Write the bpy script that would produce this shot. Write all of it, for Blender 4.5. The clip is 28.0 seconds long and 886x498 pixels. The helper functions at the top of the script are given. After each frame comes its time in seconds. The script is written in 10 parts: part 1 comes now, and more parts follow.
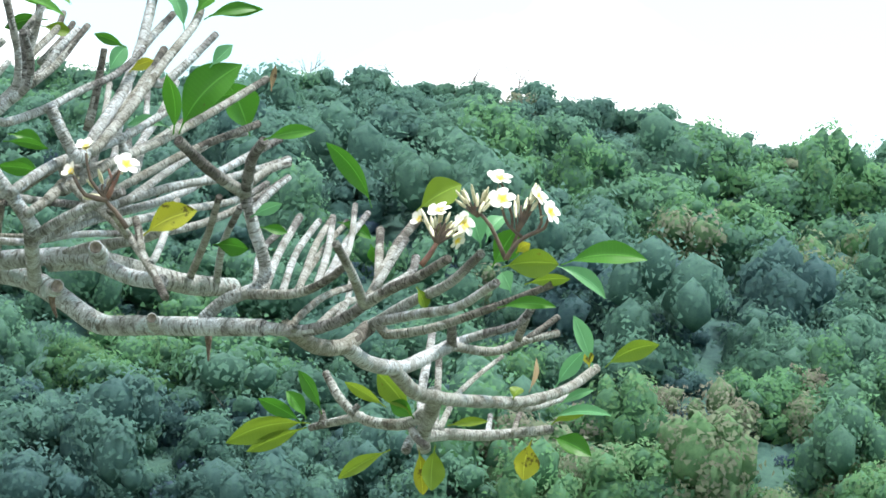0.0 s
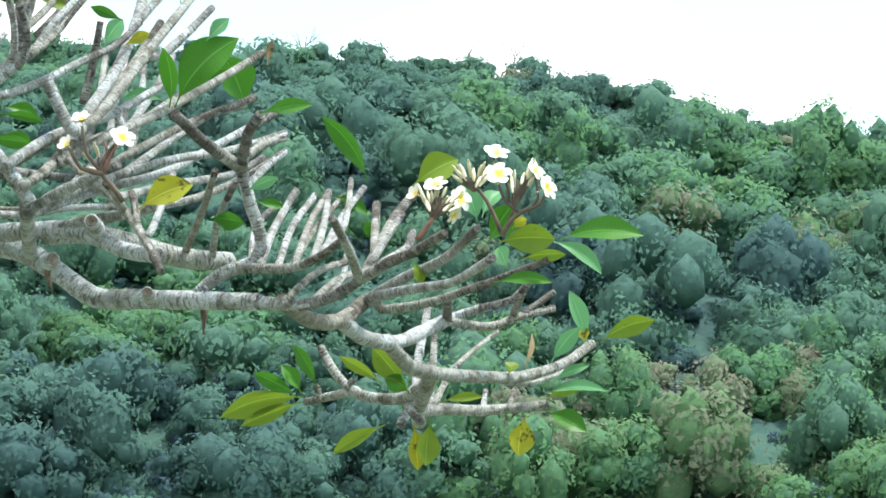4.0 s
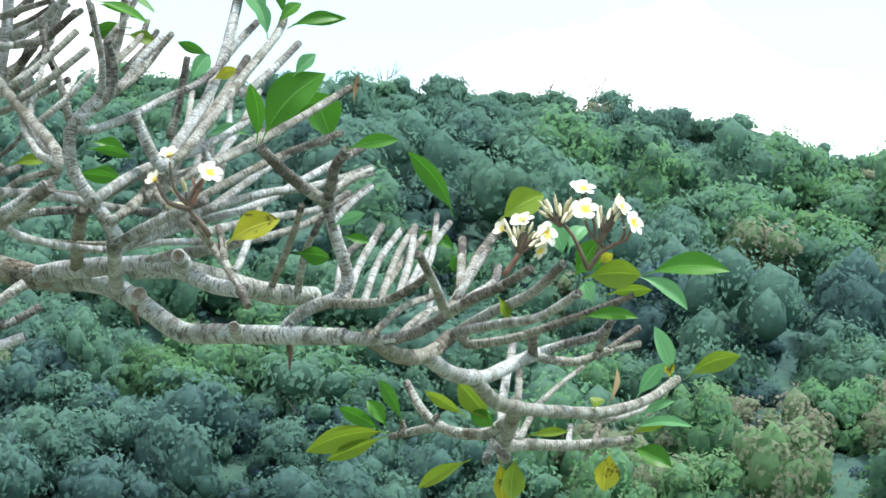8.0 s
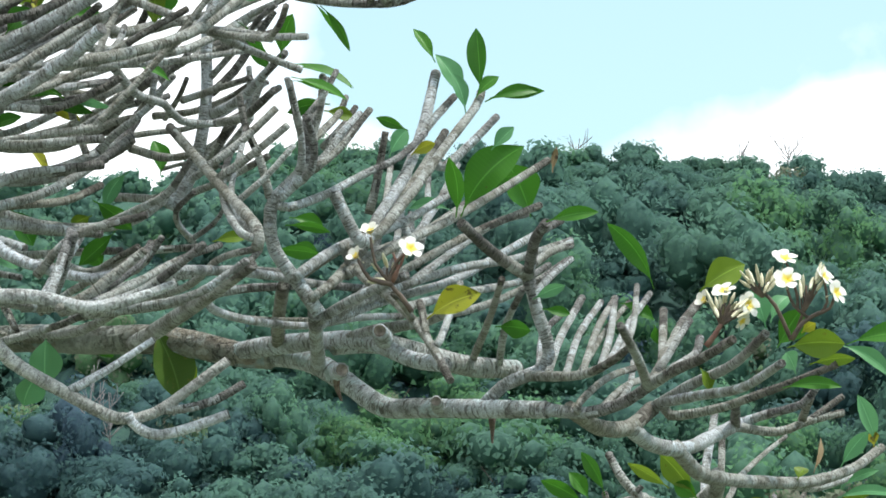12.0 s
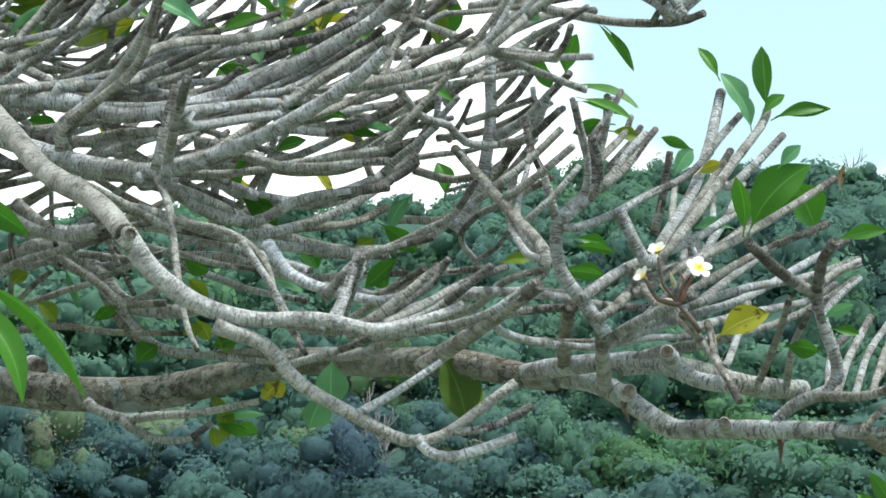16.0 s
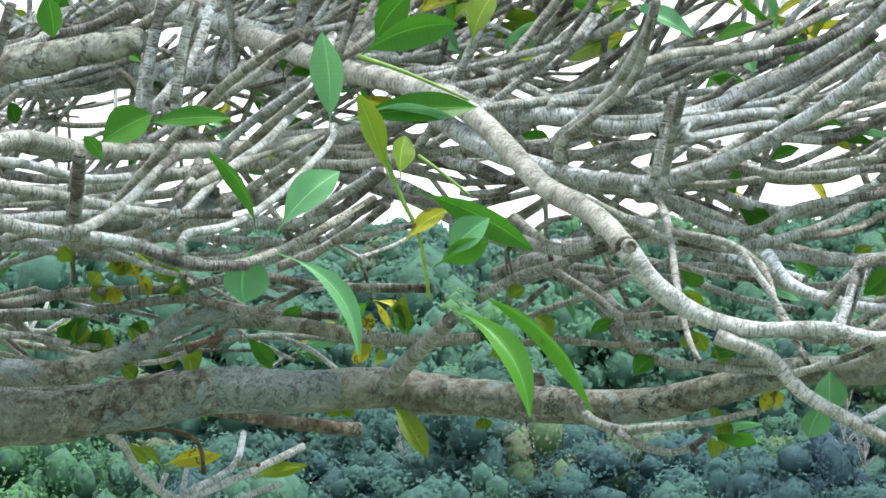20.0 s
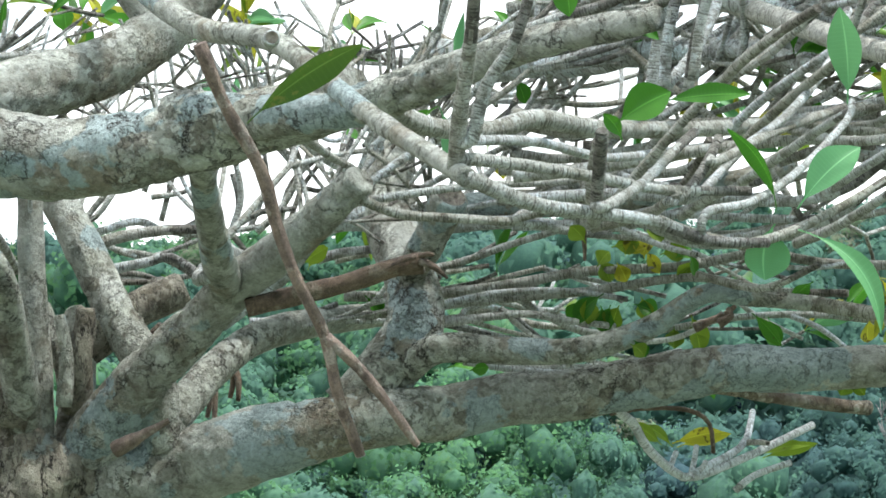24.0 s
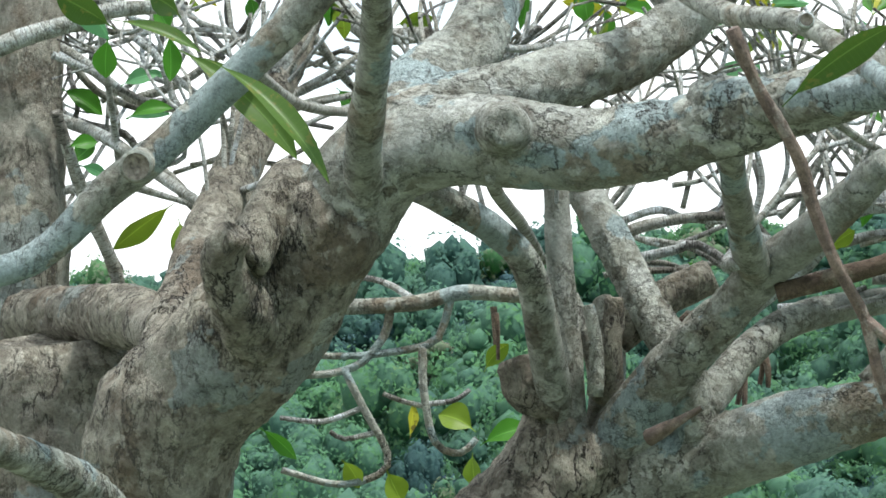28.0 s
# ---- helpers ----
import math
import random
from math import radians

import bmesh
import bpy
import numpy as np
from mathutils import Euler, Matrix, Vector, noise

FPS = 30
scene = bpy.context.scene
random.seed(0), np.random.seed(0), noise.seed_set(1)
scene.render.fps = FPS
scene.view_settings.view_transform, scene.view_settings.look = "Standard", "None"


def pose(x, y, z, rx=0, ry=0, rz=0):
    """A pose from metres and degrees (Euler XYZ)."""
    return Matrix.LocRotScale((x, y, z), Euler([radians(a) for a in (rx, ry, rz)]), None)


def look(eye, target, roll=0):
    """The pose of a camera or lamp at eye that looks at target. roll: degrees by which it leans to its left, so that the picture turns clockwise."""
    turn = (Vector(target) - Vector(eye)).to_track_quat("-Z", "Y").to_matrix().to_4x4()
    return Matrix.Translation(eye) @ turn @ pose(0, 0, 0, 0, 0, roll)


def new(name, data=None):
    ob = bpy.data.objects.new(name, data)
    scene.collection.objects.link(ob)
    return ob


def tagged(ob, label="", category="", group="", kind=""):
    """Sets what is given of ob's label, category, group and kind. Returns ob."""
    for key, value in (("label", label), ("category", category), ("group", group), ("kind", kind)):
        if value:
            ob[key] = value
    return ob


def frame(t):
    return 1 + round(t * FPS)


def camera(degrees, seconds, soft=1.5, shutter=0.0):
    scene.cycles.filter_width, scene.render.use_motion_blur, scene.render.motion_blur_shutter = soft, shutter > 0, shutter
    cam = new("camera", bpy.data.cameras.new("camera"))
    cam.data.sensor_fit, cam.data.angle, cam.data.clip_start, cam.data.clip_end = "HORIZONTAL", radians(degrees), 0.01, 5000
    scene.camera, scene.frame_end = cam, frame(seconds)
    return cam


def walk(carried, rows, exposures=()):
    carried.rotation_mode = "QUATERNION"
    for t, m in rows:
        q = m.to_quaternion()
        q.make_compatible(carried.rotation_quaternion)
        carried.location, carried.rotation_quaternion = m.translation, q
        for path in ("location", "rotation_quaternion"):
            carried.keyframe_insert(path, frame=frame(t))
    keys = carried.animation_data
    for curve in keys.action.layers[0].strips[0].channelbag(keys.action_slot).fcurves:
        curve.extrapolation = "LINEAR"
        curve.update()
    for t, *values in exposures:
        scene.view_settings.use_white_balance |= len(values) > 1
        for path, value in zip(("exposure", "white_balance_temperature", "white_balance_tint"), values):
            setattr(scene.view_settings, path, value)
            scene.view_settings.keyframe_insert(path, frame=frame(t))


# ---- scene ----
cam = camera(14.0, 28.0, soft=1.65)
# seconds, x, y, z, then pitch + 90, roll and yaw in degrees
PATH = [
    (0.0, -0.001, 0.001, 1.600, 95.510, -0.010, -0.001),
    (0.5, -0.001, -0.005, 1.599, 95.373, 0.001, -0.014),
    (1.0, -0.001, 0.002, 1.600, 95.213, -0.046, -0.049),
    (1.5, -0.002, 0.002, 1.600, 95.282, -0.113, -0.096),
    (2.0, -0.003, 0.001, 1.599, 95.334, -0.217, -0.148),
    (2.5, -0.003, 0.005, 1.600, 95.334, -0.327, -0.177),
    (3.0, -0.003, -0.001, 1.598, 95.253, -0.271, -0.168),
    (3.5, -0.005, 0.006, 1.599, 95.170, -0.219, -0.111),
    (5.5, -0.006, 0.014, 1.601, 95.059, -0.249, -0.147),
    (6.0, -0.007, 0.014, 1.601, 95.277, -0.320, -0.065),
    (6.5, -0.010, 0.011, 1.603, 95.482, -0.384, 0.115),
    (7.0, -0.014, 0.011, 1.603, 95.542, -0.392, 0.406),
    (7.5, -0.017, 0.017, 1.605, 95.603, -0.422, 0.801),
    (8.0, -0.016, 0.006, 1.603, 95.643, -0.434, 1.158),
    (8.5, -0.017, 0.006, 1.603, 95.677, -0.534, 1.423),
    (9.0, -0.019, 0.007, 1.604, 95.692, -0.546, 1.635),
    (9.5, -0.021, 0.009, 1.606, 95.782, -0.460, 1.883),
    (10.0, -0.025, 0.015, 1.608, 95.959, -0.381, 2.219),
    (10.5, -0.026, 0.018, 1.610, 96.200, -0.176, 2.715),
    (11.0, -0.026, 0.014, 1.611, 96.412, -0.049, 3.286),
    (11.5, -0.029, 0.013, 1.613, 96.600, -0.048, 3.769),
    (12.0, -0.032, 0.016, 1.613, 96.723, 0.050, 4.297),
    (12.5, -0.032, 0.006, 1.612, 96.794, 0.048, 4.782),
    (14.5, -0.051, 0.046, 1.617, 97.011, -0.261, 6.754),
    (15.0, -0.055, 0.052, 1.616, 96.997, -0.240, 7.358),
    (15.5, -0.058, 0.046, 1.617, 97.001, -0.063, 8.000),
    (16.0, -0.062, 0.043, 1.616, 97.059, -0.055, 8.656),
    (16.5, -0.064, 0.045, 1.617, 97.115, -0.009, 9.334),
    (17.0, -0.069, 0.044, 1.617, 97.131, 0.001, 10.024),
    (17.5, -0.077, 0.041, 1.616, 97.119, 0.149, 10.842),
    (18.0, -0.080, 0.023, 1.615, 97.124, 0.262, 11.730),
    (18.5, -0.088, 0.023, 1.613, 97.093, 0.047, 12.552),
    (19.0, -0.097, 0.022, 1.613, 97.076, 0.129, 13.593),
    (19.5, -0.109, 0.037, 1.619, 97.094, 0.135, 14.997),
    (20.0, -0.113, 0.036, 1.619, 97.226, 0.154, 16.245),
    (20.5, -0.122, 0.031, 1.619, 97.412, -0.227, 17.219),
    (22.5, -0.169, 0.028, 1.614, 97.293, -0.626, 20.582),
    (23.0, -0.178, 0.029, 1.615, 97.147, -0.655, 21.707),
    (23.5, -0.186, 0.029, 1.617, 97.008, -0.626, 22.778),
    (24.0, -0.191, 0.020, 1.614, 96.899, -0.436, 23.808),
    (24.5, -0.200, 0.020, 1.615, 96.849, -0.366, 24.834),
    (25.0, -0.210, 0.016, 1.614, 96.803, -0.284, 25.845),
    (25.5, -0.220, 0.019, 1.615, 96.771, -0.352, 26.846),
    (26.0, -0.224, 0.012, 1.616, 96.785, -0.043, 27.899),
    (26.5, -0.237, 0.010, 1.615, 96.778, 0.104, 28.946),
    (27.0, -0.251, 0.014, 1.615, 96.786, 0.009, 29.931),
    (27.5, -0.259, 0.008, 1.615, 96.785, -0.036, 30.917),
    (28.0, -0.268, 0.011, 1.613, 96.692, 0.057, 31.827),
]
EXPOSURES = [(0.0, 0.82), (9.0, 0.76), (12.0, 0.25), (17.0, 0.4), (20.0, 0.78), (25.0, 0.7), (28.0, 0.44)]
walk(cam, [(t, pose(x, y, z, rx, ry, rz)) for t, x, y, z, rx, ry, rz in PATH], EXPOSURES)

# ---- world, sun ----
SUN_ELEV, SUN_AZ = 66.0, -92.0      # degrees; azimuth counted from straight ahead, positive to the left
sun = new("sun", bpy.data.lights.new("sun", "SUN"))
sun.data.energy, sun.data.angle, sun.data.color = 3.4, radians(5), (1.0, 0.975, 0.94)
sx, sy, sz = -math.sin(radians(SUN_AZ)) * math.cos(radians(SUN_ELEV)), math.cos(radians(SUN_AZ)) * math.cos(radians(SUN_ELEV)), math.sin(radians(SUN_ELEV))
sun.matrix_world = look((sx * 50, sy * 50, sz * 50), (0, 0, 0))

world = bpy.data.worlds.new("sky")
scene.world = world
world.use_nodes = True
wn, wl = world.node_tree.nodes, world.node_tree.links
wn.clear()
sky = wn.new("ShaderNodeTexSky")
sky.sky_type, sky.sun_disc = "NISHITA", False
sky.sun_elevation, sky.sun_rotation = radians(SUN_ELEV), radians(-SUN_AZ)
sky.dust_density, sky.air_density = 1.5, 1.0
sky_bg = wn.new("ShaderNodeBackground")
sky_bg.inputs["Strength"].default_value = 0.15
clear = wn.new("ShaderNodeMix")
clear.data_type, clear.blend_type = "RGBA", "MULTIPLY"
clear.inputs["Factor"].default_value = 1.0
clear.inputs["B"].default_value = (0.8, 1.14, 1.06, 1)
wl.new(sky.outputs[0], clear.inputs["A"])
wl.new(clear.outputs["Result"], sky_bg.inputs["Color"])
# a broken layer of bright cloud over the blue
coord = wn.new("ShaderNodeTexCoord")
clouds = wn.new("ShaderNodeTexNoise")
clouds.inputs["Scale"].default_value, clouds.inputs["Detail"].default_value, clouds.inputs["Roughness"].default_value = 7.0, 8, 0.5
wl.new(coord.outputs["Generated"], clouds.inputs["Vector"])
way = wn.new("ShaderNodeSeparateXYZ")
wl.new(coord.outputs["Generated"], way.inputs[0])


def fade(sock, a, b, lo, hi):
    m = wn.new("ShaderNodeMapRange")
    m.interpolation_type = "SMOOTHSTEP"
    for k, v in zip(("From Min", "From Max", "To Min", "To Max"), (a, b, lo, hi)):
        m.inputs[k].default_value = v
    wl.new(sock, m.inputs["Value"])
    return m.outputs[0]


def total(*socks):
    out = socks[0]
    for s in socks[1:]:
        a = wn.new("ShaderNodeMath")
        wl.new(out, a.inputs[0])
        wl.new(s, a.inputs[1])
        out = a.outputs[0]
    return out


# cloud thickens towards the horizon and towards the left; a heaped cloud stands over the ridge, pale blue beside it
more = wn.new("ShaderNodeMapRange")
more.inputs["From Min"].default_value, more.inputs["From Max"].default_value, more.inputs["To Min"].default_value, more.inputs["To Max"].default_value = 0.0, 1.0, -0.4, 1.4
wl.new(clouds.outputs["Fac"], more.inputs["Value"])
heap = wn.new("ShaderNodeVectorMath")
heap.operation = "DISTANCE"
heap.inputs[1].default_value = (0.043, 0.9905, 0.127)
wl.new(coord.outputs["Generated"], heap.inputs[0])
thick = total(more.outputs[0], fade(heap.outputs["Value"], 0.018, 0.042, 0.62, 0.0), fade(way.outputs["Z"], 0.13, 0.165, 0.12, -0.3), fade(way.outputs["X"], -0.13, -0.06, 0.5, 0.0), fade(way.outputs["Z"], 0.25, 0.5, 0.0, 0.26))
cover = wn.new("ShaderNodeValToRGB")
cover.color_ramp.elements[0].position, cover.color_ramp.elements[1].position = 0.38, 0.62
cover.color_ramp.elements[0].color = (0.21, 0.21, 0.21, 1)
wl.new(thick, cover.inputs["Fac"])
cloud_bg = wn.new("ShaderNodeBackground")
cloud_bg.inputs["Color"].default_value, cloud_bg.inputs["Strength"].default_value = (0.93, 0.965, 1.0, 1), 1.47
mix = wn.new("ShaderNodeMixShader")
wout = wn.new("ShaderNodeOutputWorld")
wl.new(cover.outputs["Color"], mix.inputs["Fac"])
wl.new(sky_bg.outputs[0], mix.inputs[1])
wl.new(cloud_bg.outputs[0], mix.inputs[2])
wl.new(mix.outputs[0], wout.inputs["Surface"])


# ---- materials ----
def material(name, rough=0.8):
    m = bpy.data.materials.new(name)
    m.use_nodes = True
    b = m.node_tree.nodes["Principled BSDF"]
    b.inputs["Roughness"].default_value = rough
    return m, m.node_tree.nodes, m.node_tree.links, b


def ramp(nodes, links, fac, stops):
    r = nodes.new("ShaderNodeValToRGB")
    e = r.color_ramp.elements
    while len(e) < len(stops):
        e.new(0.5)
    for el, (p, c) in zip(e, stops):
        el.position, el.color = p, (*c, 1)
    links.new(fac, r.inputs["Fac"])
    return r.outputs["Color"]


def noise_tex(nodes, links, vec, scale, detail=5, rough=0.55):
    n = nodes.new("ShaderNodeTexNoise")
    n.inputs["Scale"].default_value, n.inputs["Detail"].default_value, n.inputs["Roughness"].default_value = scale, detail, rough
    links.new(vec, n.inputs["Vector"])
    return n.outputs["Fac"]


def blend(nodes, links, fac, a, b, mode="MIX"):
    m = nodes.new("ShaderNodeMix")
    m.data_type, m.blend_type = "RGBA", mode
    for sock, v in ((m.inputs["Factor"], fac), (m.inputs["A"], a), (m.inputs["B"], b)):
        if isinstance(v, (int, float)):
            sock.default_value = v
        elif isinstance(v, tuple):
            sock.default_value = (*v, 1)
        else:
            links.new(v, sock)
    return m.outputs["Result"]


def bark(name, dark, mid, pale, lichen, patch, ring, ring_scale, bump, crack=0.0, crack_scale=(1, 1, 1)):
    """Grey bark: mottled ground tone, pale crust, blotches of lichen, leaf-scar rings along the length, cracked plates on old wood."""
    m, n, l, b = material(name, 0.85)
    tc = n.new("ShaderNodeTexCoord")
    obj, uv = tc.outputs["Object"], tc.outputs["UV"]
    mott = noise_tex(n, l, obj, 22, 8, 0.68)
    base = ramp(n, l, mott, ((0.28, dark), (0.46, mid), (0.66, pale)))
    big = noise_tex(n, l, obj, patch, 6, 0.62)
    base = blend(n, l, ramp(n, l, big, ((0.5, (0, 0, 0)), (0.6, (0.85, 0.85, 0.85)))), base, pale)
    spots = noise_tex(n, l, obj, patch * 1.7, 5, 0.6)
    base = blend(n, l, ramp(n, l, spots, ((0.57, (0, 0, 0)), (0.61, (0.8, 0.8, 0.8)))), base, lichen)
    dirt = noise_tex(n, l, obj, patch * 2.6, 6, 0.7)
    base = blend(n, l, ramp(n, l, dirt, ((0.3, (0.5, 0.5, 0.5)), (0.4, (0, 0, 0)))), base, dark)
    st = n.new("ShaderNodeMapping")
    st.inputs["Scale"].default_value = ring_scale
    l.new(uv, st.inputs["Vector"])
    rings = noise_tex(n, l, st.outputs[0], 1.0, 4, 0.62)
    ring_m = ramp(n, l, rings, ((0.425, (1, 1, 1)), (0.448, (0, 0, 0))))
    scaled = n.new("ShaderNodeMath")
    scaled.operation = "MULTIPLY"
    scaled.inputs[1].default_value = ring
    l.new(ring_m, scaled.inputs[0])
    base = blend(n, l, scaled.outputs[0], base, dark)
    height = n.new("ShaderNodeMath")
    height.operation = "ADD"
    l.new(rings, height.inputs[0])
    l.new(mott, height.inputs[1])
    top = height.outputs[0]
    if crack:
        cm = n.new("ShaderNodeMapping")
        cm.inputs["Scale"].default_value = crack_scale
        l.new(obj, cm.inputs["Vector"])
        split = noise_tex(n, l, cm.outputs[0], 1.0, 5, 0.6)
        gap = ramp(n, l, split, ((0.465, (0, 0, 0)), (0.495, (1, 1, 1)), (0.505, (1, 1, 1)), (0.535, (0, 0, 0))))
        some = ramp(n, l, noise_tex(n, l, obj, 6, 3), ((0.45, (0, 0, 0)), (0.56, (crack, crack, crack))))
        both = blend(n, l, 1.0, gap, some, "MULTIPLY")
        base = blend(n, l, both, base, tuple(c * 0.5 for c in dark))
        sub = n.new("ShaderNodeMath")
        sub.operation = "SUBTRACT"
        l.new(top, sub.inputs[0])
        l.new(both, sub.inputs[1])
        top = sub.outputs[0]
    fine = noise_tex(n, l, obj, 210, 4, 0.78)
    base = blend(n, l, 0.85, base, ramp(n, l, fine, ((0.36, (0.6, 0.59, 0.58)), (0.64, (1.22, 1.22, 1.22)))), "MULTIPLY")
    own = n.new("ShaderNodeObjectInfo")
    base = blend(n, l, 1.0, base, ramp(n, l, own.outputs["Random"], ((0.0, (0.8, 0.77, 0.68)), (0.45, (0.99, 0.99, 0.95)), (0.75, (1.04, 1.06, 1.06)), (1.0, (1.16, 1.19, 1.24)))), "MULTIPLY")
    l.new(base, b.inputs["Base Color"])
    grit = n.new("ShaderNodeMath")
    grit.operation = "MULTIPLY_ADD"
    grit.inputs[1].default_value = 0.35
    l.new(fine, grit.inputs[0])
    l.new(top, grit.inputs[2])
    top = grit.outputs[0]
    bp = n.new("ShaderNodeBump")
    bp.inputs["Strength"].default_value, bp.inputs["Distance"].default_value = bump, 0.018
    l.new(top, bp.inputs["Height"])
    l.new(bp.outputs[0], b.inputs["Normal"])
    return m


BARK_YOUNG = bark("young_bark", (0.115, 0.105, 0.085), (0.395, 0.4, 0.365), (0.66, 0.69, 0.69), (0.72, 0.77, 0.79), 12, 0.66, (30, 190, 1), 1.0)
BARK_MID = bark("limb_bark", (0.11, 0.1, 0.085), (0.42, 0.435, 0.42), (0.7, 0.745, 0.775), (0.6, 0.7, 0.72), 9, 0.68, (24, 100, 1), 0.95)


def old_bark(name, brown, ground, crust, lichen, crack_depth, plates):
    """Thick old bark: flaking crust in uneven plates, sharp-edged blue-green and white lichen, tan scars, jagged dark cracks."""
    m, n, l, b = material(name, 0.9)
    tc = n.new("ShaderNodeTexCoord")

    def field(scale, detail, rough, shift, stretch=(1, 1, 1)):
        mp = n.new("ShaderNodeMapping")
        mp.inputs["Location"].default_value = (shift, shift * 0.7, -shift)
        mp.inputs["Scale"].default_value = stretch
        l.new(tc.outputs["Object"], mp.inputs["Vector"])
        return noise_tex(n, l, mp.outputs[0], scale, detail, rough)

    def patch(fac, lo, hi, most):
        return ramp(n, l, fac, ((lo, (0, 0, 0)), (hi, (most, most, most))))

    def seam(fac, w, most):
        return ramp(n, l, fac, ((0.5 - 2 * w, (0, 0, 0)), (0.5 - w * 0.4, (most,) * 3), (0.5 + w * 0.4, (most,) * 3), (0.5 + 2 * w, (0, 0, 0))))

    mott = field(10, 9, 0.7, 0.0)
    base = ramp(n, l, mott, ((0.32, brown), (0.44, ground), (0.61, crust)))
    # flakes: small plates, each a little lighter or darker, with torn edges
    warp = n.new("ShaderNodeVectorMath")
    warp.operation = "MULTIPLY_ADD"
    wob = n.new("ShaderNodeTexNoise")
    wob.inputs["Scale"].default_value, wob.inputs["Detail"].default_value = 26.0, 5.0
    l.new(tc.outputs["Object"], wob.inputs["Vector"])
    l.new(wob.outputs["Color"], warp.inputs[0])
    warp.inputs[1].default_value = (0.06, 0.06, 0.06)
    l.new(tc.outputs["Object"], warp.inputs[2])
    cell = n.new("ShaderNodeTexVoronoi")
    cell.inputs["Scale"].default_value = 30.0
    l.new(warp.outputs[0], cell.inputs["Vector"])
    part_of = n.new("ShaderNodeSeparateXYZ")
    l.new(cell.outputs["Color"], part_of.inputs[0])
    flaky = patch(field(3.4, 5, 0.6, 33.0), 0.38, 0.52, 1.0)
    plate = ramp(n, l, part_of.outputs["X"], ((0.0, (0.56, 0.52, 0.46)), (0.3, (0.93, 0.92, 0.89)), (1.0, (1.2, 1.2, 1.16))))
    base = blend(n, l, flaky, base, blend(n, l, 1.0, base, plate, "MULTIPLY"))
    tan = field(3.0, 6, 0.62, 11.9)
    base = blend(n, l, patch(tan, 0.55, 0.62, 0.6), base, tuple(c * k for c, k in zip(brown, (1.45, 1.25, 1.05))))
    white = field(12, 5, 0.6, 5.7)
    base = blend(n, l, patch(white, 0.6, 0.625, 0.7), base, tuple(min(0.66, c * 1.16) for c in crust))
    teal = field(4.2, 5, 0.55, 8.3)
    base = blend(n, l, patch(teal, 0.575, 0.59, 0.85), base, lichen)
    # cracks: long jagged ones between the flakes and short fine ones
    where = patch(field(2.6, 5, 0.62, 21.0), 0.45, 0.58, 1.0)
    wide = blend(n, l, 1.0, seam(field(7, 6, 0.66, 15.0, (1, 1, plates)), 0.009, crack_depth), where, "MULTIPLY")
    fine_c = blend(n, l, 1.0, seam(field(17, 5, 0.66, 25.0, (1, 1, plates)), 0.011, crack_depth * 0.6), flaky, "MULTIPLY")
    line = blend(n, l, 1.0, wide, fine_c, "ADD")
    base = blend(n, l, line, base, tuple(c * 0.22 for c in brown))
    speck = field(55, 6, 0.76, 27.0)
    base = blend(n, l, 0.6, base, ramp(n, l, speck, ((0.36, (0.5, 0.47, 0.42)), (0.48, (0.95, 0.95, 0.93)), (0.64, (1.28, 1.28, 1.26)))), "MULTIPLY")
    fine = field(140, 4, 0.75, 1.0)
    base = blend(n, l, 0.45, base, ramp(n, l, fine, ((0.3, (0.55, 0.54, 0.52)), (0.68, (1.2, 1.2, 1.18)))), "MULTIPLY")
    l.new(base, b.inputs["Base Color"])
    high = None
    for sock, w in ((mott, 0.8), (part_of.outputs["X"], 0.16), (speck, 0.5), (tan, -0.4), (line, -0.6), (fine, 0.25)):
        mul = n.new("ShaderNodeMath")
        mul.operation = "MULTIPLY_ADD" if high else "MULTIPLY"
        l.new(sock, mul.inputs[0])
        mul.inputs[1].default_value = w
        if high:
            l.new(high, mul.inputs[2])
        high = mul.outputs[0]
    bp = n.new("ShaderNodeBump")
    bp.inputs["Strength"].default_value, bp.inputs["Distance"].default_value = 1.0, 0.035
    l.new(high, bp.inputs["Height"])
    l.new(bp.outputs[0], b.inputs["Normal"])
    return m


BARK_OLD = old_bark("old_limb_bark", (0.206, 0.188, 0.155), (0.37, 0.382, 0.342), (0.545, 0.575, 0.54), (0.4, 0.51, 0.53), 0.75, 1.0)
BARK_TRUNK = old_bark("trunk_bark", (0.125, 0.105, 0.083), (0.25, 0.233, 0.195), (0.4, 0.382, 0.325), (0.3, 0.345, 0.33), 0.95, 0.4)
BARK_ROTTEN = old_bark("rotten_bark", (0.07, 0.045, 0.032), (0.27, 0.215, 0.165), (0.56, 0.53, 0.47), (0.6, 0.6, 0.54), 0.95, 1.0)
BARK_PALE = bark("whitish_bark", (0.16, 0.155, 0.145), (0.56, 0.58, 0.59), (0.8, 0.83, 0.86), (0.8, 0.84, 0.87), 9, 0.55, (26, 110, 1), 0.95)
BARK_DRY = bark("dry_bark", (0.05, 0.034, 0.027), (0.14, 0.1, 0.08), (0.25, 0.185, 0.145), (0.29, 0.25, 0.21), 12, 0.3, (40, 8, 1), 0.8)
TIP = bark("dry_branch_tip", (0.035, 0.03, 0.026), (0.15, 0.142, 0.128), (0.33, 0.325, 0.31), (0.4, 0.41, 0.4), 16, 0.8, (34, 210, 1), 1.0)


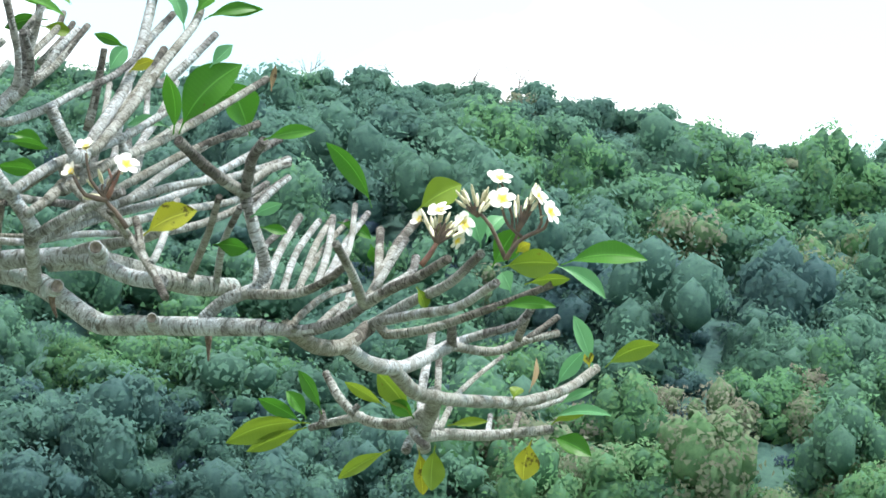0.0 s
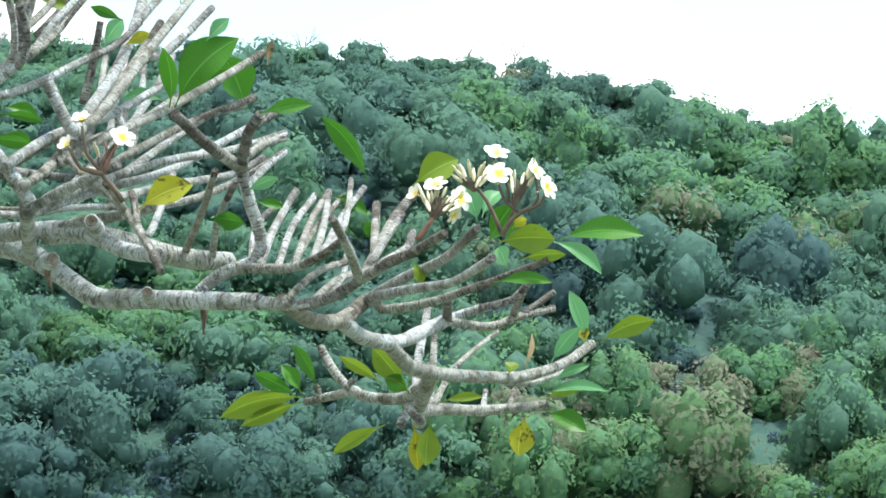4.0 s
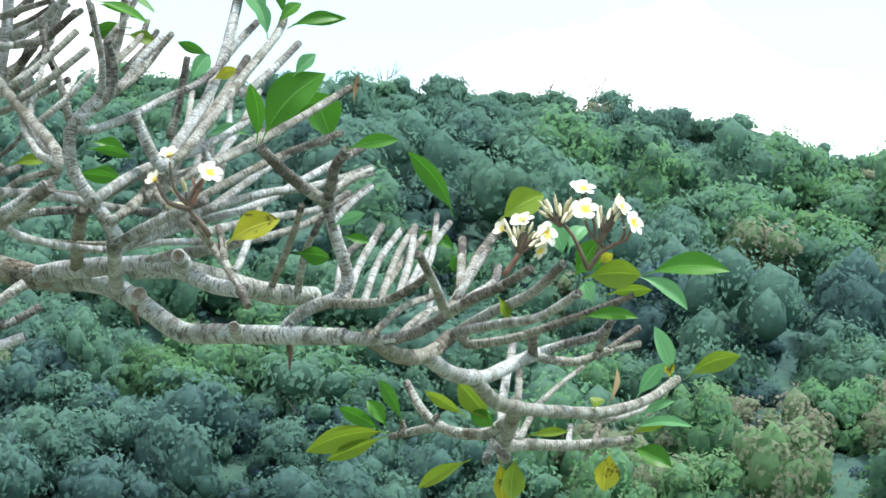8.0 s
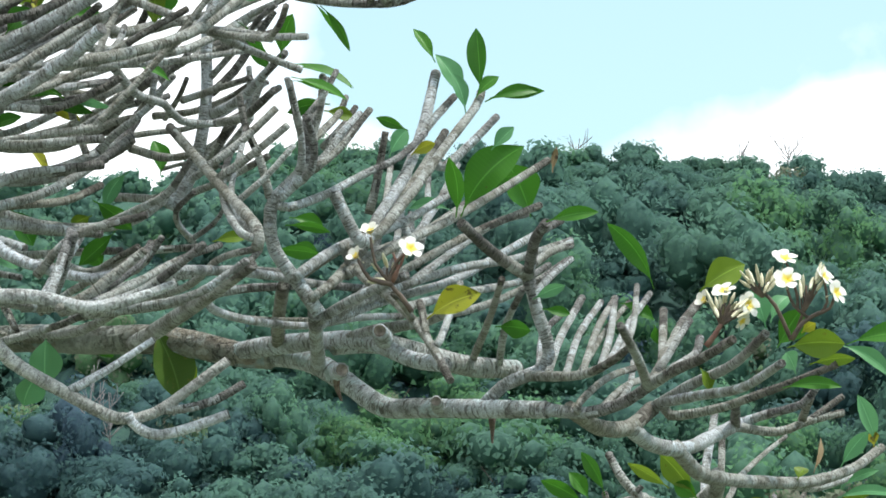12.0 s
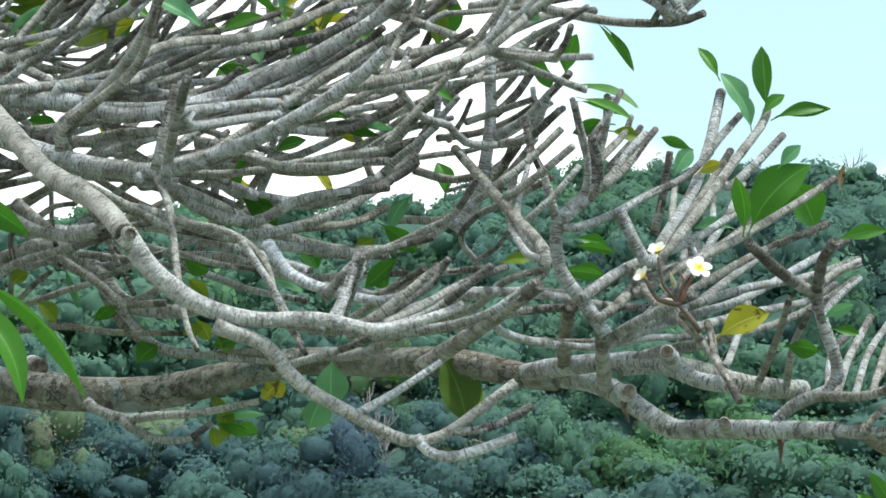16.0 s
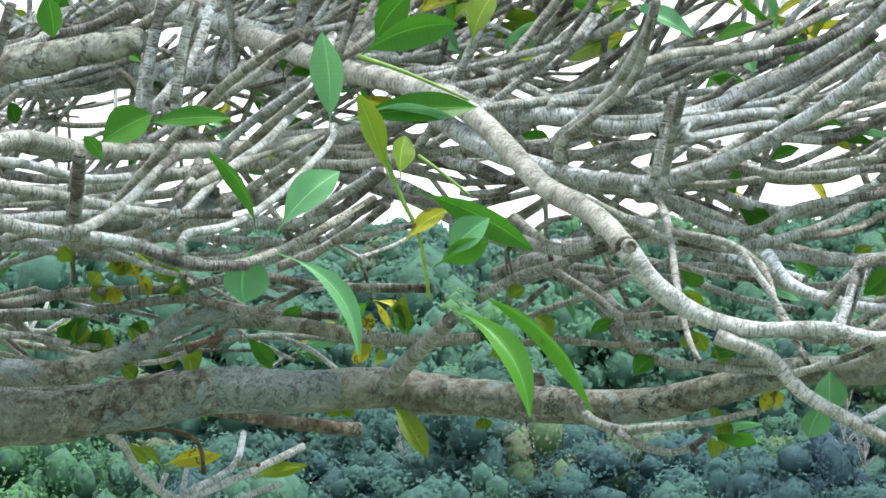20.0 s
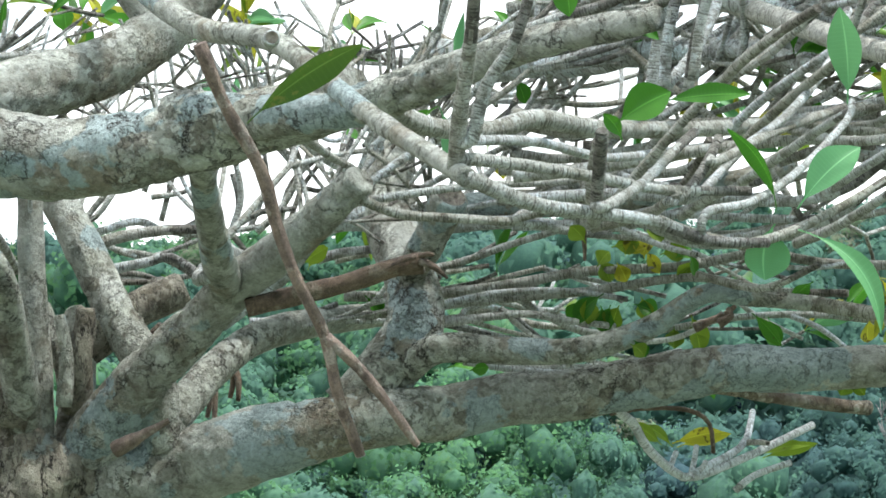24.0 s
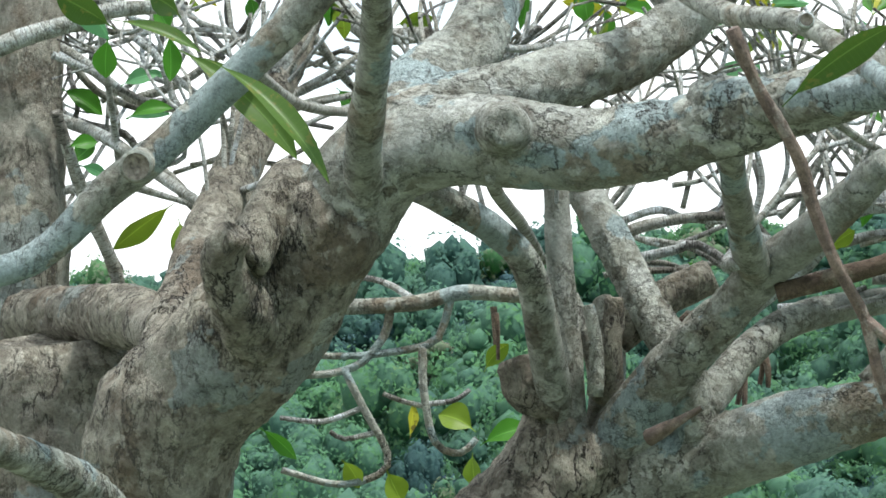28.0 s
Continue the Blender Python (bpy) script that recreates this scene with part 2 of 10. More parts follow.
def leaf_material(name, deep, fresh, spot, spots, glow):
    """Leathery blade: two-tone green, paler midrib and side veins, some blotches, light coming through from behind."""
    m, n, l, b = material(name, 0.45)
    b.inputs["Specular IOR Level"].default_value = 0.3
    tc = n.new("ShaderNodeTexCoord")
    uv = tc.outputs["UV"]
    info = n.new("ShaderNodeObjectInfo")
    tone = ramp(n, l, info.outputs["Random"], ((0.0, deep), (1.0, fresh)))
    tone = blend(n, l, noise_tex(n, l, tc.outputs["Object"], 12, 4), tone, fresh)
    wave = n.new("ShaderNodeTexWave")
    wave.wave_type, wave.bands_direction = "BANDS", "Y"
    wave.inputs["Scale"].default_value, wave.inputs["Distortion"].default_value = 7.0, 0.6
    l.new(uv, wave.inputs["Vector"])
    veins = ramp(n, l, wave.outputs["Fac"], ((0.9, (0, 0, 0)), (1.0, (0.14, 0.14, 0.14))))
    tone = blend(n, l, veins, tone, tuple(min(1, c * 1.5) for c in fresh))
    sep = n.new("ShaderNodeSeparateXYZ")
    l.new(uv, sep.inputs[0])
    mid = ramp(n, l, sep.outputs["X"], ((0.47, (0, 0, 0)), (0.495, (0.8, 0.8, 0.8)), (0.505, (0.8, 0.8, 0.8)), (0.53, (0, 0, 0))))
    tone = blend(n, l, mid, tone, tuple(min(1, c * 1.7 + 0.02) for c in fresh))
    sp = ramp(n, l, noise_tex(n, l, tc.outputs["Object"], 38, 4, 0.6), ((1 - spots, (0, 0, 0)), (1 - spots + 0.05, (0.9, 0.9, 0.9))))
    tone = blend(n, l, sp, tone, spot)
    l.new(tone, b.inputs["Base Color"])
    thru = n.new("ShaderNodeBsdfTranslucent")
    l.new(tone, thru.inputs["Color"])
    mx = n.new("ShaderNodeMixShader")
    mx.inputs["Fac"].default_value = glow
    l.new(b.outputs[0], mx.inputs[1])
    l.new(thru.outputs[0], mx.inputs[2])
    l.new(mx.outputs[0], n["Material Output"].inputs["Surface"])
    return m


LEAF = leaf_material("leaf_green", (0.025, 0.12, 0.012), (0.06, 0.21, 0.018), (0.07, 0.1, 0.02), 0.3, 0.34)
LEAF_PALE = leaf_material("leaf_bluish_green", (0.07, 0.24, 0.1), (0.13, 0.33, 0.14), (0.1, 0.2, 0.08), 0.28, 0.34)
LEAF_OLIVE = leaf_material("leaf_olive", (0.08, 0.16, 0.014), (0.17, 0.26, 0.022), (0.12, 0.11, 0.012), 0.33, 0.36)
LEAF_YELLOW = leaf_material("leaf_yellow_spotted", (0.24, 0.27, 0.015), (0.37, 0.37, 0.03), (0.09, 0.07, 0.015), 0.42, 0.36)
LEAF_DARK = leaf_material("leaf_dark_mottled", (0.03, 0.085, 0.014), (0.07, 0.135, 0.02), (0.13, 0.15, 0.03), 0.42, 0.26)
LEAF_DRY = leaf_material("leaf_dry", (0.14, 0.09, 0.04), (0.26, 0.19, 0.1), (0.05, 0.03, 0.02), 0.4, 0.15)


def plain(name, a, b_, scale, rough=0.6, glow=0.0):
    m, n, l, b = material(name, rough)
    c = ramp(n, l, noise_tex(n, l, n.new("ShaderNodeTexCoord").outputs["Object"], scale, 5), ((0.3, a), (0.7, b_)))
    l.new(c, b.inputs["Base Color"])
    return m


PETAL, pn, pl, pb = material("petal_white_yellow", 0.5)
psep = pn.new("ShaderNodeSeparateXYZ")
pl.new(pn.new("ShaderNodeTexCoord").outputs["UV"], psep.inputs[0])
pl.new(ramp(pn, pl, psep.outputs["Y"], ((0.1, (0.78, 0.55, 0.03)), (0.32, (0.76, 0.64, 0.16)), (0.45, (0.72, 0.71, 0.63)))), pb.inputs["Base Color"])
BUD = plain("bud_cream", (0.45, 0.42, 0.25), (0.75, 0.72, 0.55), 60)
STALK = plain("flower_stalk_reddish", (0.14, 0.06, 0.05), (0.23, 0.125, 0.085), 50)
STALK_BROWN = plain("flower_stalk_brown", (0.055, 0.038, 0.03), (0.14, 0.1, 0.072), 50)
CUT_WOOD = plain("cut_wood", (0.07, 0.055, 0.045), (0.32, 0.28, 0.23), 90, 0.9)


def foliage(name, tones, trans):
    """Hillside leaves: the tone of each crown from its own number, each sprig a little lighter or darker."""
    m, n, l, b = material(name, 0.75)
    b.inputs["Specular IOR Level"].default_value = 0.12
    at = n.new("ShaderNodeAttribute")
    at.attribute_name = "tone"
    c = ramp(n, l, at.outputs["Fac"], tones)
    geo = n.new("ShaderNodeNewGeometry")
    v = ramp(n, l, geo.outputs["Random Per Island"], ((0.0, (0.96, 0.97, 0.98)), (1.0, (1.04, 1.04, 1.03))))
    c = blend(n, l, 1.0, c, v, "MULTIPLY")
    tc = n.new("ShaderNodeTexCoord")
    clump = noise_tex(n, l, tc.outputs["Object"], 2.2, 7, 0.7)
    c = blend(n, l, 1.0, c, ramp(n, l, clump, ((0.36, (0.84, 0.85, 0.88)), (0.5, (1.0, 1.0, 1.0)), (0.64, (1.13, 1.12, 1.06)))), "MULTIPLY")
    bp = n.new("ShaderNodeBump")
    bp.inputs["Strength"].default_value, bp.inputs["Distance"].default_value = 0.2, 0.3
    l.new(clump, bp.inputs["Height"])
    l.new(bp.outputs[0], b.inputs["Normal"])
    l.new(c, b.inputs["Base Color"])
    thru = n.new("ShaderNodeBsdfTranslucent")
    l.new(c, thru.inputs["Color"])
    mx = n.new("ShaderNodeMixShader")
    mx.inputs["Fac"].default_value = trans
    l.new(b.outputs[0], mx.inputs[1])
    l.new(thru.outputs[0], mx.inputs[2])
    l.new(mx.outputs[0], n["Material Output"].inputs["Surface"])
    return m


# blue in these greens, navy at the low end, paints in distance haze
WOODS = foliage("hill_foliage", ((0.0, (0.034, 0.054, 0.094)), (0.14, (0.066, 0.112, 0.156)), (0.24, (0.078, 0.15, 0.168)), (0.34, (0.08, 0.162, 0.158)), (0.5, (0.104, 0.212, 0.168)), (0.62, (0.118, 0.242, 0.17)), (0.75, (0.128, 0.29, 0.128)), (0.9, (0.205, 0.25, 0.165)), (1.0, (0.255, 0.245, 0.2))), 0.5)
GREEN_STEM = plain("green_stem", (0.1, 0.2, 0.03), (0.2, 0.32, 0.06), 40)
SOIL = plain("ground_grass_and_earth", (0.06, 0.1, 0.05), (0.16, 0.17, 0.12), 0.8, 0.95)
PALE_WOOD = plain("pale_dead_wood", (0.16, 0.15, 0.15), (0.36, 0.34, 0.33), 3, 0.9)


# ---- mesh helpers ----
def mesh_object(name, verts, faces, mats, uvs=None, mat_ids=None, smooth=True):
    me = bpy.data.meshes.new(name)
    me.from_pydata(verts, [], faces)
    for m in mats:
        me.materials.append(m)
    if uvs is not None:
        lay = me.uv_layers.new(name="UVMap")
        loops = np.empty(len(me.loops), dtype=np.int32)
        me.loops.foreach_get("vertex_index", loops)
        if isinstance(uvs, np.ndarray) and len(uvs) == len(loops):
            lay.data.foreach_set("uv", uvs.ravel())
        else:
            lay.data.foreach_set("uv", np.asarray(uvs, dtype=np.float32)[loops].ravel())
    if mat_ids is not None:
        me.polygons.foreach_set("material_index", mat_ids)
    me.polygons.foreach_set("use_smooth", np.full(len(me.polygons), smooth))
    me.update()
    return new(name, me)


def glide(points, step):
    """A smooth line through the points (Catmull-Rom), sampled about every step metres."""
    p = [Vector(q) for q in points]
    p = [p[0] * 2 - p[1]] + p + [p[-1] * 2 - p[-2]]
    out = []
    for i in range(1, len(p) - 2):
        a, b, c, d = p[i - 1:i + 3]
        n = max(2, int((c - b).length / step))
        for k in range(n):
            t = k / n
            out.append(0.5 * ((2 * b) + (c - a) * t + (2 * a - 5 * b + 4 * c - d) * t * t + (3 * b - a - 3 * c + d) * t ** 3))
    out.append(p[-2])
    return out


def tube(line, r0, r1, sides, knobby, tip, power=1.0, lump=0.0, hollow=False):
    """Verts, faces, uvs, material ids of a tapering limb along the line, with a blunt end."""
    n = len(line)
    along, total = [0.0], 0.0
    for a, b in zip(line, line[1:]):
        total += (b - a).length
        along.append(total)
    verts, uvs, faces, ids = [], [], [], []
    side = Vector((0.12, 0.95, -0.28))
    seed = Vector((line[0].x * 3.1, line[0].z * 2.7, line[-1].x * 1.9))
    for i in range(n):
        t = (line[min(i + 1, n - 1)] - line[max(i - 1, 0)]).normalized()
        side = (side - t * side.dot(t)).normalized()
        up = t.cross(side)
        k = along[i] / total
        r = r0 + (r1 - r0) * k ** power
        r *= 1 + knobby * noise.noise(Vector((along[i] * 9 / max(0.3, r0 * 25), seed.x, seed.y)))
        if i == n - 1:
            r *= 1.02
        for s in range(sides):
            a = math.tau * s / sides
            d = side * math.cos(a) + up * math.sin(a)
            rr = r
            if lump:
                q = line[i] + d * r
                rr = r * (1 + lump * noise.noise(q * 3.2 + seed) + lump * 0.55 * noise.noise(q * 9.0 + seed) + lump * 0.3 * noise.noise(q * 24.0))
                if r0 > 0.055:
                    # torn crust: short fissures and a rough face
                    fis = abs(noise.noise(Vector((q.x * 13, q.y * 13, q.z * 6)) + seed))
                    rr += 0.0035 * noise.noise(q * 48.0) - 0.009 * max(0.0, 1 - fis / 0.13) * max(0.0, min(1.0, 0.35 + 2.4 * noise.noise(q * 3.4 + seed * 2)))
            verts.append(line[i] + d * rr)
            uvs.append((s / sides * math.tau * r0, along[i]))
    du, luv = math.tau * r0 / sides, []
    for i in range(n - 1):
        for s in range(sides):
            a, b = i * sides + s, i * sides + (s + 1) % sides
            faces.append((a, b, b + sides, a + sides))
            ids.append(0)
            u0, u1 = s * du, (s + 1) * du
            luv.extend(((u0, along[i]), (u1, along[i]), (u1, along[i + 1]), (u0, along[i + 1])))
    # blunt, slightly domed end with a sunken scar
    t = (line[-1] - line[-2]).normalized()
    last = (n - 1) * sides
    base = len(verts)
    for f, h in ((0.8, 0.14), (0.52, -0.16)) if hollow else ((0.82, 0.28), (0.5, 0.2)):
        for s in range(sides):
            v = verts[last + s]
            verts.append(line[-1] + (v - line[-1]) * f + t * r1 * h)
            uvs.append((uvs[last + s][0], total + r1 * h))
    for j, (lo, hi) in enumerate(((last, base), (base, base + sides))):
        for s in range(sides):
            faces.append((lo + s, lo + (s + 1) % sides, hi + (s + 1) % sides, hi + s))
            ids.append(1 if tip else 0)
    faces.append(tuple(base + sides + s for s in range(sides)))
    ids.append(1 if tip else 0)
    faces.append(tuple(range(sides - 1, -1, -1)))
    ids.append(0)
    for f in faces[len(luv) // 4:]:
        luv.extend(uvs[k] for k in f)
    return verts, faces, np.array(luv, dtype=np.float32), ids


def under(ob, parent):
    ob.parent = parent
    return ob


LIMB_LINES = []


def bough(name, points, d0, d1, mat=None, parent=None, label="", tip=True, lump=0.0, knobby=0.07, power=1.0, cut=False):
    """One limb or branch of the tree along the points, d0 and d1 centimetres thick at its two ends."""
    r0, r1 = d0 / 200, d1 / 200
    thick = max(r0, r1)
    sides = 9 if thick < 0.03 else 14 if thick < 0.06 else 26
    step = 0.025 if thick < 0.03 else 0.04
    if lump:
        sides, step = (68, 0.015) if r0 > 0.055 else (36, 0.025)
    line = glide(points, step)
    v, f, u, ids = tube(line, r0, r1, sides, knobby, tip, power, lump, cut)
    if name in ("trunk", "limb"):
        LIMB_LINES.append((line, min(r0, r1)))
    if tip and mat is None and thick < 0.019:
        # the youngest growth at the end is dark and rough, with a ragged beginning
        rnd = random.Random(int(points[-1][0] * 997 + points[-1][2] * 1753))
        dark = rnd.choice((1, 2, 3, 4, 5, 7))
        for k in range(max(0, len(line) - 1 - dark) * sides, (len(line) - 1) * sides):
            if k // sides > len(line) - 1 - dark or rnd.random() < 0.6:
                ids[k] = 1
    mat = mat or (BARK_YOUNG if thick < 0.026 else BARK_MID)
    if cut:
        ids = [i if k < len(ids) - 2 - sides or k == len(ids) - 1 else 1 for k, i in enumerate(ids)]
    ob = mesh_object(name, v, f, [mat, CUT_WOOD if cut else TIP], u, ids)
    under(ob, parent or TREE)
    if label:
        tagged(ob, label)
    return ob


def leaf(base, tip, width, mat, face=0.8, bend=0.12, turn=1, parent=None, arch=None):
    """One leaf blade from base to tip with its stalk, width cm across; face: how far it is turned to the front; bend, arch: droop."""
    a, b = Vector(base), Vector(tip)
    axis = b - a
    length = axis.length
    axis.normalize()
    front = -(a + b) / 2 + Vector((0, 0, 1.6))
    front = (front - axis * front.dot(axis)).normalized()
    across = axis.cross(front)
    ang = math.acos(max(0.05, min(1, face))) * turn
    normal = (front * math.cos(ang) + across * math.sin(ang)).normalized()
    across = axis.cross(normal).normalized()
    if normal.z < 0:
        bow = -normal
    else:
        bow = normal
    rows_n, cols = 15, 7
    w = width / 218
    verts, uvs, faces = [], [], []
    stalk = 0.12
    rnd = random.Random(int(a.x * 917 + a.z * 3571 + b.x * 211))
    ph = rnd.uniform(0, 6)
    arch = rnd.uniform(0.0, 0.16) if arch is None else arch
    over = axis.cross(front)
    over = -over if over.z < 0 else over
    for i in range(rows_n):
        t = i / (rows_n - 1)
        s = max(0.0, (t - stalk) / (1 - stalk))
        prof = (math.sin(math.pi * s ** 1.18) ** 0.85 if 0 < s < 1 else 0.0)
        prof *= 1 - 0.18 * s
        half = max(w * prof, 0.0016 if t < 0.98 else 0.0008)
        mid = a + axis * length * t + (bow * bend + over * arch) * (length * 2 * t * (1 - t))
        for j in range(cols):
            c = j / (cols - 1) * 2 - 1
            cup = abs(c) ** 1.2 * half * 0.42
            wav = 0.05 * half * math.sin(t * 15 + ph + c * 1.4) * abs(c)
            verts.append(mid + across * half * c + normal * (cup + wav))
            uvs.append((j / (cols - 1), t))
    for i in range(rows_n - 1):
        for j in range(cols - 1):
            k = i * cols + j
            faces.append((k, k + 1, k + cols + 1, k + cols))
    ob = mesh_object("leaf", verts, faces, [mat], uvs)
    return under(ob, parent or TREE)


def petal_mesh(size, curl):
    verts, uvs, faces = [], [], []
    for i in range(8):
        t = i / 7
        half = size * 0.42 * (0.42 + 1.2 * t - 0.4 * t * t) * math.sqrt(max(0.0, 1 - max(0.0, (t - 0.45) / 0.55) ** 2.2)) if t < 1 else size * 0.06
        for j in range(5):
            c = j / 4 * 2 - 1
            verts.append((half * c + 0.12 * size * t * t, size * t, size * (0.42 * t - curl * t * t) + 0.25 * half * c * (1 if c > 0 else 0.3)))
            uvs.append((j / 4, t))
    for i in range(7):
        for j in range(4):
            k = i * 5 + j
            faces.append((k, k + 1, k + 6, k + 5))
    return verts, faces, uvs


def flower(place, facing, size, parent=None, open_=1.0):
    """A five-petalled blossom, white with a yellow heart; each petal is a part of it."""
    z = Vector(facing).normalized()
    q = z.to_track_quat("Z", "Y").to_matrix().to_4x4()
    m = Matrix.Translation(place) @ q
    v, f, u = petal_mesh(size / 200, 0.28 * open_)
    heart_v = [(0.1 * size / 200 * math.cos(math.tau * k / 8) * (1 - h * 0.6), 0.1 * size / 200 * math.sin(math.tau * k / 8) * (1 - h * 0.6), -0.3 * size / 200 * h) for h in (0, 1, 3) for k in range(8)]
    heart_f = [(r * 8 + k, r * 8 + (k + 1) % 8, r * 8 + 8 + (k + 1) % 8, r * 8 + 8 + k) for r in (0, 1) for k in range(8)]
    head = mesh_object("flower", [m @ Vector(p) for p in heart_v], heart_f, [BUD], [(0.5, 0.0)] * len(heart_v))
    under(head, parent or TREE)
    tagged(head, "white plumeria blossom with a yellow heart")
    for k in range(5):
        r = Matrix.Rotation(math.tau * k / 5, 4, "Z")
        tilt = Matrix.Rotation(radians(52 * (1 - open_)), 4, "X")
        under(mesh_object("petal", [m @ r @ tilt @ Vector(p) for p in v], f, [PETAL], u), head)
    return head


def bud(base, tip, d, parent=None, mat=None):
    a, b = Vector(base), Vector(tip)
    line = [a.lerp(b, k / 8) for k in range(9)]
    verts, faces = [], []
    t = (b - a).normalized()
    s = t.orthogonal().normalized()
    u = t.cross(s)
    for i, p in enumerate(line):
        k = i / 8
        r = d / 265 * (0.35 + 0.65 * math.sin(math.pi * min(1, k * 0.9 + 0.08)) ** 1.2) if i < 8 else d / 800
        for j in range(6):
            an = math.tau * j / 6 + k * 1.5
            verts.append(p + (s * math.cos(an) + u * math.sin(an)) * r)
    for i in range(8):
        for j in range(6):
            faces.append((i * 6 + j, i * 6 + (j + 1) % 6, i * 6 + 6 + (j + 1) % 6, i * 6 + 6 + j))
    faces.append(tuple(48 + j for j in range(6)))
    return under(mesh_object("bud", verts, faces, [mat or BUD]), parent or TREE)


# ---- ground and the wooded hill across the valley ----
RIDGE = [(-180, 5.5), (-40, 6.0), (-12, 6.2), (-7, 6.5), (-5.5, 6.95), (-4.2, 7.2), (-3, 7.42), (-1.3, 7.76), (0.2, 7.94), (1.0, 8.1), (2.8, 8.08), (5.5, 8.1), (8, 7.95), (9.5, 7.5), (13, 7.45), (17, 7.35), (23, 7.2), (28, 6.75), (32, 6.45), (38, 5.9), (60, 5.5), (180, 5.5)]


def ridge_height(az, r):
    """Height of the crest in the direction az (degrees to the left of straight ahead) at r metres."""
    for (a0, e0), (a1, e1) in zip(RIDGE, RIDGE[1:]):
        if a0 <= az <= a1:
            return r * math.tan(radians(e0 + (e1 - e0) * (az - a0) / (a1 - a0)))
    return r * 0.1


FOOT, CREST = 300.0, 430.0


def hill(az, r):
    """Height of the ground in polar terms round the terrace."""
    top = ridge_height(az, CREST) + 0.2
    if r < FOOT:
        return 0.0 if r < 60 else -2.5 * min(1, (r - 60) / 60) + 5.0 * max(0, (r - 240) / 60) ** 2
    k = min(1.0, (r - FOOT) / (CREST - FOOT))
    fold = noise.noise(Vector((az * 0.35, r * 0.012, 3.1))) * 9 + noise.noise(Vector((az * 1.1, r * 0.03, 7.7))) * 3
    z = 2.5 + (top - 2.5) * (k ** 0.85) + fold * math.sin(math.pi * k)
    if r > CREST:
        z = top - (r - CREST) * 0.12
    return max(z, -4.0)


radii = [0.0, 4, 10, 25, 60, 90, 120, 180, 240, 280] + [300 + 10 * i for i in range(16)] + [470, 520, 600, 800, 1200, 2500, 4500]
angles = [-180 + 2.5 * i for i in range(68)] + [-10 + 1.0 * i for i in range(56)] + [47.5 + 2.5 * i for i in range(54)]
angles = sorted(set(a for a in angles if a < 180))
gv, gf = [], []
for r in radii:
    for a in angles:
        gv.append((-r * math.sin(radians(a)), r * math.cos(radians(a)), hill(a, r)))
na = len(angles)
for i in range(len(radii) - 1):
    for j in range(na):
        k = (j + 1) % na
        gf.append((i * na + j, i * na + k, (i + 1) * na + k, (i + 1) * na + j))
ground = mesh_object("ground", gv, gf, [SOIL])
tagged(ground, "earth and grass of the terrace, valley and hill", "ground", kind="structure")

rng = np.random.default_rng(5)


def ripple(p, f, ph):
    """Cheap uneven swell over points p, about -1 to 1."""
    x, y, z = p[..., 0] * f, p[..., 1] * f, p[..., 2] * f
    return (np.sin(x * 1.7 + 1.3 * np.sin(y * 1.1 + ph) + ph) + np.sin(y * 1.9 + 1.2 * np.sin(z * 1.3 + ph * 2)) + np.sin(z * 2.1 + 1.4 * np.sin(x * 0.9 + ph * 3))) / 3


def unit(v):
    return v / np.linalg.norm(v, axis=-1, keepdims=True)


PUFFS = 10
_ball = bmesh.new()
bmesh.ops.create_icosphere(_ball, subdivisions=1, radius=1.0)
BALL_V = np.array([v.co[:] for v in _ball.verts])
BALL_F = np.array([[v.index for v in f.verts] for f in _ball.faces])
_ball.free()


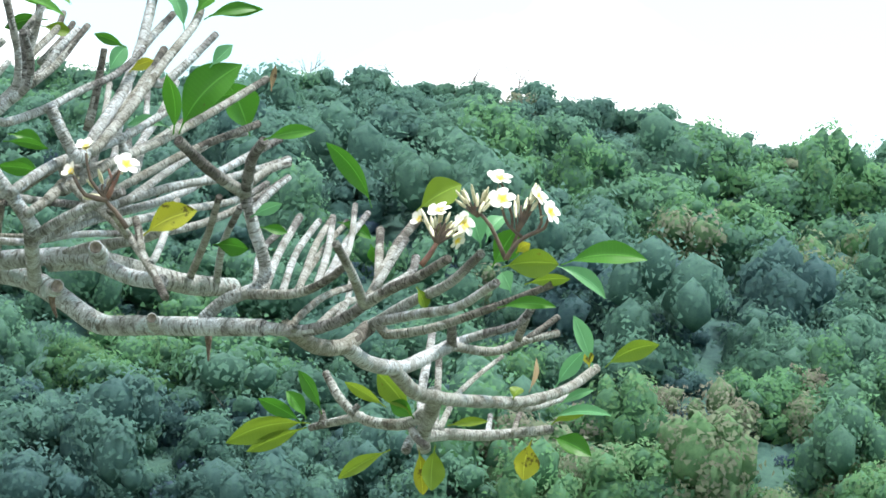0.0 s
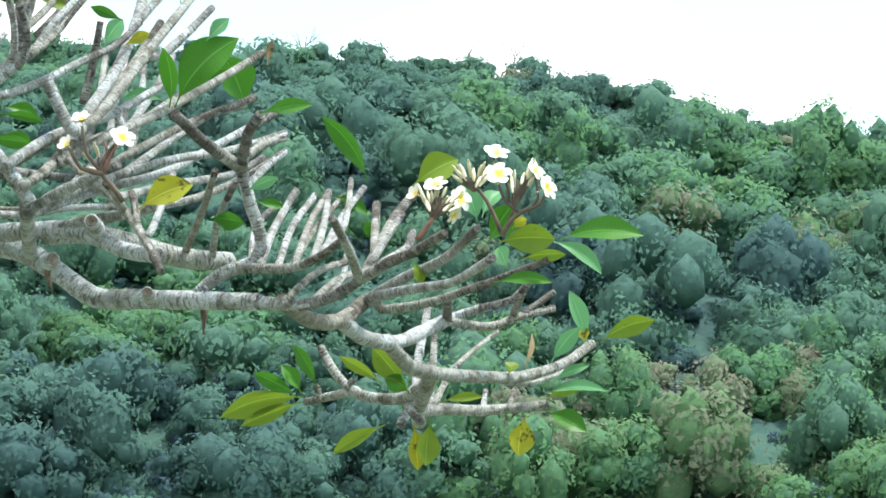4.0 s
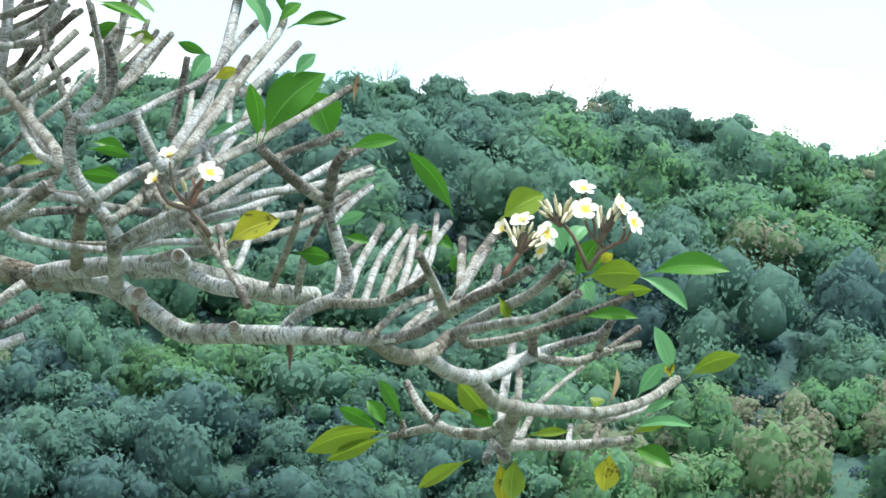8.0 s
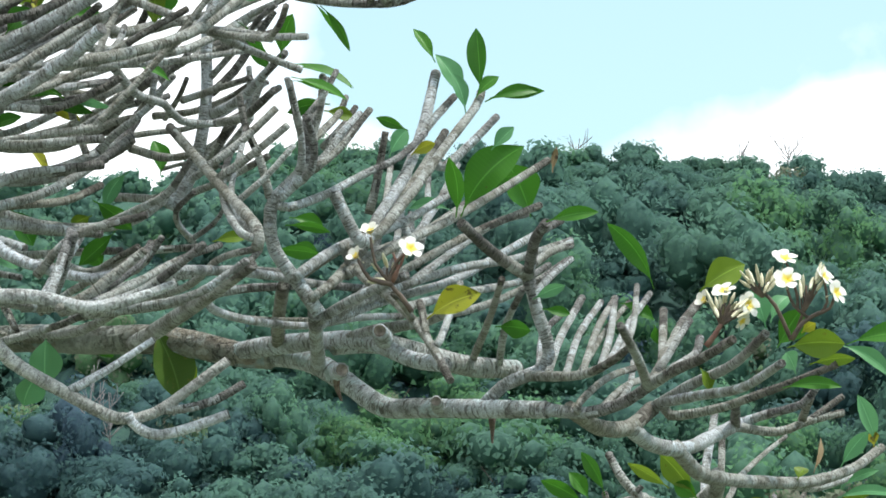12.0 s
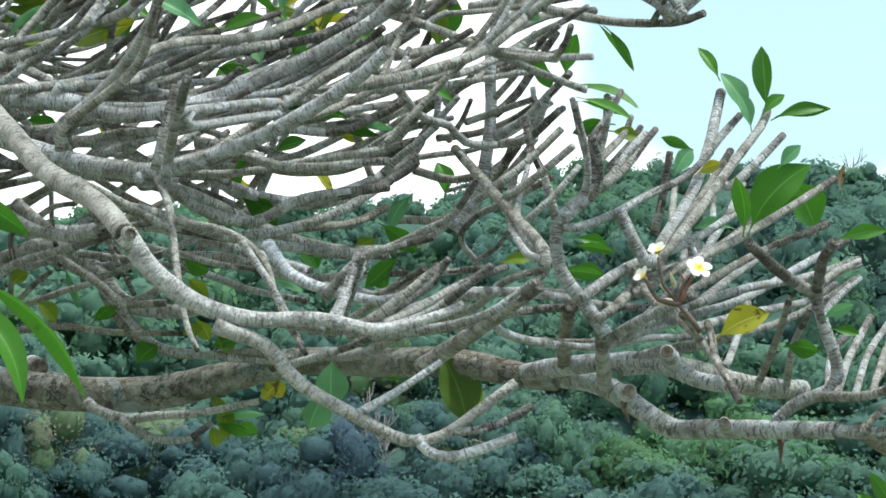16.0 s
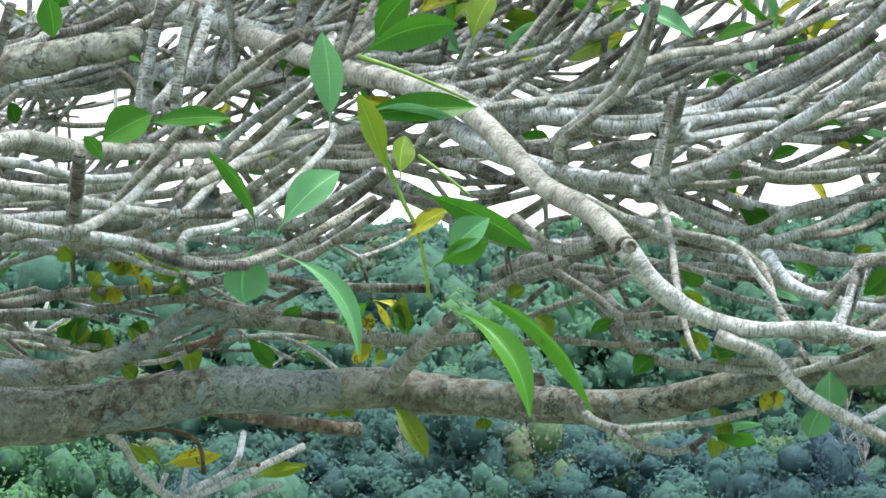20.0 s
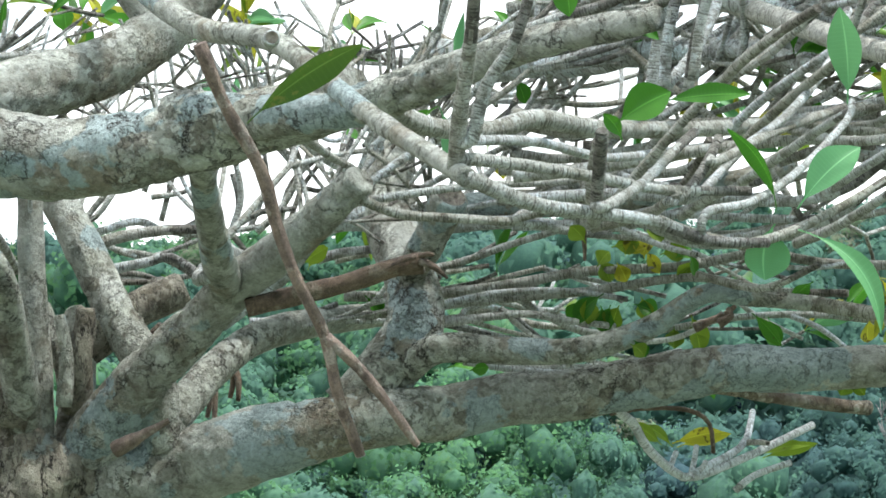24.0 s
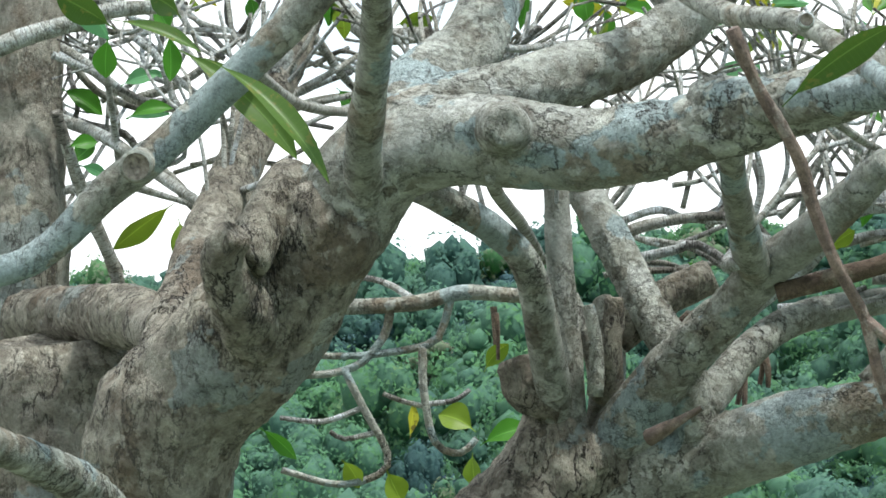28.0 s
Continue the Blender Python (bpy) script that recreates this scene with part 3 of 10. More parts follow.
def crowns(centres, sizes, tones, per, spray, hearts=None):
    """Leafy crowns: each a handful of rounded boughs, their dense heart and the many small leaf sprays round it, most
    on the camera's side.
    """
    n, k, m = len(centres), per, PUFFS
    out = unit(centres[:, None, :2])

    def facing(d, low, share):
        d[:, :, 2] = rng.uniform(low, 1.0, size=d.shape[:2]) * 1.3
        away = (d[:, :, :2] * out).sum(axis=2)
        turn = (away > 0) & (rng.random(size=away.shape) < share)
        d[:, :, :2] -= np.where(turn, 2 * away, 0)[:, :, None] * out
        return unit(d)

    puff = facing(rng.normal(size=(n, m, 3)), -0.55, 0.6)
    puff[:, 0] = unit(np.stack([rng.normal(size=n) * 0.3, rng.normal(size=n) * 0.3, np.ones(n)], axis=-1))
    wide = rng.uniform(0.24, 0.56, size=(n, m))
    light = rng.normal(size=(n, m)) * 0.022
    core = centres[:, None, :] + puff * (1.02 - wide * 0.85)[:, :, None] * sizes[:, None, :]
    row = np.arange(n)[:, None]
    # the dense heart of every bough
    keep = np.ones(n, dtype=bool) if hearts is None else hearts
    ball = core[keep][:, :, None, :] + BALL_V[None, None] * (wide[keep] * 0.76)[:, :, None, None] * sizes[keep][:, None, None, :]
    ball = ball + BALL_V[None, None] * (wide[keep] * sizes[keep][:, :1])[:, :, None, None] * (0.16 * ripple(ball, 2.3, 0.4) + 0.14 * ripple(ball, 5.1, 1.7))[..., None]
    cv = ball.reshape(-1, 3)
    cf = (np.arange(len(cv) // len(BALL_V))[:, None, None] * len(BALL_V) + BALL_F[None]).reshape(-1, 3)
    # hearts toned lower: the shade inside a crown put into its colour
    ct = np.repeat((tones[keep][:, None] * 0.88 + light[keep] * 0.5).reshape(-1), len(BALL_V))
    # the sprays
    reach = np.cumsum(wide ** 1.7, axis=1)
    pick = (rng.random(size=(n, k))[:, :, None] * reach[:, None, -1:] > reach[:, None, :]).sum(axis=2)
    pd, pw, pt = puff[row, pick], wide[row, pick], light[row, pick]
    d = facing(rng.normal(size=(n, k, 3)), -0.75, 0.75)
    pos = core[row, pick] + d * (pw * rng.uniform(0.86, 1.04, size=(n, k)))[:, :, None] * sizes[:, None, :]
    pos = pos + d * (0.17 * sizes[:, None, :1]) * (ripple(pos, 1.5, 0.7) + 0.6 * ripple(pos, 3.6, 2.1))[..., None]
    nor = unit(d + rng.normal(size=d.shape) * 0.22)
    u = unit(np.cross(nor, rng.normal(size=d.shape)))
    v = np.cross(nor, u)
    s = spray * rng.uniform(0.5, 1.4, size=(n, k, 1)) * np.clip(sizes[:, None, :1] / 3.6, 0.6, 1.6) ** 0.7
    a = pos - u * s
    b = pos + u * s * 0.3 + v * s * 0.75 - nor * s * 0.15
    c = pos + u * s * 0.7 - v * s * 0.6 - nor * s * 0.1
    verts = np.stack([a, c, b], axis=2).reshape(-1, 3)
    tone = np.clip(tones[:, None] + pt + rng.normal(size=(n, k)) * 0.014, 0, 1)
    soft = unit(d * 0.75 + pd * 0.5 + rng.normal(size=d.shape) * 0.06)
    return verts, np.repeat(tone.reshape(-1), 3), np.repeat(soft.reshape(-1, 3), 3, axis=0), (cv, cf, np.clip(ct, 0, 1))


def leafy(name, grown, mat, floor=None):
    """One mesh of leaf sprays and hearts, with the undergrowth below where it is given."""
    verts, tone, normals, (cv, cf, ct) = grown
    corners = np.arange(len(verts))
    starts = np.arange(0, len(verts), 3)
    starts = np.concatenate([starts, len(corners) + np.arange(0, cf.size, 3)])
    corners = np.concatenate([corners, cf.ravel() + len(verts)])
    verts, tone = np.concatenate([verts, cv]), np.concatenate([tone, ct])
    if floor:
        sv, sq, st = floor
        starts = np.concatenate([starts, len(corners) + np.arange(0, sq.size, 4)])
        corners = np.concatenate([corners, sq.ravel() + len(verts)])
        verts, tone = np.concatenate([verts, sv]), np.concatenate([tone, st])
    me = bpy.data.meshes.new(name)
    me.vertices.add(len(verts))
    me.vertices.foreach_set("co", verts.astype(np.float32).ravel())
    me.loops.add(len(corners))
    me.loops.foreach_set("vertex_index", corners.astype(np.int32))
    me.polygons.add(len(starts))
    me.polygons.foreach_set("loop_start", starts.astype(np.int32))
    at = me.attributes.new("tone", "FLOAT", "POINT")
    at.data.foreach_set("value", tone.astype(np.float32))
    me.materials.append(mat)
    me.update(calc_edges=True)
    me.polygons.foreach_set("use_smooth", np.ones(len(starts), dtype=bool))
    own = np.empty(len(verts) * 3, dtype=np.float32)
    me.vertex_normals.foreach_get("vector", own)
    own = own.reshape(-1, 3)
    own[:len(normals)] = normals
    me.normals_split_custom_set_from_vertices(own)
    return new(name, me)


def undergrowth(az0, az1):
    """The rough undergrowth between and below the crowns, its blue-green tone standing in for haze."""
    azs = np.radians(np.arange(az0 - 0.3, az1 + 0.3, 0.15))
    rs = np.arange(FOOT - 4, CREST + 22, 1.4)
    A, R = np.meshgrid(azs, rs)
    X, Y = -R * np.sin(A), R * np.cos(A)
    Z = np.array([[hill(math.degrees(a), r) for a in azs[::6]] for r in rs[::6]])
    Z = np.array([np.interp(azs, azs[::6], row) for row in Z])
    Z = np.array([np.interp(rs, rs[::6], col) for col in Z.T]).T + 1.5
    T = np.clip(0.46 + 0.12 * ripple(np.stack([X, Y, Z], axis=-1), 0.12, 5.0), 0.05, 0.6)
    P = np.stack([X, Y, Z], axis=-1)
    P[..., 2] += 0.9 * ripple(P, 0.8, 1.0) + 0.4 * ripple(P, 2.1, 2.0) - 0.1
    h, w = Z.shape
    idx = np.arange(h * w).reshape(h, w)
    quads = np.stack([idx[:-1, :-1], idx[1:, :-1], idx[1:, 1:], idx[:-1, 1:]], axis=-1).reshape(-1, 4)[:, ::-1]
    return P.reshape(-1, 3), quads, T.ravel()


# patches of tone fitted to the camera's view, dark ones painting shade and haze: bearing, elevation, their half widths
# in degrees, tone, weight
TONE_PATCHES = [
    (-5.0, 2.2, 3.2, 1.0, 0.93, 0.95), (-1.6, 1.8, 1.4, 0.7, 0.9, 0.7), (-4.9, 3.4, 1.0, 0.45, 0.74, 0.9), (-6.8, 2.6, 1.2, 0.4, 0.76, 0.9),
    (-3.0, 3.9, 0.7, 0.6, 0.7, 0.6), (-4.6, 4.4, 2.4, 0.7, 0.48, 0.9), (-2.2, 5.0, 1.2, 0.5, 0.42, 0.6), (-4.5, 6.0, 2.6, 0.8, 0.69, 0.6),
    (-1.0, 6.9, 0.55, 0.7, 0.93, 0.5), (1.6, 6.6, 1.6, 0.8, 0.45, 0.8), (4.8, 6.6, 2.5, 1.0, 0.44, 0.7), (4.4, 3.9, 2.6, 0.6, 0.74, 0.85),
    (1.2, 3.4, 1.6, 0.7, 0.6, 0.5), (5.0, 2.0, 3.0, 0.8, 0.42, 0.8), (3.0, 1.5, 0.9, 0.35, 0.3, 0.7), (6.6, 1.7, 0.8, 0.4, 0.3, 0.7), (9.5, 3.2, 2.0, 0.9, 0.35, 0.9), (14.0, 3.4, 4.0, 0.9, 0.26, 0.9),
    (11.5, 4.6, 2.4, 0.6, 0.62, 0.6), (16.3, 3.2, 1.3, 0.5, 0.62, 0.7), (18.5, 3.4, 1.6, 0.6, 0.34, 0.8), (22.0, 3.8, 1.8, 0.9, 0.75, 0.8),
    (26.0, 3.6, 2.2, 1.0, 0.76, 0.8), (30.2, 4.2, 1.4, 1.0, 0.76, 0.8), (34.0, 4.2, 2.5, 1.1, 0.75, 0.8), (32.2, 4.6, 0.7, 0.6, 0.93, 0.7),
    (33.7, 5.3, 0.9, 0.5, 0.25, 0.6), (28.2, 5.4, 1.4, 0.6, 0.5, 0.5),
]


def patch_tone(a, el, tone):
    for sa, se, wa, we, st, weight in TONE_PATCHES:
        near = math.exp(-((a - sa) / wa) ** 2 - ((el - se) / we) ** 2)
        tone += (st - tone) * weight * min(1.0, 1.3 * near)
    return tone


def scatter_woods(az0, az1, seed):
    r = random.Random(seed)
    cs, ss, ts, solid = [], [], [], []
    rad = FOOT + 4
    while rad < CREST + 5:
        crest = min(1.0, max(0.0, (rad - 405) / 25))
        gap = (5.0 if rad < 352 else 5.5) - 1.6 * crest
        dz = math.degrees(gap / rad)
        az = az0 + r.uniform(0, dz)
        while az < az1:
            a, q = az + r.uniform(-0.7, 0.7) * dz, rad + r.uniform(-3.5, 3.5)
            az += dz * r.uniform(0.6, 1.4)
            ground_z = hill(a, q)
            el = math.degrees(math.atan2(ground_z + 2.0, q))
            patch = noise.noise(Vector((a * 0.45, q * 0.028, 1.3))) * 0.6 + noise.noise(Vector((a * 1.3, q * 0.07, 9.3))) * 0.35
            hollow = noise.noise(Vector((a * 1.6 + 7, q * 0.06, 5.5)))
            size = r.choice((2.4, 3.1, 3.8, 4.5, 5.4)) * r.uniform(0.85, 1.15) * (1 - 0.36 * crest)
            tone = patch_tone(a, el, 0.6 + 0.3 * patch) + r.gauss(0, 0.04)
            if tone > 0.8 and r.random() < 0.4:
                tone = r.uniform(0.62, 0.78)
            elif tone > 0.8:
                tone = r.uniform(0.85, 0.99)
            # hollows picked by noise: smaller crowns, their shade put into the tone
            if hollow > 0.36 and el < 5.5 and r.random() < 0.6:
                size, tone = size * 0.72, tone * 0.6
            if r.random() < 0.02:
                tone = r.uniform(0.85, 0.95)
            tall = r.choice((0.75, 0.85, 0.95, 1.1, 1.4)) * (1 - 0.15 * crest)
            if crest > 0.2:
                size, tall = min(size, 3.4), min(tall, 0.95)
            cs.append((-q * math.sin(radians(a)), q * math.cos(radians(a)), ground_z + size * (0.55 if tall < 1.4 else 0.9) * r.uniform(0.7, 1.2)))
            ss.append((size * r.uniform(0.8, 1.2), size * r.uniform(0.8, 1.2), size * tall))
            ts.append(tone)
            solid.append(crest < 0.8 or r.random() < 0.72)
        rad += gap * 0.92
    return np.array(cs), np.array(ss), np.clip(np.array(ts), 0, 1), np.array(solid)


def scatter_shrubs(az0, az1, seed):
    """Low bushes over the lower slope, between the trees."""
    r = random.Random(seed + 40)
    cs, ss, ts = [], [], []
    for k in range(int((az1 - az0) * 26)):
        a, q = r.uniform(az0, az1), FOOT + 4 + (CREST - FOOT - 14) * r.random() ** 1.1
        size = r.uniform(1.2, 2.3)
        cs.append((-q * math.sin(radians(a)), q * math.cos(radians(a)), hill(a, q) + 0.9))
        ss.append((size * 1.3, size * 1.3, size * r.uniform(0.7, 1.3)))
        ts.append(min(1, max(0, 0.3 + 0.4 * noise.noise(Vector((a * 0.9, q * 0.05, 2.2))) + r.gauss(0, 0.06))))
    return np.array(cs), np.array(ss), np.array(ts)


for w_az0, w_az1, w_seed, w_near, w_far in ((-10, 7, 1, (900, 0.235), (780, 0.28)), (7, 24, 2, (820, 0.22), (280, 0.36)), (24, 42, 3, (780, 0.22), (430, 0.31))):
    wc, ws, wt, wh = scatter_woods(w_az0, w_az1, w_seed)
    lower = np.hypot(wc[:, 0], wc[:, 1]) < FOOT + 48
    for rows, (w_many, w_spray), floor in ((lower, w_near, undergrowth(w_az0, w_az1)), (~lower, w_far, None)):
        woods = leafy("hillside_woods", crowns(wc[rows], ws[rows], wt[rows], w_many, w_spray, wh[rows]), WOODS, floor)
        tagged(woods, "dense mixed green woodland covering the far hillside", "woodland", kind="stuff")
    bc, bs, bt = scatter_shrubs(w_az0, w_az1, w_seed)
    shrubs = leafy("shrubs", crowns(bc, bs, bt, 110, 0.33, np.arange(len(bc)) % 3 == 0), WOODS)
    tagged(shrubs, "low green shrubs and creepers under the hillside trees", "shrubs", kind="stuff")


def on_slope(az, el):
    """The place where the line of sight at that bearing and elevation meets the hill."""
    r = 200.0
    while r < CREST + 5 and hill(az, r) < 1.6 + r * math.tan(radians(el)):
        r += 2.0
    return Vector((-r * math.sin(radians(az)), r * math.cos(radians(az)), hill(az, r))), r


def hill_tree(name, label, az, el, tall, wide, tone, bare=False, lean=0.0, mat=None, group="trees on the hillside", seed=0):
    """A tree on the slope: tapered trunk with limbs, and a crown unless it is bare."""
    rnd = random.Random(seed * 77 + int(az * 100))
    foot, r = on_slope(az, el)
    root = new(name)
    root.location = foot
    tagged(root, label, "tree", group)
    bpy.context.view_layer.update()
    bark_mat = mat or PALE_WOOD

    def stem(nm, pts, a, b):
        v, f, u, ids = tube(glide(pts, 0.6), a, b, 7, 0.1, False)
        return under(mesh_object(nm, v, f, [bark_mat], u, ids), root)

    top = Vector((lean, 0, tall))
    stem("trunk", [(0, 0, -1.5), tuple(top * 0.35 + Vector((rnd.uniform(-0.2, 0.2), 0, 0))), tuple(top * 0.7 + Vector((rnd.uniform(-0.3, 0.3), 0, 0))), tuple(top)], 0.02 * tall ** 0.8, 0.009 * tall ** 0.8)
    for k in range(11 if bare else 4):
        h = rnd.uniform(0.4, 0.85)
        p = top * h
        w = wide * rnd.uniform(0.5, 1.0)
        a = rnd.uniform(0, math.tau)
        q = p + Vector((math.cos(a) * w, math.sin(a) * w * 0.6, w * rnd.uniform(0.7, 1.3)))
        m = p.lerp(q, 0.5) + Vector((0, 0, -0.1 * w))
        stem("limb", [tuple(p), tuple(m), tuple(q)], 0.06 if bare else 0.07, 0.03)
        if bare:
            e = q + Vector((rnd.uniform(-0.5, 0.5) * w, 0, rnd.uniform(0.2, 0.7) * w))
            stem("limb", [tuple(m), tuple(m.lerp(e, 0.5) + Vector((0.05, 0, 0))), tuple(e)], 0.042, 0.025)
    if not bare:
        n = 4
        cs = np.array([tuple(top + Vector((rnd.uniform(-0.5, 0.5) * wide, rnd.uniform(-0.5, 0.5) * wide, rnd.uniform(-0.4, 0.25) * wide))) for _ in range(n)])
        ss = np.array([(wide * rnd.uniform(0.6, 0.9),) * 2 + (wide * rnd.uniform(0.5, 0.8),) for _ in range(n)])
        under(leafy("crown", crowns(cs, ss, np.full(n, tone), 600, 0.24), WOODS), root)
    return root


TRUNK_DARK = plain("hill_trunk_bark", (0.06, 0.05, 0.04), (0.18, 0.16, 0.13), 2, 0.9)
for k, (az, tall, wide, tone) in enumerate(((6.3, 6, 2.6, 0.2), (4.6, 6.5, 2.8, 0.3), (3.0, 6, 2.4, 0.25), (1.25, 7.5, 2.2, 0.1), (0.8, 7.0, 2.6, 0.22), (0.1, 6, 2.4, 0.3), (-1.9, 6.5, 2.0, 0.15), (-2.8, 5.5, 2.0, 0.35), (-3.7, 5.0, 2.2, 0.4), (-6.4, 5.2, 1.9, 0.2), (-6.95, 5.0, 1.7, 0.1), (8.0, 6, 2.6, 0.3), (31.3, 5, 2.4, 0.4), (37.3, 5, 2.2, 0.5))):
    hill_tree("hill_tree", "dark green leafy tree standing on the wooded crest", az, 12.0, max(0.4, tall - 5.5), wide * 0.95, max(tone, 0.3), mat=TRUNK_DARK, group="trees on the crest", seed=k)
for k, (az, tall, wide) in enumerate(((-0.45, 7.5, 1.6), (-1.25, 8.0, 2.4), (2.1, 6.5, 1.8), (-3.4, 6.0, 1.2), (36.9, 5.5, 1.4))):
    hill_tree("bare_tree", "thin leafless tree with fine twigs on the wooded crest", az, 12.0, tall - 0.6, wide, 0, True, mat=TRUNK_DARK, group="bare trees on the crest", seed=k)
for k, (az, el, tall, wide, lean) in enumerate(((9.9, 3.0, 9.0, 2.2, 0.4), (9.55, 2.9, 8.0, 1.6, -0.3), (16.75, 3.2, 7.5, 0.8, -1.2), (13.1, 2.6, 6.0, 1.5, 0.5))):
    hill_tree("dead_tree", "pale grey dead tree with bare forking limbs", az, el, tall, wide, 0, True, lean, group="dead trees on the slope", seed=k)
for k, (az, el, tall) in enumerate(((23.2, 3.1, 4.5), (25.35, 3.3, 5.0), (26.7, 3.1, 4.0), (34.2, 4.6, 4.5), (21.1, 3.0, 3.5))):
    hill_tree("dead_sapling", "slim pale upright dead sapling on the slope", az, el, tall, 0.35, 0, True, 0.1, group="dead saplings on the slope", seed=k)
for k, (az, el, tall, wide, tone) in enumerate(((5.25, 3.6, 5.0, 2.6, 0.92), (-5.6, 2.6, 5, 3.0, 0.97), (-3.4, 2.4, 5, 3.0, 0.98), (-6.5, 3.2, 5, 2.6, 0.9), (2.6, 2.6, 4.5, 1.6, 0.93), (32.0, 4.2, 6, 3.0, 1.0), (11.0, 3.4, 5, 2.6, 0.88), (20.8, 3.4, 5, 2.4, 0.95))):
    hill_tree("hill_tree", "rounded tree with pale yellowish-olive leaves on the slope", az, el, tall * 0.6, wide, tone, mat=TRUNK_DARK, seed=k + 50)
for k, (az, el, tall, wide, tone) in enumerate(((6.6, 2.4, 7, 2.8, 0.3), (5.6, 2.0, 8, 3.0, 0.25), (4.3, 2.1, 8, 2.8, 0.35), (3.2, 2.2, 7, 2.6, 0.3), (7.6, 2.8, 7, 2.6, 0.3), (18.2, 3.3, 7, 2.6, 0.55), (15.5, 3.2, 7, 2.8, 0.6), (24.4, 3.4, 6, 2.6, 0.65), (22.2, 3.4, 6, 2.8, 0.62), (27.5, 3.2, 6, 2.6, 0.65), (34.8, 3.6, 6, 2.6, 0.7), (33.2, 3.4, 6, 2.4, 0.6))):
    hill_tree("hill_tree", "full green leafy tree low on the wooded slope", az, el, tall * 0.5, wide * 1.15, tone, mat=TRUNK_DARK, seed=k + 90)

# ---- the plumeria tree ----
TREE = tagged(new("plumeria_tree"), "old spreading plumeria with grey lichen-covered branches, sparse leaves", "tree")
TREE.empty_display_size = 0.3
bough("trunk", [(-5.39, 6.92, 1.43), (-5.31, 6.78, 1.80), (-5.23, 6.72, 1.99), (-5.09, 6.67, 2.22), (-4.85, 6.67, 2.42), (-4.64, 6.64, 2.62)], 44.4, 26.3, BARK_TRUNK, lump=0.16, tip=False)
bough("limb", [(-4.85, 6.67, 2.42), (-4.65, 6.66, 2.63), (-4.52, 6.66, 2.75), (-4.31, 6.70, 2.77), (-4.07, 6.76, 2.74), (-3.81, 6.79, 2.77), (-3.59, 6.81, 2.81), (-3.40, 6.82, 2.85)], 27.3, 11.9, BARK_OLD, lump=0.14, tip=False)
bough("limb", [(-5.50, 7.82, 1.41), (-5.23, 7.94, 1.74), (-4.97, 8.05, 1.99), (-4.84, 8.09, 2.18)], 50.1, 37.9, BARK_TRUNK, lump=0.16, tip=False)
bough("limb", [(-3.79, 6.79, 2.77), (-3.80, 6.78, 2.82), (-3.58, 6.74, 2.80), (-3.34, 6.68, 2.80), (-3.13, 6.60, 2.83), (-2.87, 6.50, 2.87), (-2.56, 6.38, 2.88)], 11.2, 5.4, BARK_OLD, lump=0.1, tip=False)
bough("limb", [(-4.51, 6.65, 2.80), (-4.43, 6.76, 2.86), (-4.30, 6.91, 2.92), (-4.15, 7.08, 3.00), (-4.05, 7.19, 3.11), (-3.98, 7.26, 3.22)], 16.2, 11.7, BARK_OLD, lump=0.14, tip=False)
bough("limb", [(-4.52, 6.66, 2.77), (-4.56, 6.82, 2.92), (-4.55, 7.03, 3.05), (-4.58, 7.26, 3.28)], 17.5, 13.5, BARK_OLD, lump=0.14, tip=False)
bough("limb", [(-4.59, 6.66, 2.63), (-4.48, 6.47, 2.72), (-4.29, 6.21, 2.82), (-4.16, 6.03, 2.89), (-4.00, 5.78, 2.97)], 9.3, 5.7, BARK_OLD, lump=0.06, tip=False)
bough("limb", [(-5.96, 7.24, 1.42), (-6.05, 7.29, 1.89), (-6.07, 7.35, 2.32), (-6.10, 7.36, 2.62), (-6.12, 7.38, 3.00), (-6.12, 7.39, 3.46)], 27.4, 18.0, BARK_TRUNK, lump=0.16, tip=False)
bough("limb", [(-5.04, 6.42, 1.85), (-4.93, 6.13, 1.98), (-4.88, 5.91, 2.03), (-4.82, 5.67, 2.06), (-4.75, 5.37, 2.10)], 11.3, 6.6, BARK_OLD, lump=0.1, tip=False)
bough("limb", [(-5.02, 5.62, 2.40), (-4.86, 5.71, 2.42), (-4.77, 5.76, 2.47), (-4.65, 5.79, 2.58), (-4.57, 5.82, 2.64), (-4.47, 5.85, 2.73), (-4.35, 5.87, 2.83), (-4.24, 5.89, 2.93), (-4.17, 5.90, 3.01)], 5.8, 8.3, BARK_OLD, lump=0.06, tip=False)
# darker trunk bark on this limb paints in the shade of the crown
bough("limb", [(-5.03, 6.67, 2.27), (-5.10, 6.62, 2.34), (-5.16, 6.79, 2.51), (-5.24, 7.08, 2.82), (-5.28, 7.29, 3.05), (-5.32, 7.46, 3.25), (-5.35, 7.59, 3.42)], 14.2, 10.2, BARK_TRUNK, lump=0.12, tip=False)
bough("limb", [(-5.11, 6.66, 2.38), (-5.39, 6.86, 2.45), (-5.77, 7.11, 2.50), (-6.02, 7.26, 2.52)], 14.2, 14.6, BARK_TRUNK, lump=0.16, tip=False)
bough("stub", [(-4.852, 6.601, 2.368), (-4.808, 6.440, 2.452), (-4.764, 6.363, 2.517), (-4.736, 6.352, 2.551)], 17.0, 10.0, BARK_TRUNK, lump=0.4, tip=False)
bough("stub", [(-4.789, 6.444, 2.501), (-4.770, 6.503, 2.593), (-4.762, 6.557, 2.662), (-4.755, 6.614, 2.708)], 11.0, 9.0, BARK_TRUNK, lump=0.4, tip=False)
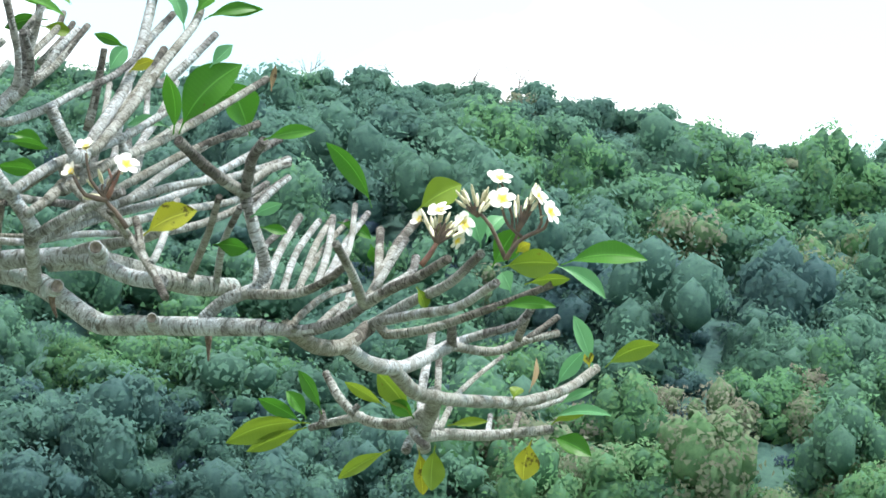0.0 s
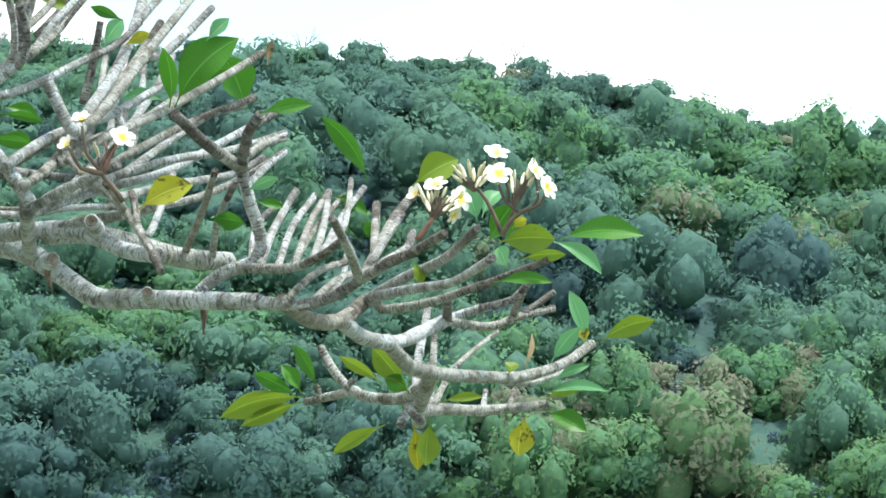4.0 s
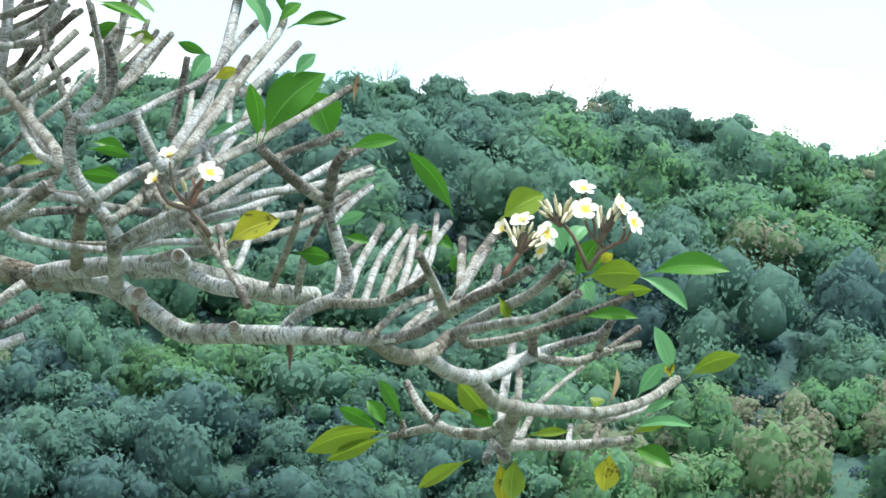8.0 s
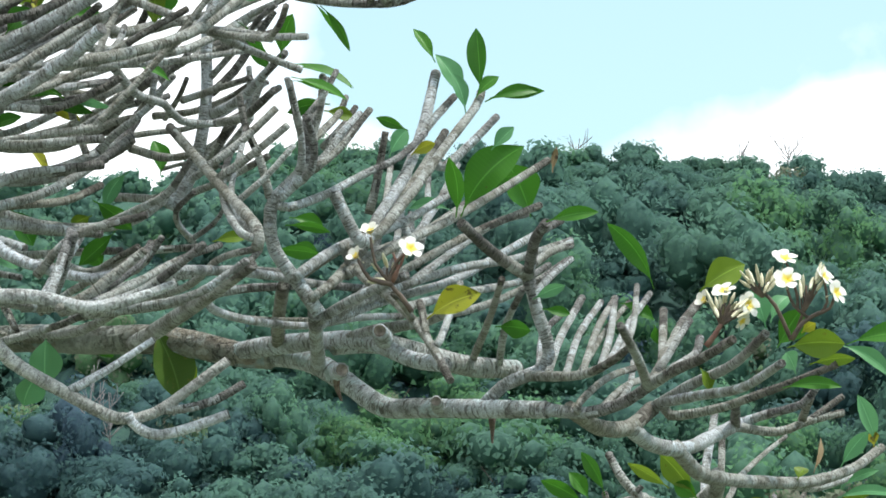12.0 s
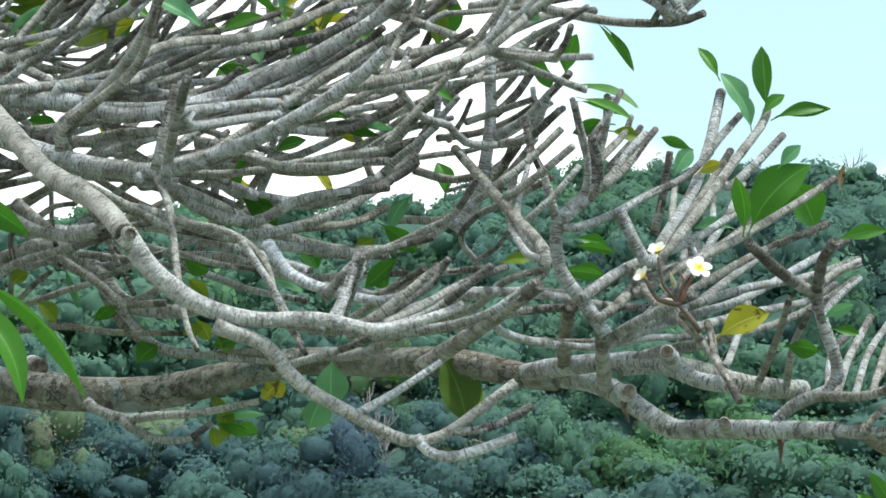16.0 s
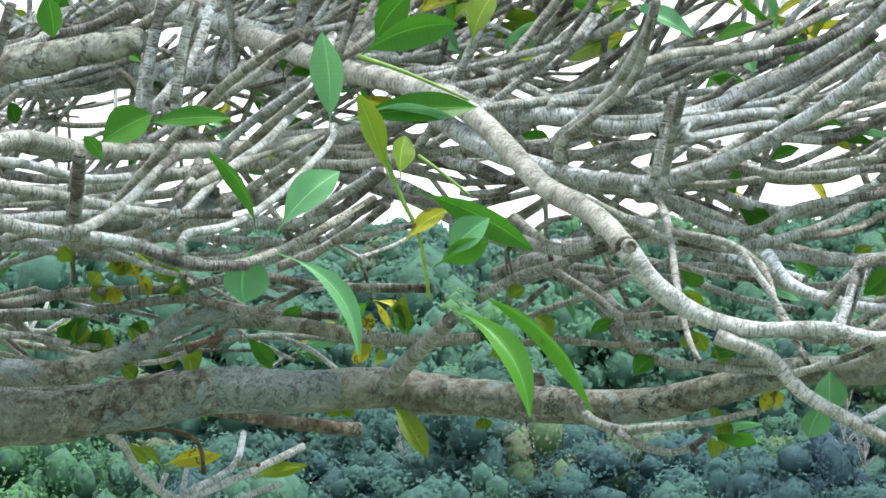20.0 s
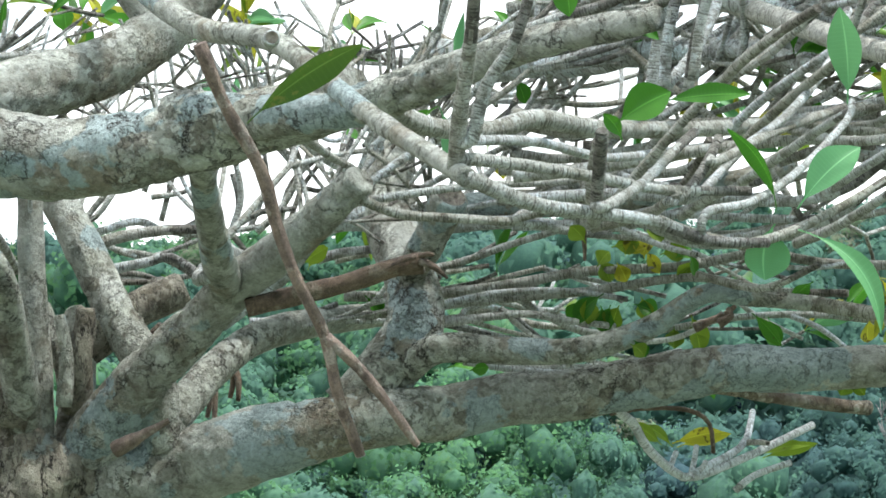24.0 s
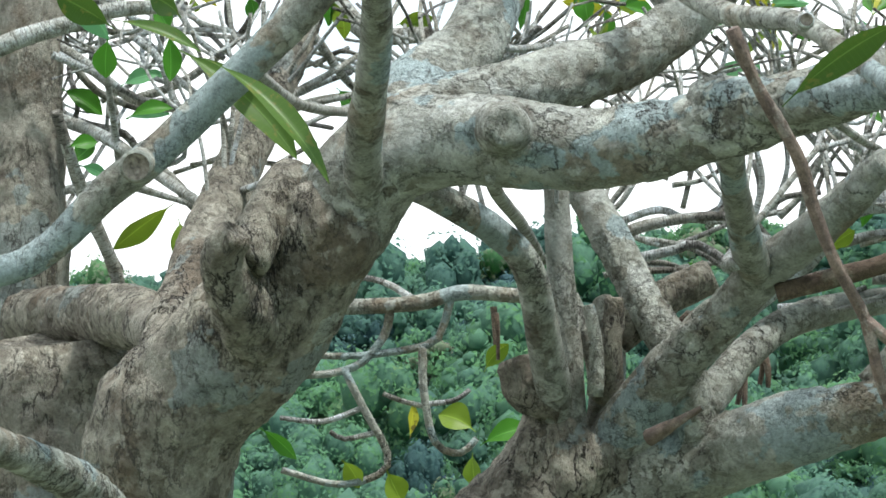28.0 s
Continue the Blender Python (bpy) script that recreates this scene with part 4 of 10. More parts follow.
bough("limb", [(-4.974, 8.097, 1.994), (-4.733, 8.136, 2.090), (-4.507, 8.172, 2.155), (-4.288, 8.151, 2.213), (-4.082, 8.181, 2.260), (-3.952, 8.236, 2.282)], 26.5, 14.6, BARK_OLD, lump=0.14, tip=False)
bough("limb", [(-4.060, 8.201, 2.268), (-3.952, 8.236, 2.282), (-3.842, 8.338, 2.300), (-3.710, 8.392, 2.331), (-3.579, 8.448, 2.339), (-3.448, 8.503, 2.367), (-3.316, 8.558, 2.393), (-3.185, 8.613, 2.414), (-3.017, 8.687, 2.411), (-2.793, 8.785, 2.422), (-2.595, 8.875, 2.402), (-2.390, 8.968, 2.384)], 15.0, 8.6, BARK_OLD, lump=0.1, tip=False)
bough("limb", [(-2.75, 8.80, 2.40), (-2.56, 8.76, 2.39), (-2.35, 8.71, 2.36), (-2.10, 8.64, 2.35), (-1.89, 8.57, 2.38), (-1.71, 8.51, 2.41), (-1.50, 8.44, 2.40), (-1.30, 8.36, 2.39), (-1.13, 8.29, 2.35), (-1.05, 8.25, 2.34)], 9.5, 5.7, BARK_OLD, lump=0.1, tip=False)
bough("limb", [(-1.30, 8.36, 2.385), (-1.13, 8.29, 2.35), (-1.04, 8.26, 2.345), (-0.94, 8.19, 2.32), (-0.86, 8.13, 2.27), (-0.77, 8.07, 2.21), (-0.67, 7.99, 2.20), (-0.53, 7.89, 2.19), (-0.39, 7.79, 2.18)], 5.7, 3.9, knobby=0.1)
bough("limb", [(-4.90, 8.07, 2.15), (-4.86, 7.97, 2.26), (-4.81, 7.82, 2.42), (-4.75, 7.63, 2.60), (-4.76, 7.49, 2.68), (-4.79, 7.34, 2.73), (-4.81, 7.22, 2.76)], 9.8, 6.7, BARK_OLD, lump=0.1, tip=False)
bough("limb", [(-4.87, 8.00, 2.22), (-4.85, 8.01, 2.23), (-4.84, 7.99, 2.39), (-4.84, 7.95, 2.60), (-4.83, 7.91, 2.84)], 8.1, 6.6, BARK_OLD, lump=0.06, tip=False)
bough("limb", [(-4.84, 8.09, 2.18), (-4.81, 8.10, 2.29), (-4.81, 8.08, 2.41), (-4.84, 8.06, 2.49), (-4.87, 8.04, 2.57)], 7.3, 5.8, BARK_OLD, lump=0.06, tip=False)
bough("limb", [(-4.53, 8.12, 2.20), (-4.57, 8.08, 2.40), (-4.66, 8.09, 2.53), (-4.77, 8.10, 2.71), (-4.87, 8.11, 2.87)], 11.5, 9.7, BARK_OLD, lump=0.1, tip=False)
bough("limb", [(-4.77, 8.08, 2.17), (-4.56, 8.00, 2.36), (-4.37, 7.94, 2.49), (-4.22, 7.88, 2.59), (-4.05, 7.83, 2.68), (-3.83, 7.75, 2.81)], 15.9, 8.4, BARK_OLD, lump=0.1, tip=False)
bough("limb", [(-4.25, 7.89, 2.57), (-4.14, 7.60, 2.66), (-4.02, 7.32, 2.74), (-3.88, 7.02, 2.82)], 8.6, 5.8, BARK_OLD, lump=0.06, tip=False)
bough("limb", [(-4.53, 8.11, 2.27), (-4.49, 8.30, 2.43), (-4.44, 8.45, 2.52), (-4.36, 8.62, 2.57), (-4.22, 8.90, 2.62)], 10.1, 6.1, BARK_OLD, lump=0.1, tip=False)
bough("limb", [(-4.076, 8.234, 2.296), (-3.968, 8.285, 2.438), (-3.934, 8.320, 2.540), (-3.988, 8.391, 2.654), (-4.087, 8.493, 2.802), (-4.127, 8.568, 2.933), (-4.156, 8.652, 3.033), (-4.144, 8.747, 3.192), (-4.107, 8.855, 3.334)], 16.5, 10.7, BARK_OLD, lump=0.12, tip=False)
bough("limb", [(-4.25, 8.84, 2.60), (-4.17, 8.83, 2.75), (-4.08, 8.84, 2.87), (-3.91, 8.88, 2.90), (-3.68, 8.94, 2.90), (-3.41, 9.00, 2.94), (-3.17, 9.05, 2.98)], 10.1, 4.5, BARK_OLD, lump=0.1, tip=False)
bough("stub", [(-3.971, 8.346, 2.634), (-3.897, 8.261, 2.694), (-3.834, 8.224, 2.766), (-3.782, 8.185, 2.823)], 8.0, 9.6, BARK_OLD, lump=0.2, tip=False, cut=True)
bough("limb", [(-3.948, 8.277, 2.404), (-3.823, 8.216, 2.449), (-3.657, 8.290, 2.444), (-3.466, 8.265, 2.439), (-3.310, 8.327, 2.493), (-3.150, 8.278, 2.566), (-3.049, 8.323, 2.560), (-2.895, 8.394, 2.545)], 8.0, 4.0, BARK_OLD, knobby=0.1, lump=0.06, tip=False)
bough("branch", [(-2.88, 8.35, 2.54), (-2.73, 8.33, 2.51), (-2.58, 8.31, 2.49), (-2.43, 8.28, 2.49)], 3.8, 2.7)
bough("branch", [(-2.247, 8.612, 2.330), (-2.221, 8.601, 2.309), (-2.150, 8.594, 2.286), (-2.058, 8.568, 2.289), (-1.940, 8.548, 2.295), (-1.794, 8.504, 2.317)], 2.7, 1.5, BARK_PALE)
bough("branch", [(-2.164, 8.589, 2.289), (-2.129, 8.582, 2.262), (-2.080, 8.578, 2.239), (-2.022, 8.575, 2.228), (-1.974, 8.567, 2.237), (-1.924, 8.557, 2.270)], 2.3, 1.5)
bough("branch", [(-1.974, 8.567, 2.237), (-1.952, 8.554, 2.226), (-1.961, 8.532, 2.214)], 1.2, 0.9)
leaf((-1.927, 8.556, 2.267), (-1.822, 8.569, 2.244), 5.0, LEAF, 0.7, 0.1, 1)
leaf((-1.924, 8.557, 2.267), (-1.912, 8.547, 2.209), 5.0, LEAF_OLIVE, 0.9, 0.1, -1)
leaf((-1.927, 8.556, 2.270), (-1.804, 8.609, 2.292), 4.5, LEAF_PALE, 0.6, 0.1, 1)
leaf((-1.919, 8.575, 2.298), (-1.917, 8.592, 2.335), 5.0, LEAF_OLIVE, 0.9, 0.1, 1)
bough("limb", [(-4.11, 8.55, 2.83), (-4.26, 8.46, 2.82), (-4.37, 8.39, 2.67), (-4.50, 8.32, 2.55)], 8.9, 5.9, knobby=0.1)
bough("dead_branch", [(-3.27, 5.86, 2.79), (-3.25, 5.92, 2.69), (-3.21, 6.00, 2.57), (-3.20, 6.05, 2.47), (-3.18, 6.10, 2.37), (-3.15, 6.16, 2.27), (-3.14, 6.20, 2.16), (-3.12, 6.26, 2.05)], 2.7, 2.2, BARK_DRY, knobby=0.2, label="dry brown dead branch")
bough("dead_branch", [(-3.15, 6.16, 2.27), (-3.10, 6.21, 2.21), (-3.05, 6.26, 2.13), (-3.02, 6.30, 2.07)], 2.4, 1.7, BARK_DRY, knobby=0.2, label="dry brown dead branch")
bough("dead_branch", [(-4.192, 7.877, 2.530), (-4.085, 7.920, 2.559), (-3.956, 7.972, 2.594), (-3.853, 8.013, 2.631), (-3.792, 8.039, 2.642)], 4.9, 5.2, BARK_DRY, knobby=0.2, label="dry brown dead branch", cut=True)
bough("dead_branch", [(-3.783, 8.009, 2.644), (-3.746, 8.006, 2.627), (-3.718, 8.022, 2.601)], 2.4, 0.8, BARK_DRY, knobby=0.3, label="dry brown dead branch")
bough("dead_branch", [(-3.796, 8.003, 2.654), (-3.817, 7.972, 2.644), (-3.848, 7.961, 2.625)], 1.6, 0.8, BARK_DRY, knobby=0.3, label="dry brown dead branch")
bough("dead_branch", [(-3.783, 8.008, 2.654), (-3.760, 7.996, 2.659), (-3.746, 8.002, 2.656)], 2.0, 0.8, BARK_DRY, knobby=0.3, label="dry brown dead branch")
bough("dead_branch", [(-4.505, 7.795, 2.183), (-4.432, 7.790, 2.215), (-4.362, 7.805, 2.253)], 4.6, 1.4, BARK_DRY, knobby=0.3, label="dry brown dead branch")
bough("dead_branch", [(-4.72, 8.14, 2.35), (-4.67, 8.13, 2.40), (-4.61, 8.11, 2.47), (-4.55, 8.10, 2.52)], 3.2, 2.0, BARK_DRY, knobby=0.2, label="dry brown dead branch")
bough("stub", [(-4.758, 8.042, 2.306), (-4.722, 7.989, 2.409), (-4.706, 7.985, 2.494), (-4.700, 7.979, 2.554)], 7.5, 5.6, BARK_TRUNK, lump=0.35, tip=False, cut=True)
bough("stub", [(-4.738, 7.940, 2.305), (-4.726, 7.931, 2.418), (-4.737, 7.911, 2.531)], 4.6, 3.0, BARK_OLD, lump=0.2, tip=False)
bough("limb", [(-4.07, 7.16, 3.08), (-4.16, 7.08, 3.25), (-3.91, 6.89, 3.09), (-3.73, 6.75, 3.00), (-3.48, 6.57, 2.93), (-3.27, 6.38, 2.81), (-3.05, 6.17, 2.68), (-2.84, 5.97, 2.57), (-2.72, 5.84, 2.51)], 5.7, 3.6, BARK_OLD, lump=0.06, tip=False)
bough("branch", [(-2.72, 5.84, 2.51), (-2.63, 5.92, 2.47), (-2.55, 6.00, 2.46), (-2.46, 6.08, 2.45), (-2.38, 6.16, 2.42), (-2.29, 6.23, 2.42)], 3.0, 1.9)
bough("branch", [(-2.76, 5.88, 2.53), (-2.75, 5.88, 2.55), (-2.67, 6.00, 2.55), (-2.58, 6.13, 2.54), (-2.50, 6.25, 2.53), (-2.38, 6.39, 2.54)], 2.5, 1.8)
bough("branch", [(-2.76, 5.88, 2.53), (-2.73, 5.83, 2.62), (-2.68, 5.76, 2.74), (-2.64, 5.69, 2.85)], 3.2, 2.3)
bough("branch", [(-2.74, 5.85, 2.58), (-2.72, 5.86, 2.58), (-2.69, 5.85, 2.67), (-2.63, 5.84, 2.75), (-2.59, 5.83, 2.85)], 2.7, 2.0)
bough("branch", [(-2.54, 6.01, 2.47), (-2.52, 5.97, 2.52), (-2.49, 5.91, 2.59)], 2.5, 2.4)
bough("branch", [(-2.54, 6.00, 2.47), (-2.52, 6.01, 2.47), (-2.53, 6.22, 2.54), (-2.54, 6.44, 2.64), (-2.54, 6.53, 2.68)], 2.2, 1.9)
bough("branch", [(-2.48, 6.27, 2.53), (-2.48, 6.27, 2.51), (-2.45, 6.32, 2.57), (-2.43, 6.36, 2.64)], 2.0, 2.0)
bough("branch", [(-2.45, 6.09, 2.45), (-2.40, 6.16, 2.43), (-2.34, 6.23, 2.42), (-2.27, 6.31, 2.45), (-2.19, 6.40, 2.51), (-2.12, 6.47, 2.57)], 2.3, 1.6)
bough("branch", [(-2.39, 6.15, 2.43), (-2.38, 6.15, 2.47), (-2.35, 6.32, 2.51), (-2.32, 6.50, 2.59), (-2.30, 6.74, 2.72), (-2.31, 6.81, 2.77)], 1.8, 1.5)
bough("limb", [(-4.10, 8.83, 3.32), (-3.85, 8.72, 3.25), (-3.57, 8.58, 3.21), (-3.31, 8.43, 3.21), (-3.03, 8.26, 3.16), (-2.77, 8.10, 3.07)], 7.7, 4.0, knobby=0.1)
bough("limb", [(-3.27, 6.66, 2.80), (-3.23, 6.78, 2.77), (-3.16, 6.96, 2.78), (-3.10, 7.08, 2.82), (-3.02, 7.26, 2.82), (-2.88, 7.52, 2.85), (-2.74, 7.75, 2.89), (-2.61, 7.95, 2.95)], 4.6, 3.4, knobby=0.1)
bough("branch", [(-3.55, 6.81, 2.82), (-3.54, 6.82, 2.78), (-3.81, 7.55, 2.84), (-3.96, 7.98, 2.88)], 2.3, 1.9)
bough("branch", [(-2.72, 5.86, 2.58), (-2.82, 6.41, 2.66), (-2.92, 7.03, 2.72), (-3.00, 7.63, 2.82), (-3.05, 8.24, 2.93)], 2.0, 2.1)
bough("limb", [(-3.50, 9.05, 3.51), (-3.34, 9.08, 3.46), (-3.19, 9.10, 3.39), (-3.01, 9.13, 3.34), (-2.83, 9.15, 3.29), (-2.63, 9.17, 3.20)], 9.2, 6.0, knobby=0.1)
bough("branch", [(-4.22, 8.48, 2.81), (-4.11, 8.51, 2.83), (-3.99, 8.54, 2.86), (-3.92, 8.55, 2.89)], 3.4, 2.5)
bough("branch", [(-3.91, 8.88, 2.90), (-3.73, 8.91, 2.95), (-3.55, 8.95, 2.97), (-3.34, 8.99, 2.98)], 3.2, 2.3)
bough("branch", [(-4.09, 8.84, 2.84), (-3.88, 8.81, 2.84), (-3.64, 8.78, 2.81), (-3.47, 8.75, 2.82), (-3.30, 8.71, 2.85), (-3.11, 8.65, 2.92)], 4.0, 2.4)
bough("branch", [(-4.29, 8.64, 2.64), (-4.09, 8.70, 2.64), (-3.86, 8.77, 2.67), (-3.67, 8.81, 2.70), (-3.42, 8.87, 2.71), (-3.22, 8.91, 2.74), (-3.03, 8.95, 2.71), (-2.75, 9.00, 2.70)], 2.9, 2.5)
bough("branch", [(-4.10, 8.73, 2.61), (-3.93, 8.77, 2.63), (-3.66, 8.83, 2.65), (-3.39, 8.87, 2.68), (-3.18, 8.91, 2.64), (-2.99, 8.94, 2.63)], 2.7, 2.2)
bough("branch", [(-3.86, 8.78, 2.64), (-3.79, 8.84, 2.59), (-3.70, 8.92, 2.55), (-3.54, 9.02, 2.56), (-3.36, 9.14, 2.60), (-3.17, 9.25, 2.61), (-2.97, 9.37, 2.59)], 2.1, 1.8)
bough("branch", [(-3.93, 8.82, 2.46), (-3.80, 8.95, 2.46), (-3.66, 9.08, 2.48), (-3.54, 9.19, 2.52)], 2.1, 1.6)
bough("branch", [(-4.01, 8.78, 2.52), (-4.03, 8.84, 2.61), (-3.99, 8.93, 2.63), (-3.96, 9.03, 2.61), (-3.93, 9.14, 2.56)], 1.6, 1.3)
bough("branch", [(-2.81, 8.78, 2.42), (-2.68, 8.51, 2.45), (-2.54, 8.22, 2.47), (-2.38, 7.88, 2.49)], 5.1, 3.5)
bough("branch", [(-3.479, 8.509, 2.379), (-3.471, 8.521, 2.312), (-3.449, 8.583, 2.282), (-3.433, 8.649, 2.221), (-3.391, 8.732, 2.163), (-3.353, 8.786, 2.153), (-3.265, 8.930, 2.211), (-3.224, 9.021, 2.248), (-3.157, 9.158, 2.308)], 2.6, 2.0, BARK_PALE)
bough("branch", [(-3.355, 8.784, 2.159), (-3.321, 8.832, 2.190), (-3.286, 8.901, 2.223), (-3.274, 8.963, 2.262), (-3.285, 9.043, 2.339)], 2.2, 1.7, BARK_PALE)
bough("branch", [(-3.278, 8.952, 2.250), (-3.236, 8.944, 2.250), (-3.202, 8.923, 2.245)], 1.7, 1.4, BARK_PALE)
bough("branch", [(-3.361, 8.782, 2.165), (-3.359, 8.799, 2.201), (-3.360, 8.815, 2.234)], 1.6, 1.4, BARK_PALE)
bough("branch", [(-3.399, 8.719, 2.165), (-3.397, 8.737, 2.192), (-3.390, 8.746, 2.216)], 1.6, 1.4, BARK_PALE)
bough("branch", [(-3.253, 8.819, 2.120), (-3.224, 8.875, 2.159), (-3.149, 8.945, 2.195)], 2.0, 1.7, BARK_PALE)
bough("branch", [(-3.341, 8.787, 2.168), (-3.333, 8.798, 2.183), (-3.333, 8.808, 2.192)], 1.5, 1.4, BARK_PALE)
bough("dead_branch", [(-3.48, 8.51, 2.30), (-3.42, 8.62, 2.32), (-3.35, 8.73, 2.32), (-3.32, 8.80, 2.29), (-3.33, 8.86, 2.22)], 1.4, 1.2, BARK_DRY, knobby=0.2, label="dry brown dead branch")
bough("dead_branch", [(-3.262, 8.636, 2.373), (-3.217, 8.713, 2.366), (-3.153, 8.838, 2.357), (-3.080, 8.965, 2.350), (-2.985, 9.099, 2.345)], 3.4, 3.6, BARK_ROTTEN, lump=0.35, tip=False, label="rotten flaking dead branch")
# whiter bark on this limb and the next stands in for bright skylight
bough("limb", [(-2.99, 7.98, 3.23), (-2.76, 7.80, 3.13), (-2.54, 7.63, 3.03), (-2.32, 7.44, 2.95), (-2.17, 7.30, 2.87), (-2.04, 7.14, 2.76), (-1.93, 7.00, 2.66), (-1.78, 6.83, 2.57), (-1.69, 6.70, 2.49)], 5.4, 4.3, BARK_PALE, knobby=0.1)
bough("limb", [(-1.69, 6.70, 2.49), (-1.64, 6.72, 2.42), (-1.56, 6.74, 2.36), (-1.46, 6.77, 2.33), (-1.33, 6.79, 2.33), (-1.22, 6.81, 2.31), (-1.13, 6.83, 2.33), (-1.06, 6.85, 2.36)], 4.5, 1.7, BARK_PALE, knobby=0.1)
bough("limb", [(-2.31, 7.43, 2.94), (-2.32, 7.43, 2.92), (-2.17, 7.39, 2.81), (-2.02, 7.36, 2.75), (-1.87, 7.32, 2.71), (-1.74, 7.28, 2.70), (-1.59, 7.22, 2.73), (-1.45, 7.16, 2.78), (-1.32, 7.09, 2.84), (-1.24, 7.03, 2.89)], 4.7, 2.7, knobby=0.1)
bough("limb", [(-2.25, 7.38, 2.93), (-2.13, 7.40, 2.88), (-1.99, 7.42, 2.87), (-1.87, 7.43, 2.84), (-1.69, 7.44, 2.87), (-1.53, 7.44, 2.93), (-1.38, 7.42, 3.00), (-1.26, 7.41, 3.07)], 4.1, 2.9, knobby=0.1)
bough("branch", [(-1.97, 7.35, 2.73), (-1.82, 7.32, 2.70), (-1.63, 7.27, 2.73), (-1.47, 7.23, 2.69), (-1.26, 7.17, 2.69)], 2.5, 1.7)
bough("branch", [(-1.93, 7.01, 2.67), (-1.85, 7.14, 2.62), (-1.75, 7.26, 2.60), (-1.63, 7.40, 2.57), (-1.50, 7.53, 2.56), (-1.35, 7.68, 2.56)], 2.8, 2.1)
bough("branch", [(-1.76, 7.29, 2.70), (-1.76, 7.29, 2.68), (-1.68, 7.34, 2.62), (-1.58, 7.38, 2.60), (-1.48, 7.41, 2.65), (-1.31, 7.47, 2.68)], 2.7, 2.0)
bough("limb", [(-3.02, 8.86, 3.02), (-2.81, 8.86, 2.95), (-2.61, 8.85, 2.85), (-2.47, 8.84, 2.79), (-2.35, 8.82, 2.77), (-2.17, 8.80, 2.79), (-2.05, 8.78, 2.77), (-1.87, 8.75, 2.70), (-1.72, 8.73, 2.65)], 5.9, 3.6, knobby=0.1)
bough("limb", [(-2.48, 8.65, 2.68), (-2.35, 8.60, 2.71), (-2.22, 8.55, 2.65), (-2.13, 8.50, 2.56), (-2.00, 8.46, 2.53), (-1.88, 8.40, 2.54)], 5.4, 3.2, knobby=0.1)
bough("branch", [(-2.18, 8.53, 2.60), (-2.19, 8.53, 2.59), (-2.12, 8.51, 2.49), (-1.99, 8.49, 2.43), (-1.80, 8.46, 2.43), (-1.62, 8.43, 2.40), (-1.47, 8.39, 2.44)], 2.4, 1.6)
bough("branch", [(-1.76, 7.29, 2.67), (-1.72, 7.21, 2.60), (-1.67, 7.06, 2.46), (-1.62, 6.93, 2.34), (-1.58, 6.85, 2.28)], 1.9, 1.1)
bough("branch", [(-1.71, 7.19, 2.58), (-1.57, 7.09, 2.54), (-1.48, 7.00, 2.47), (-1.43, 6.90, 2.37), (-1.36, 6.79, 2.27)], 1.6, 1.1)
bough("branch", [(-1.75, 7.30, 2.71), (-1.68, 7.07, 2.76), (-1.59, 6.78, 2.80)], 2.7, 1.9)
bough("branch", [(-1.99, 7.35, 2.74), (-1.98, 7.35, 2.76), (-1.97, 7.26, 2.79), (-1.88, 7.15, 2.82), (-1.77, 6.98, 2.86), (-1.67, 6.79, 2.91), (-1.61, 6.64, 2.95)], 2.5, 2.0)
bough("branch", [(-2.81, 9.15, 3.28), (-2.80, 9.15, 3.31), (-2.53, 8.70, 3.21), (-2.25, 8.16, 3.14), (-1.94, 7.55, 3.07), (-1.76, 7.11, 3.03)], 3.5, 2.2)
bough("branch", [(-1.74, 6.92, 2.87), (-1.68, 7.14, 2.94), (-1.59, 7.46, 3.01), (-1.50, 7.76, 3.12), (-1.43, 7.97, 3.22)], 2.2, 2.0)
bough("branch", [(-2.01, 7.42, 2.87), (-2.01, 7.41, 2.90), (-1.89, 7.50, 2.92), (-1.78, 7.58, 2.98), (-1.64, 7.66, 3.02), (-1.53, 7.73, 3.05), (-1.44, 7.79, 3.10)], 2.6, 2.1)
bough("branch", [(-1.87, 7.43, 2.84), (-1.73, 7.52, 2.89), (-1.61, 7.58, 2.95), (-1.49, 7.64, 3.00), (-1.38, 7.70, 3.09)], 2.6, 1.7)
bough("branch", [(-1.66, 6.99, 2.77), (-1.56, 7.26, 2.83), (-1.48, 7.46, 2.87), (-1.38, 7.71, 2.98)], 2.2, 1.7)
bough("branch", [(-1.64, 7.04, 2.78), (-1.64, 7.04, 2.75), (-1.54, 7.30, 2.81), (-1.45, 7.52, 2.85), (-1.35, 7.73, 2.90)], 2.2, 1.7)
bough("branch", [(-1.80, 7.30, 2.70), (-1.80, 7.30, 2.67), (-1.72, 7.51, 2.72), (-1.65, 7.68, 2.69), (-1.53, 7.92, 2.71), (-1.42, 8.15, 2.79)], 2.7, 2.0)
bough("branch", [(-1.62, 7.41, 2.57), (-1.53, 7.58, 2.61), (-1.44, 7.74, 2.64), (-1.38, 7.86, 2.69)], 2.3, 1.7)
bough("branch", [(-1.31, 6.80, 2.32), (-1.30, 6.91, 2.39), (-1.29, 7.09, 2.48)], 2.3, 1.9)
bough("limb", [(-3.72, 8.13, 3.20), (-3.54, 8.20, 3.25), (-3.38, 8.25, 3.29), (-3.22, 8.30, 3.39)], 5.1, 4.2, knobby=0.1)
bough("limb", [(-3.78, 8.33, 3.17), (-3.56, 8.33, 3.17), (-3.35, 8.32, 3.19), (-3.14, 8.31, 3.17), (-2.93, 8.30, 3.17), (-2.77, 8.28, 3.17)], 5.5, 4.1, knobby=0.1)
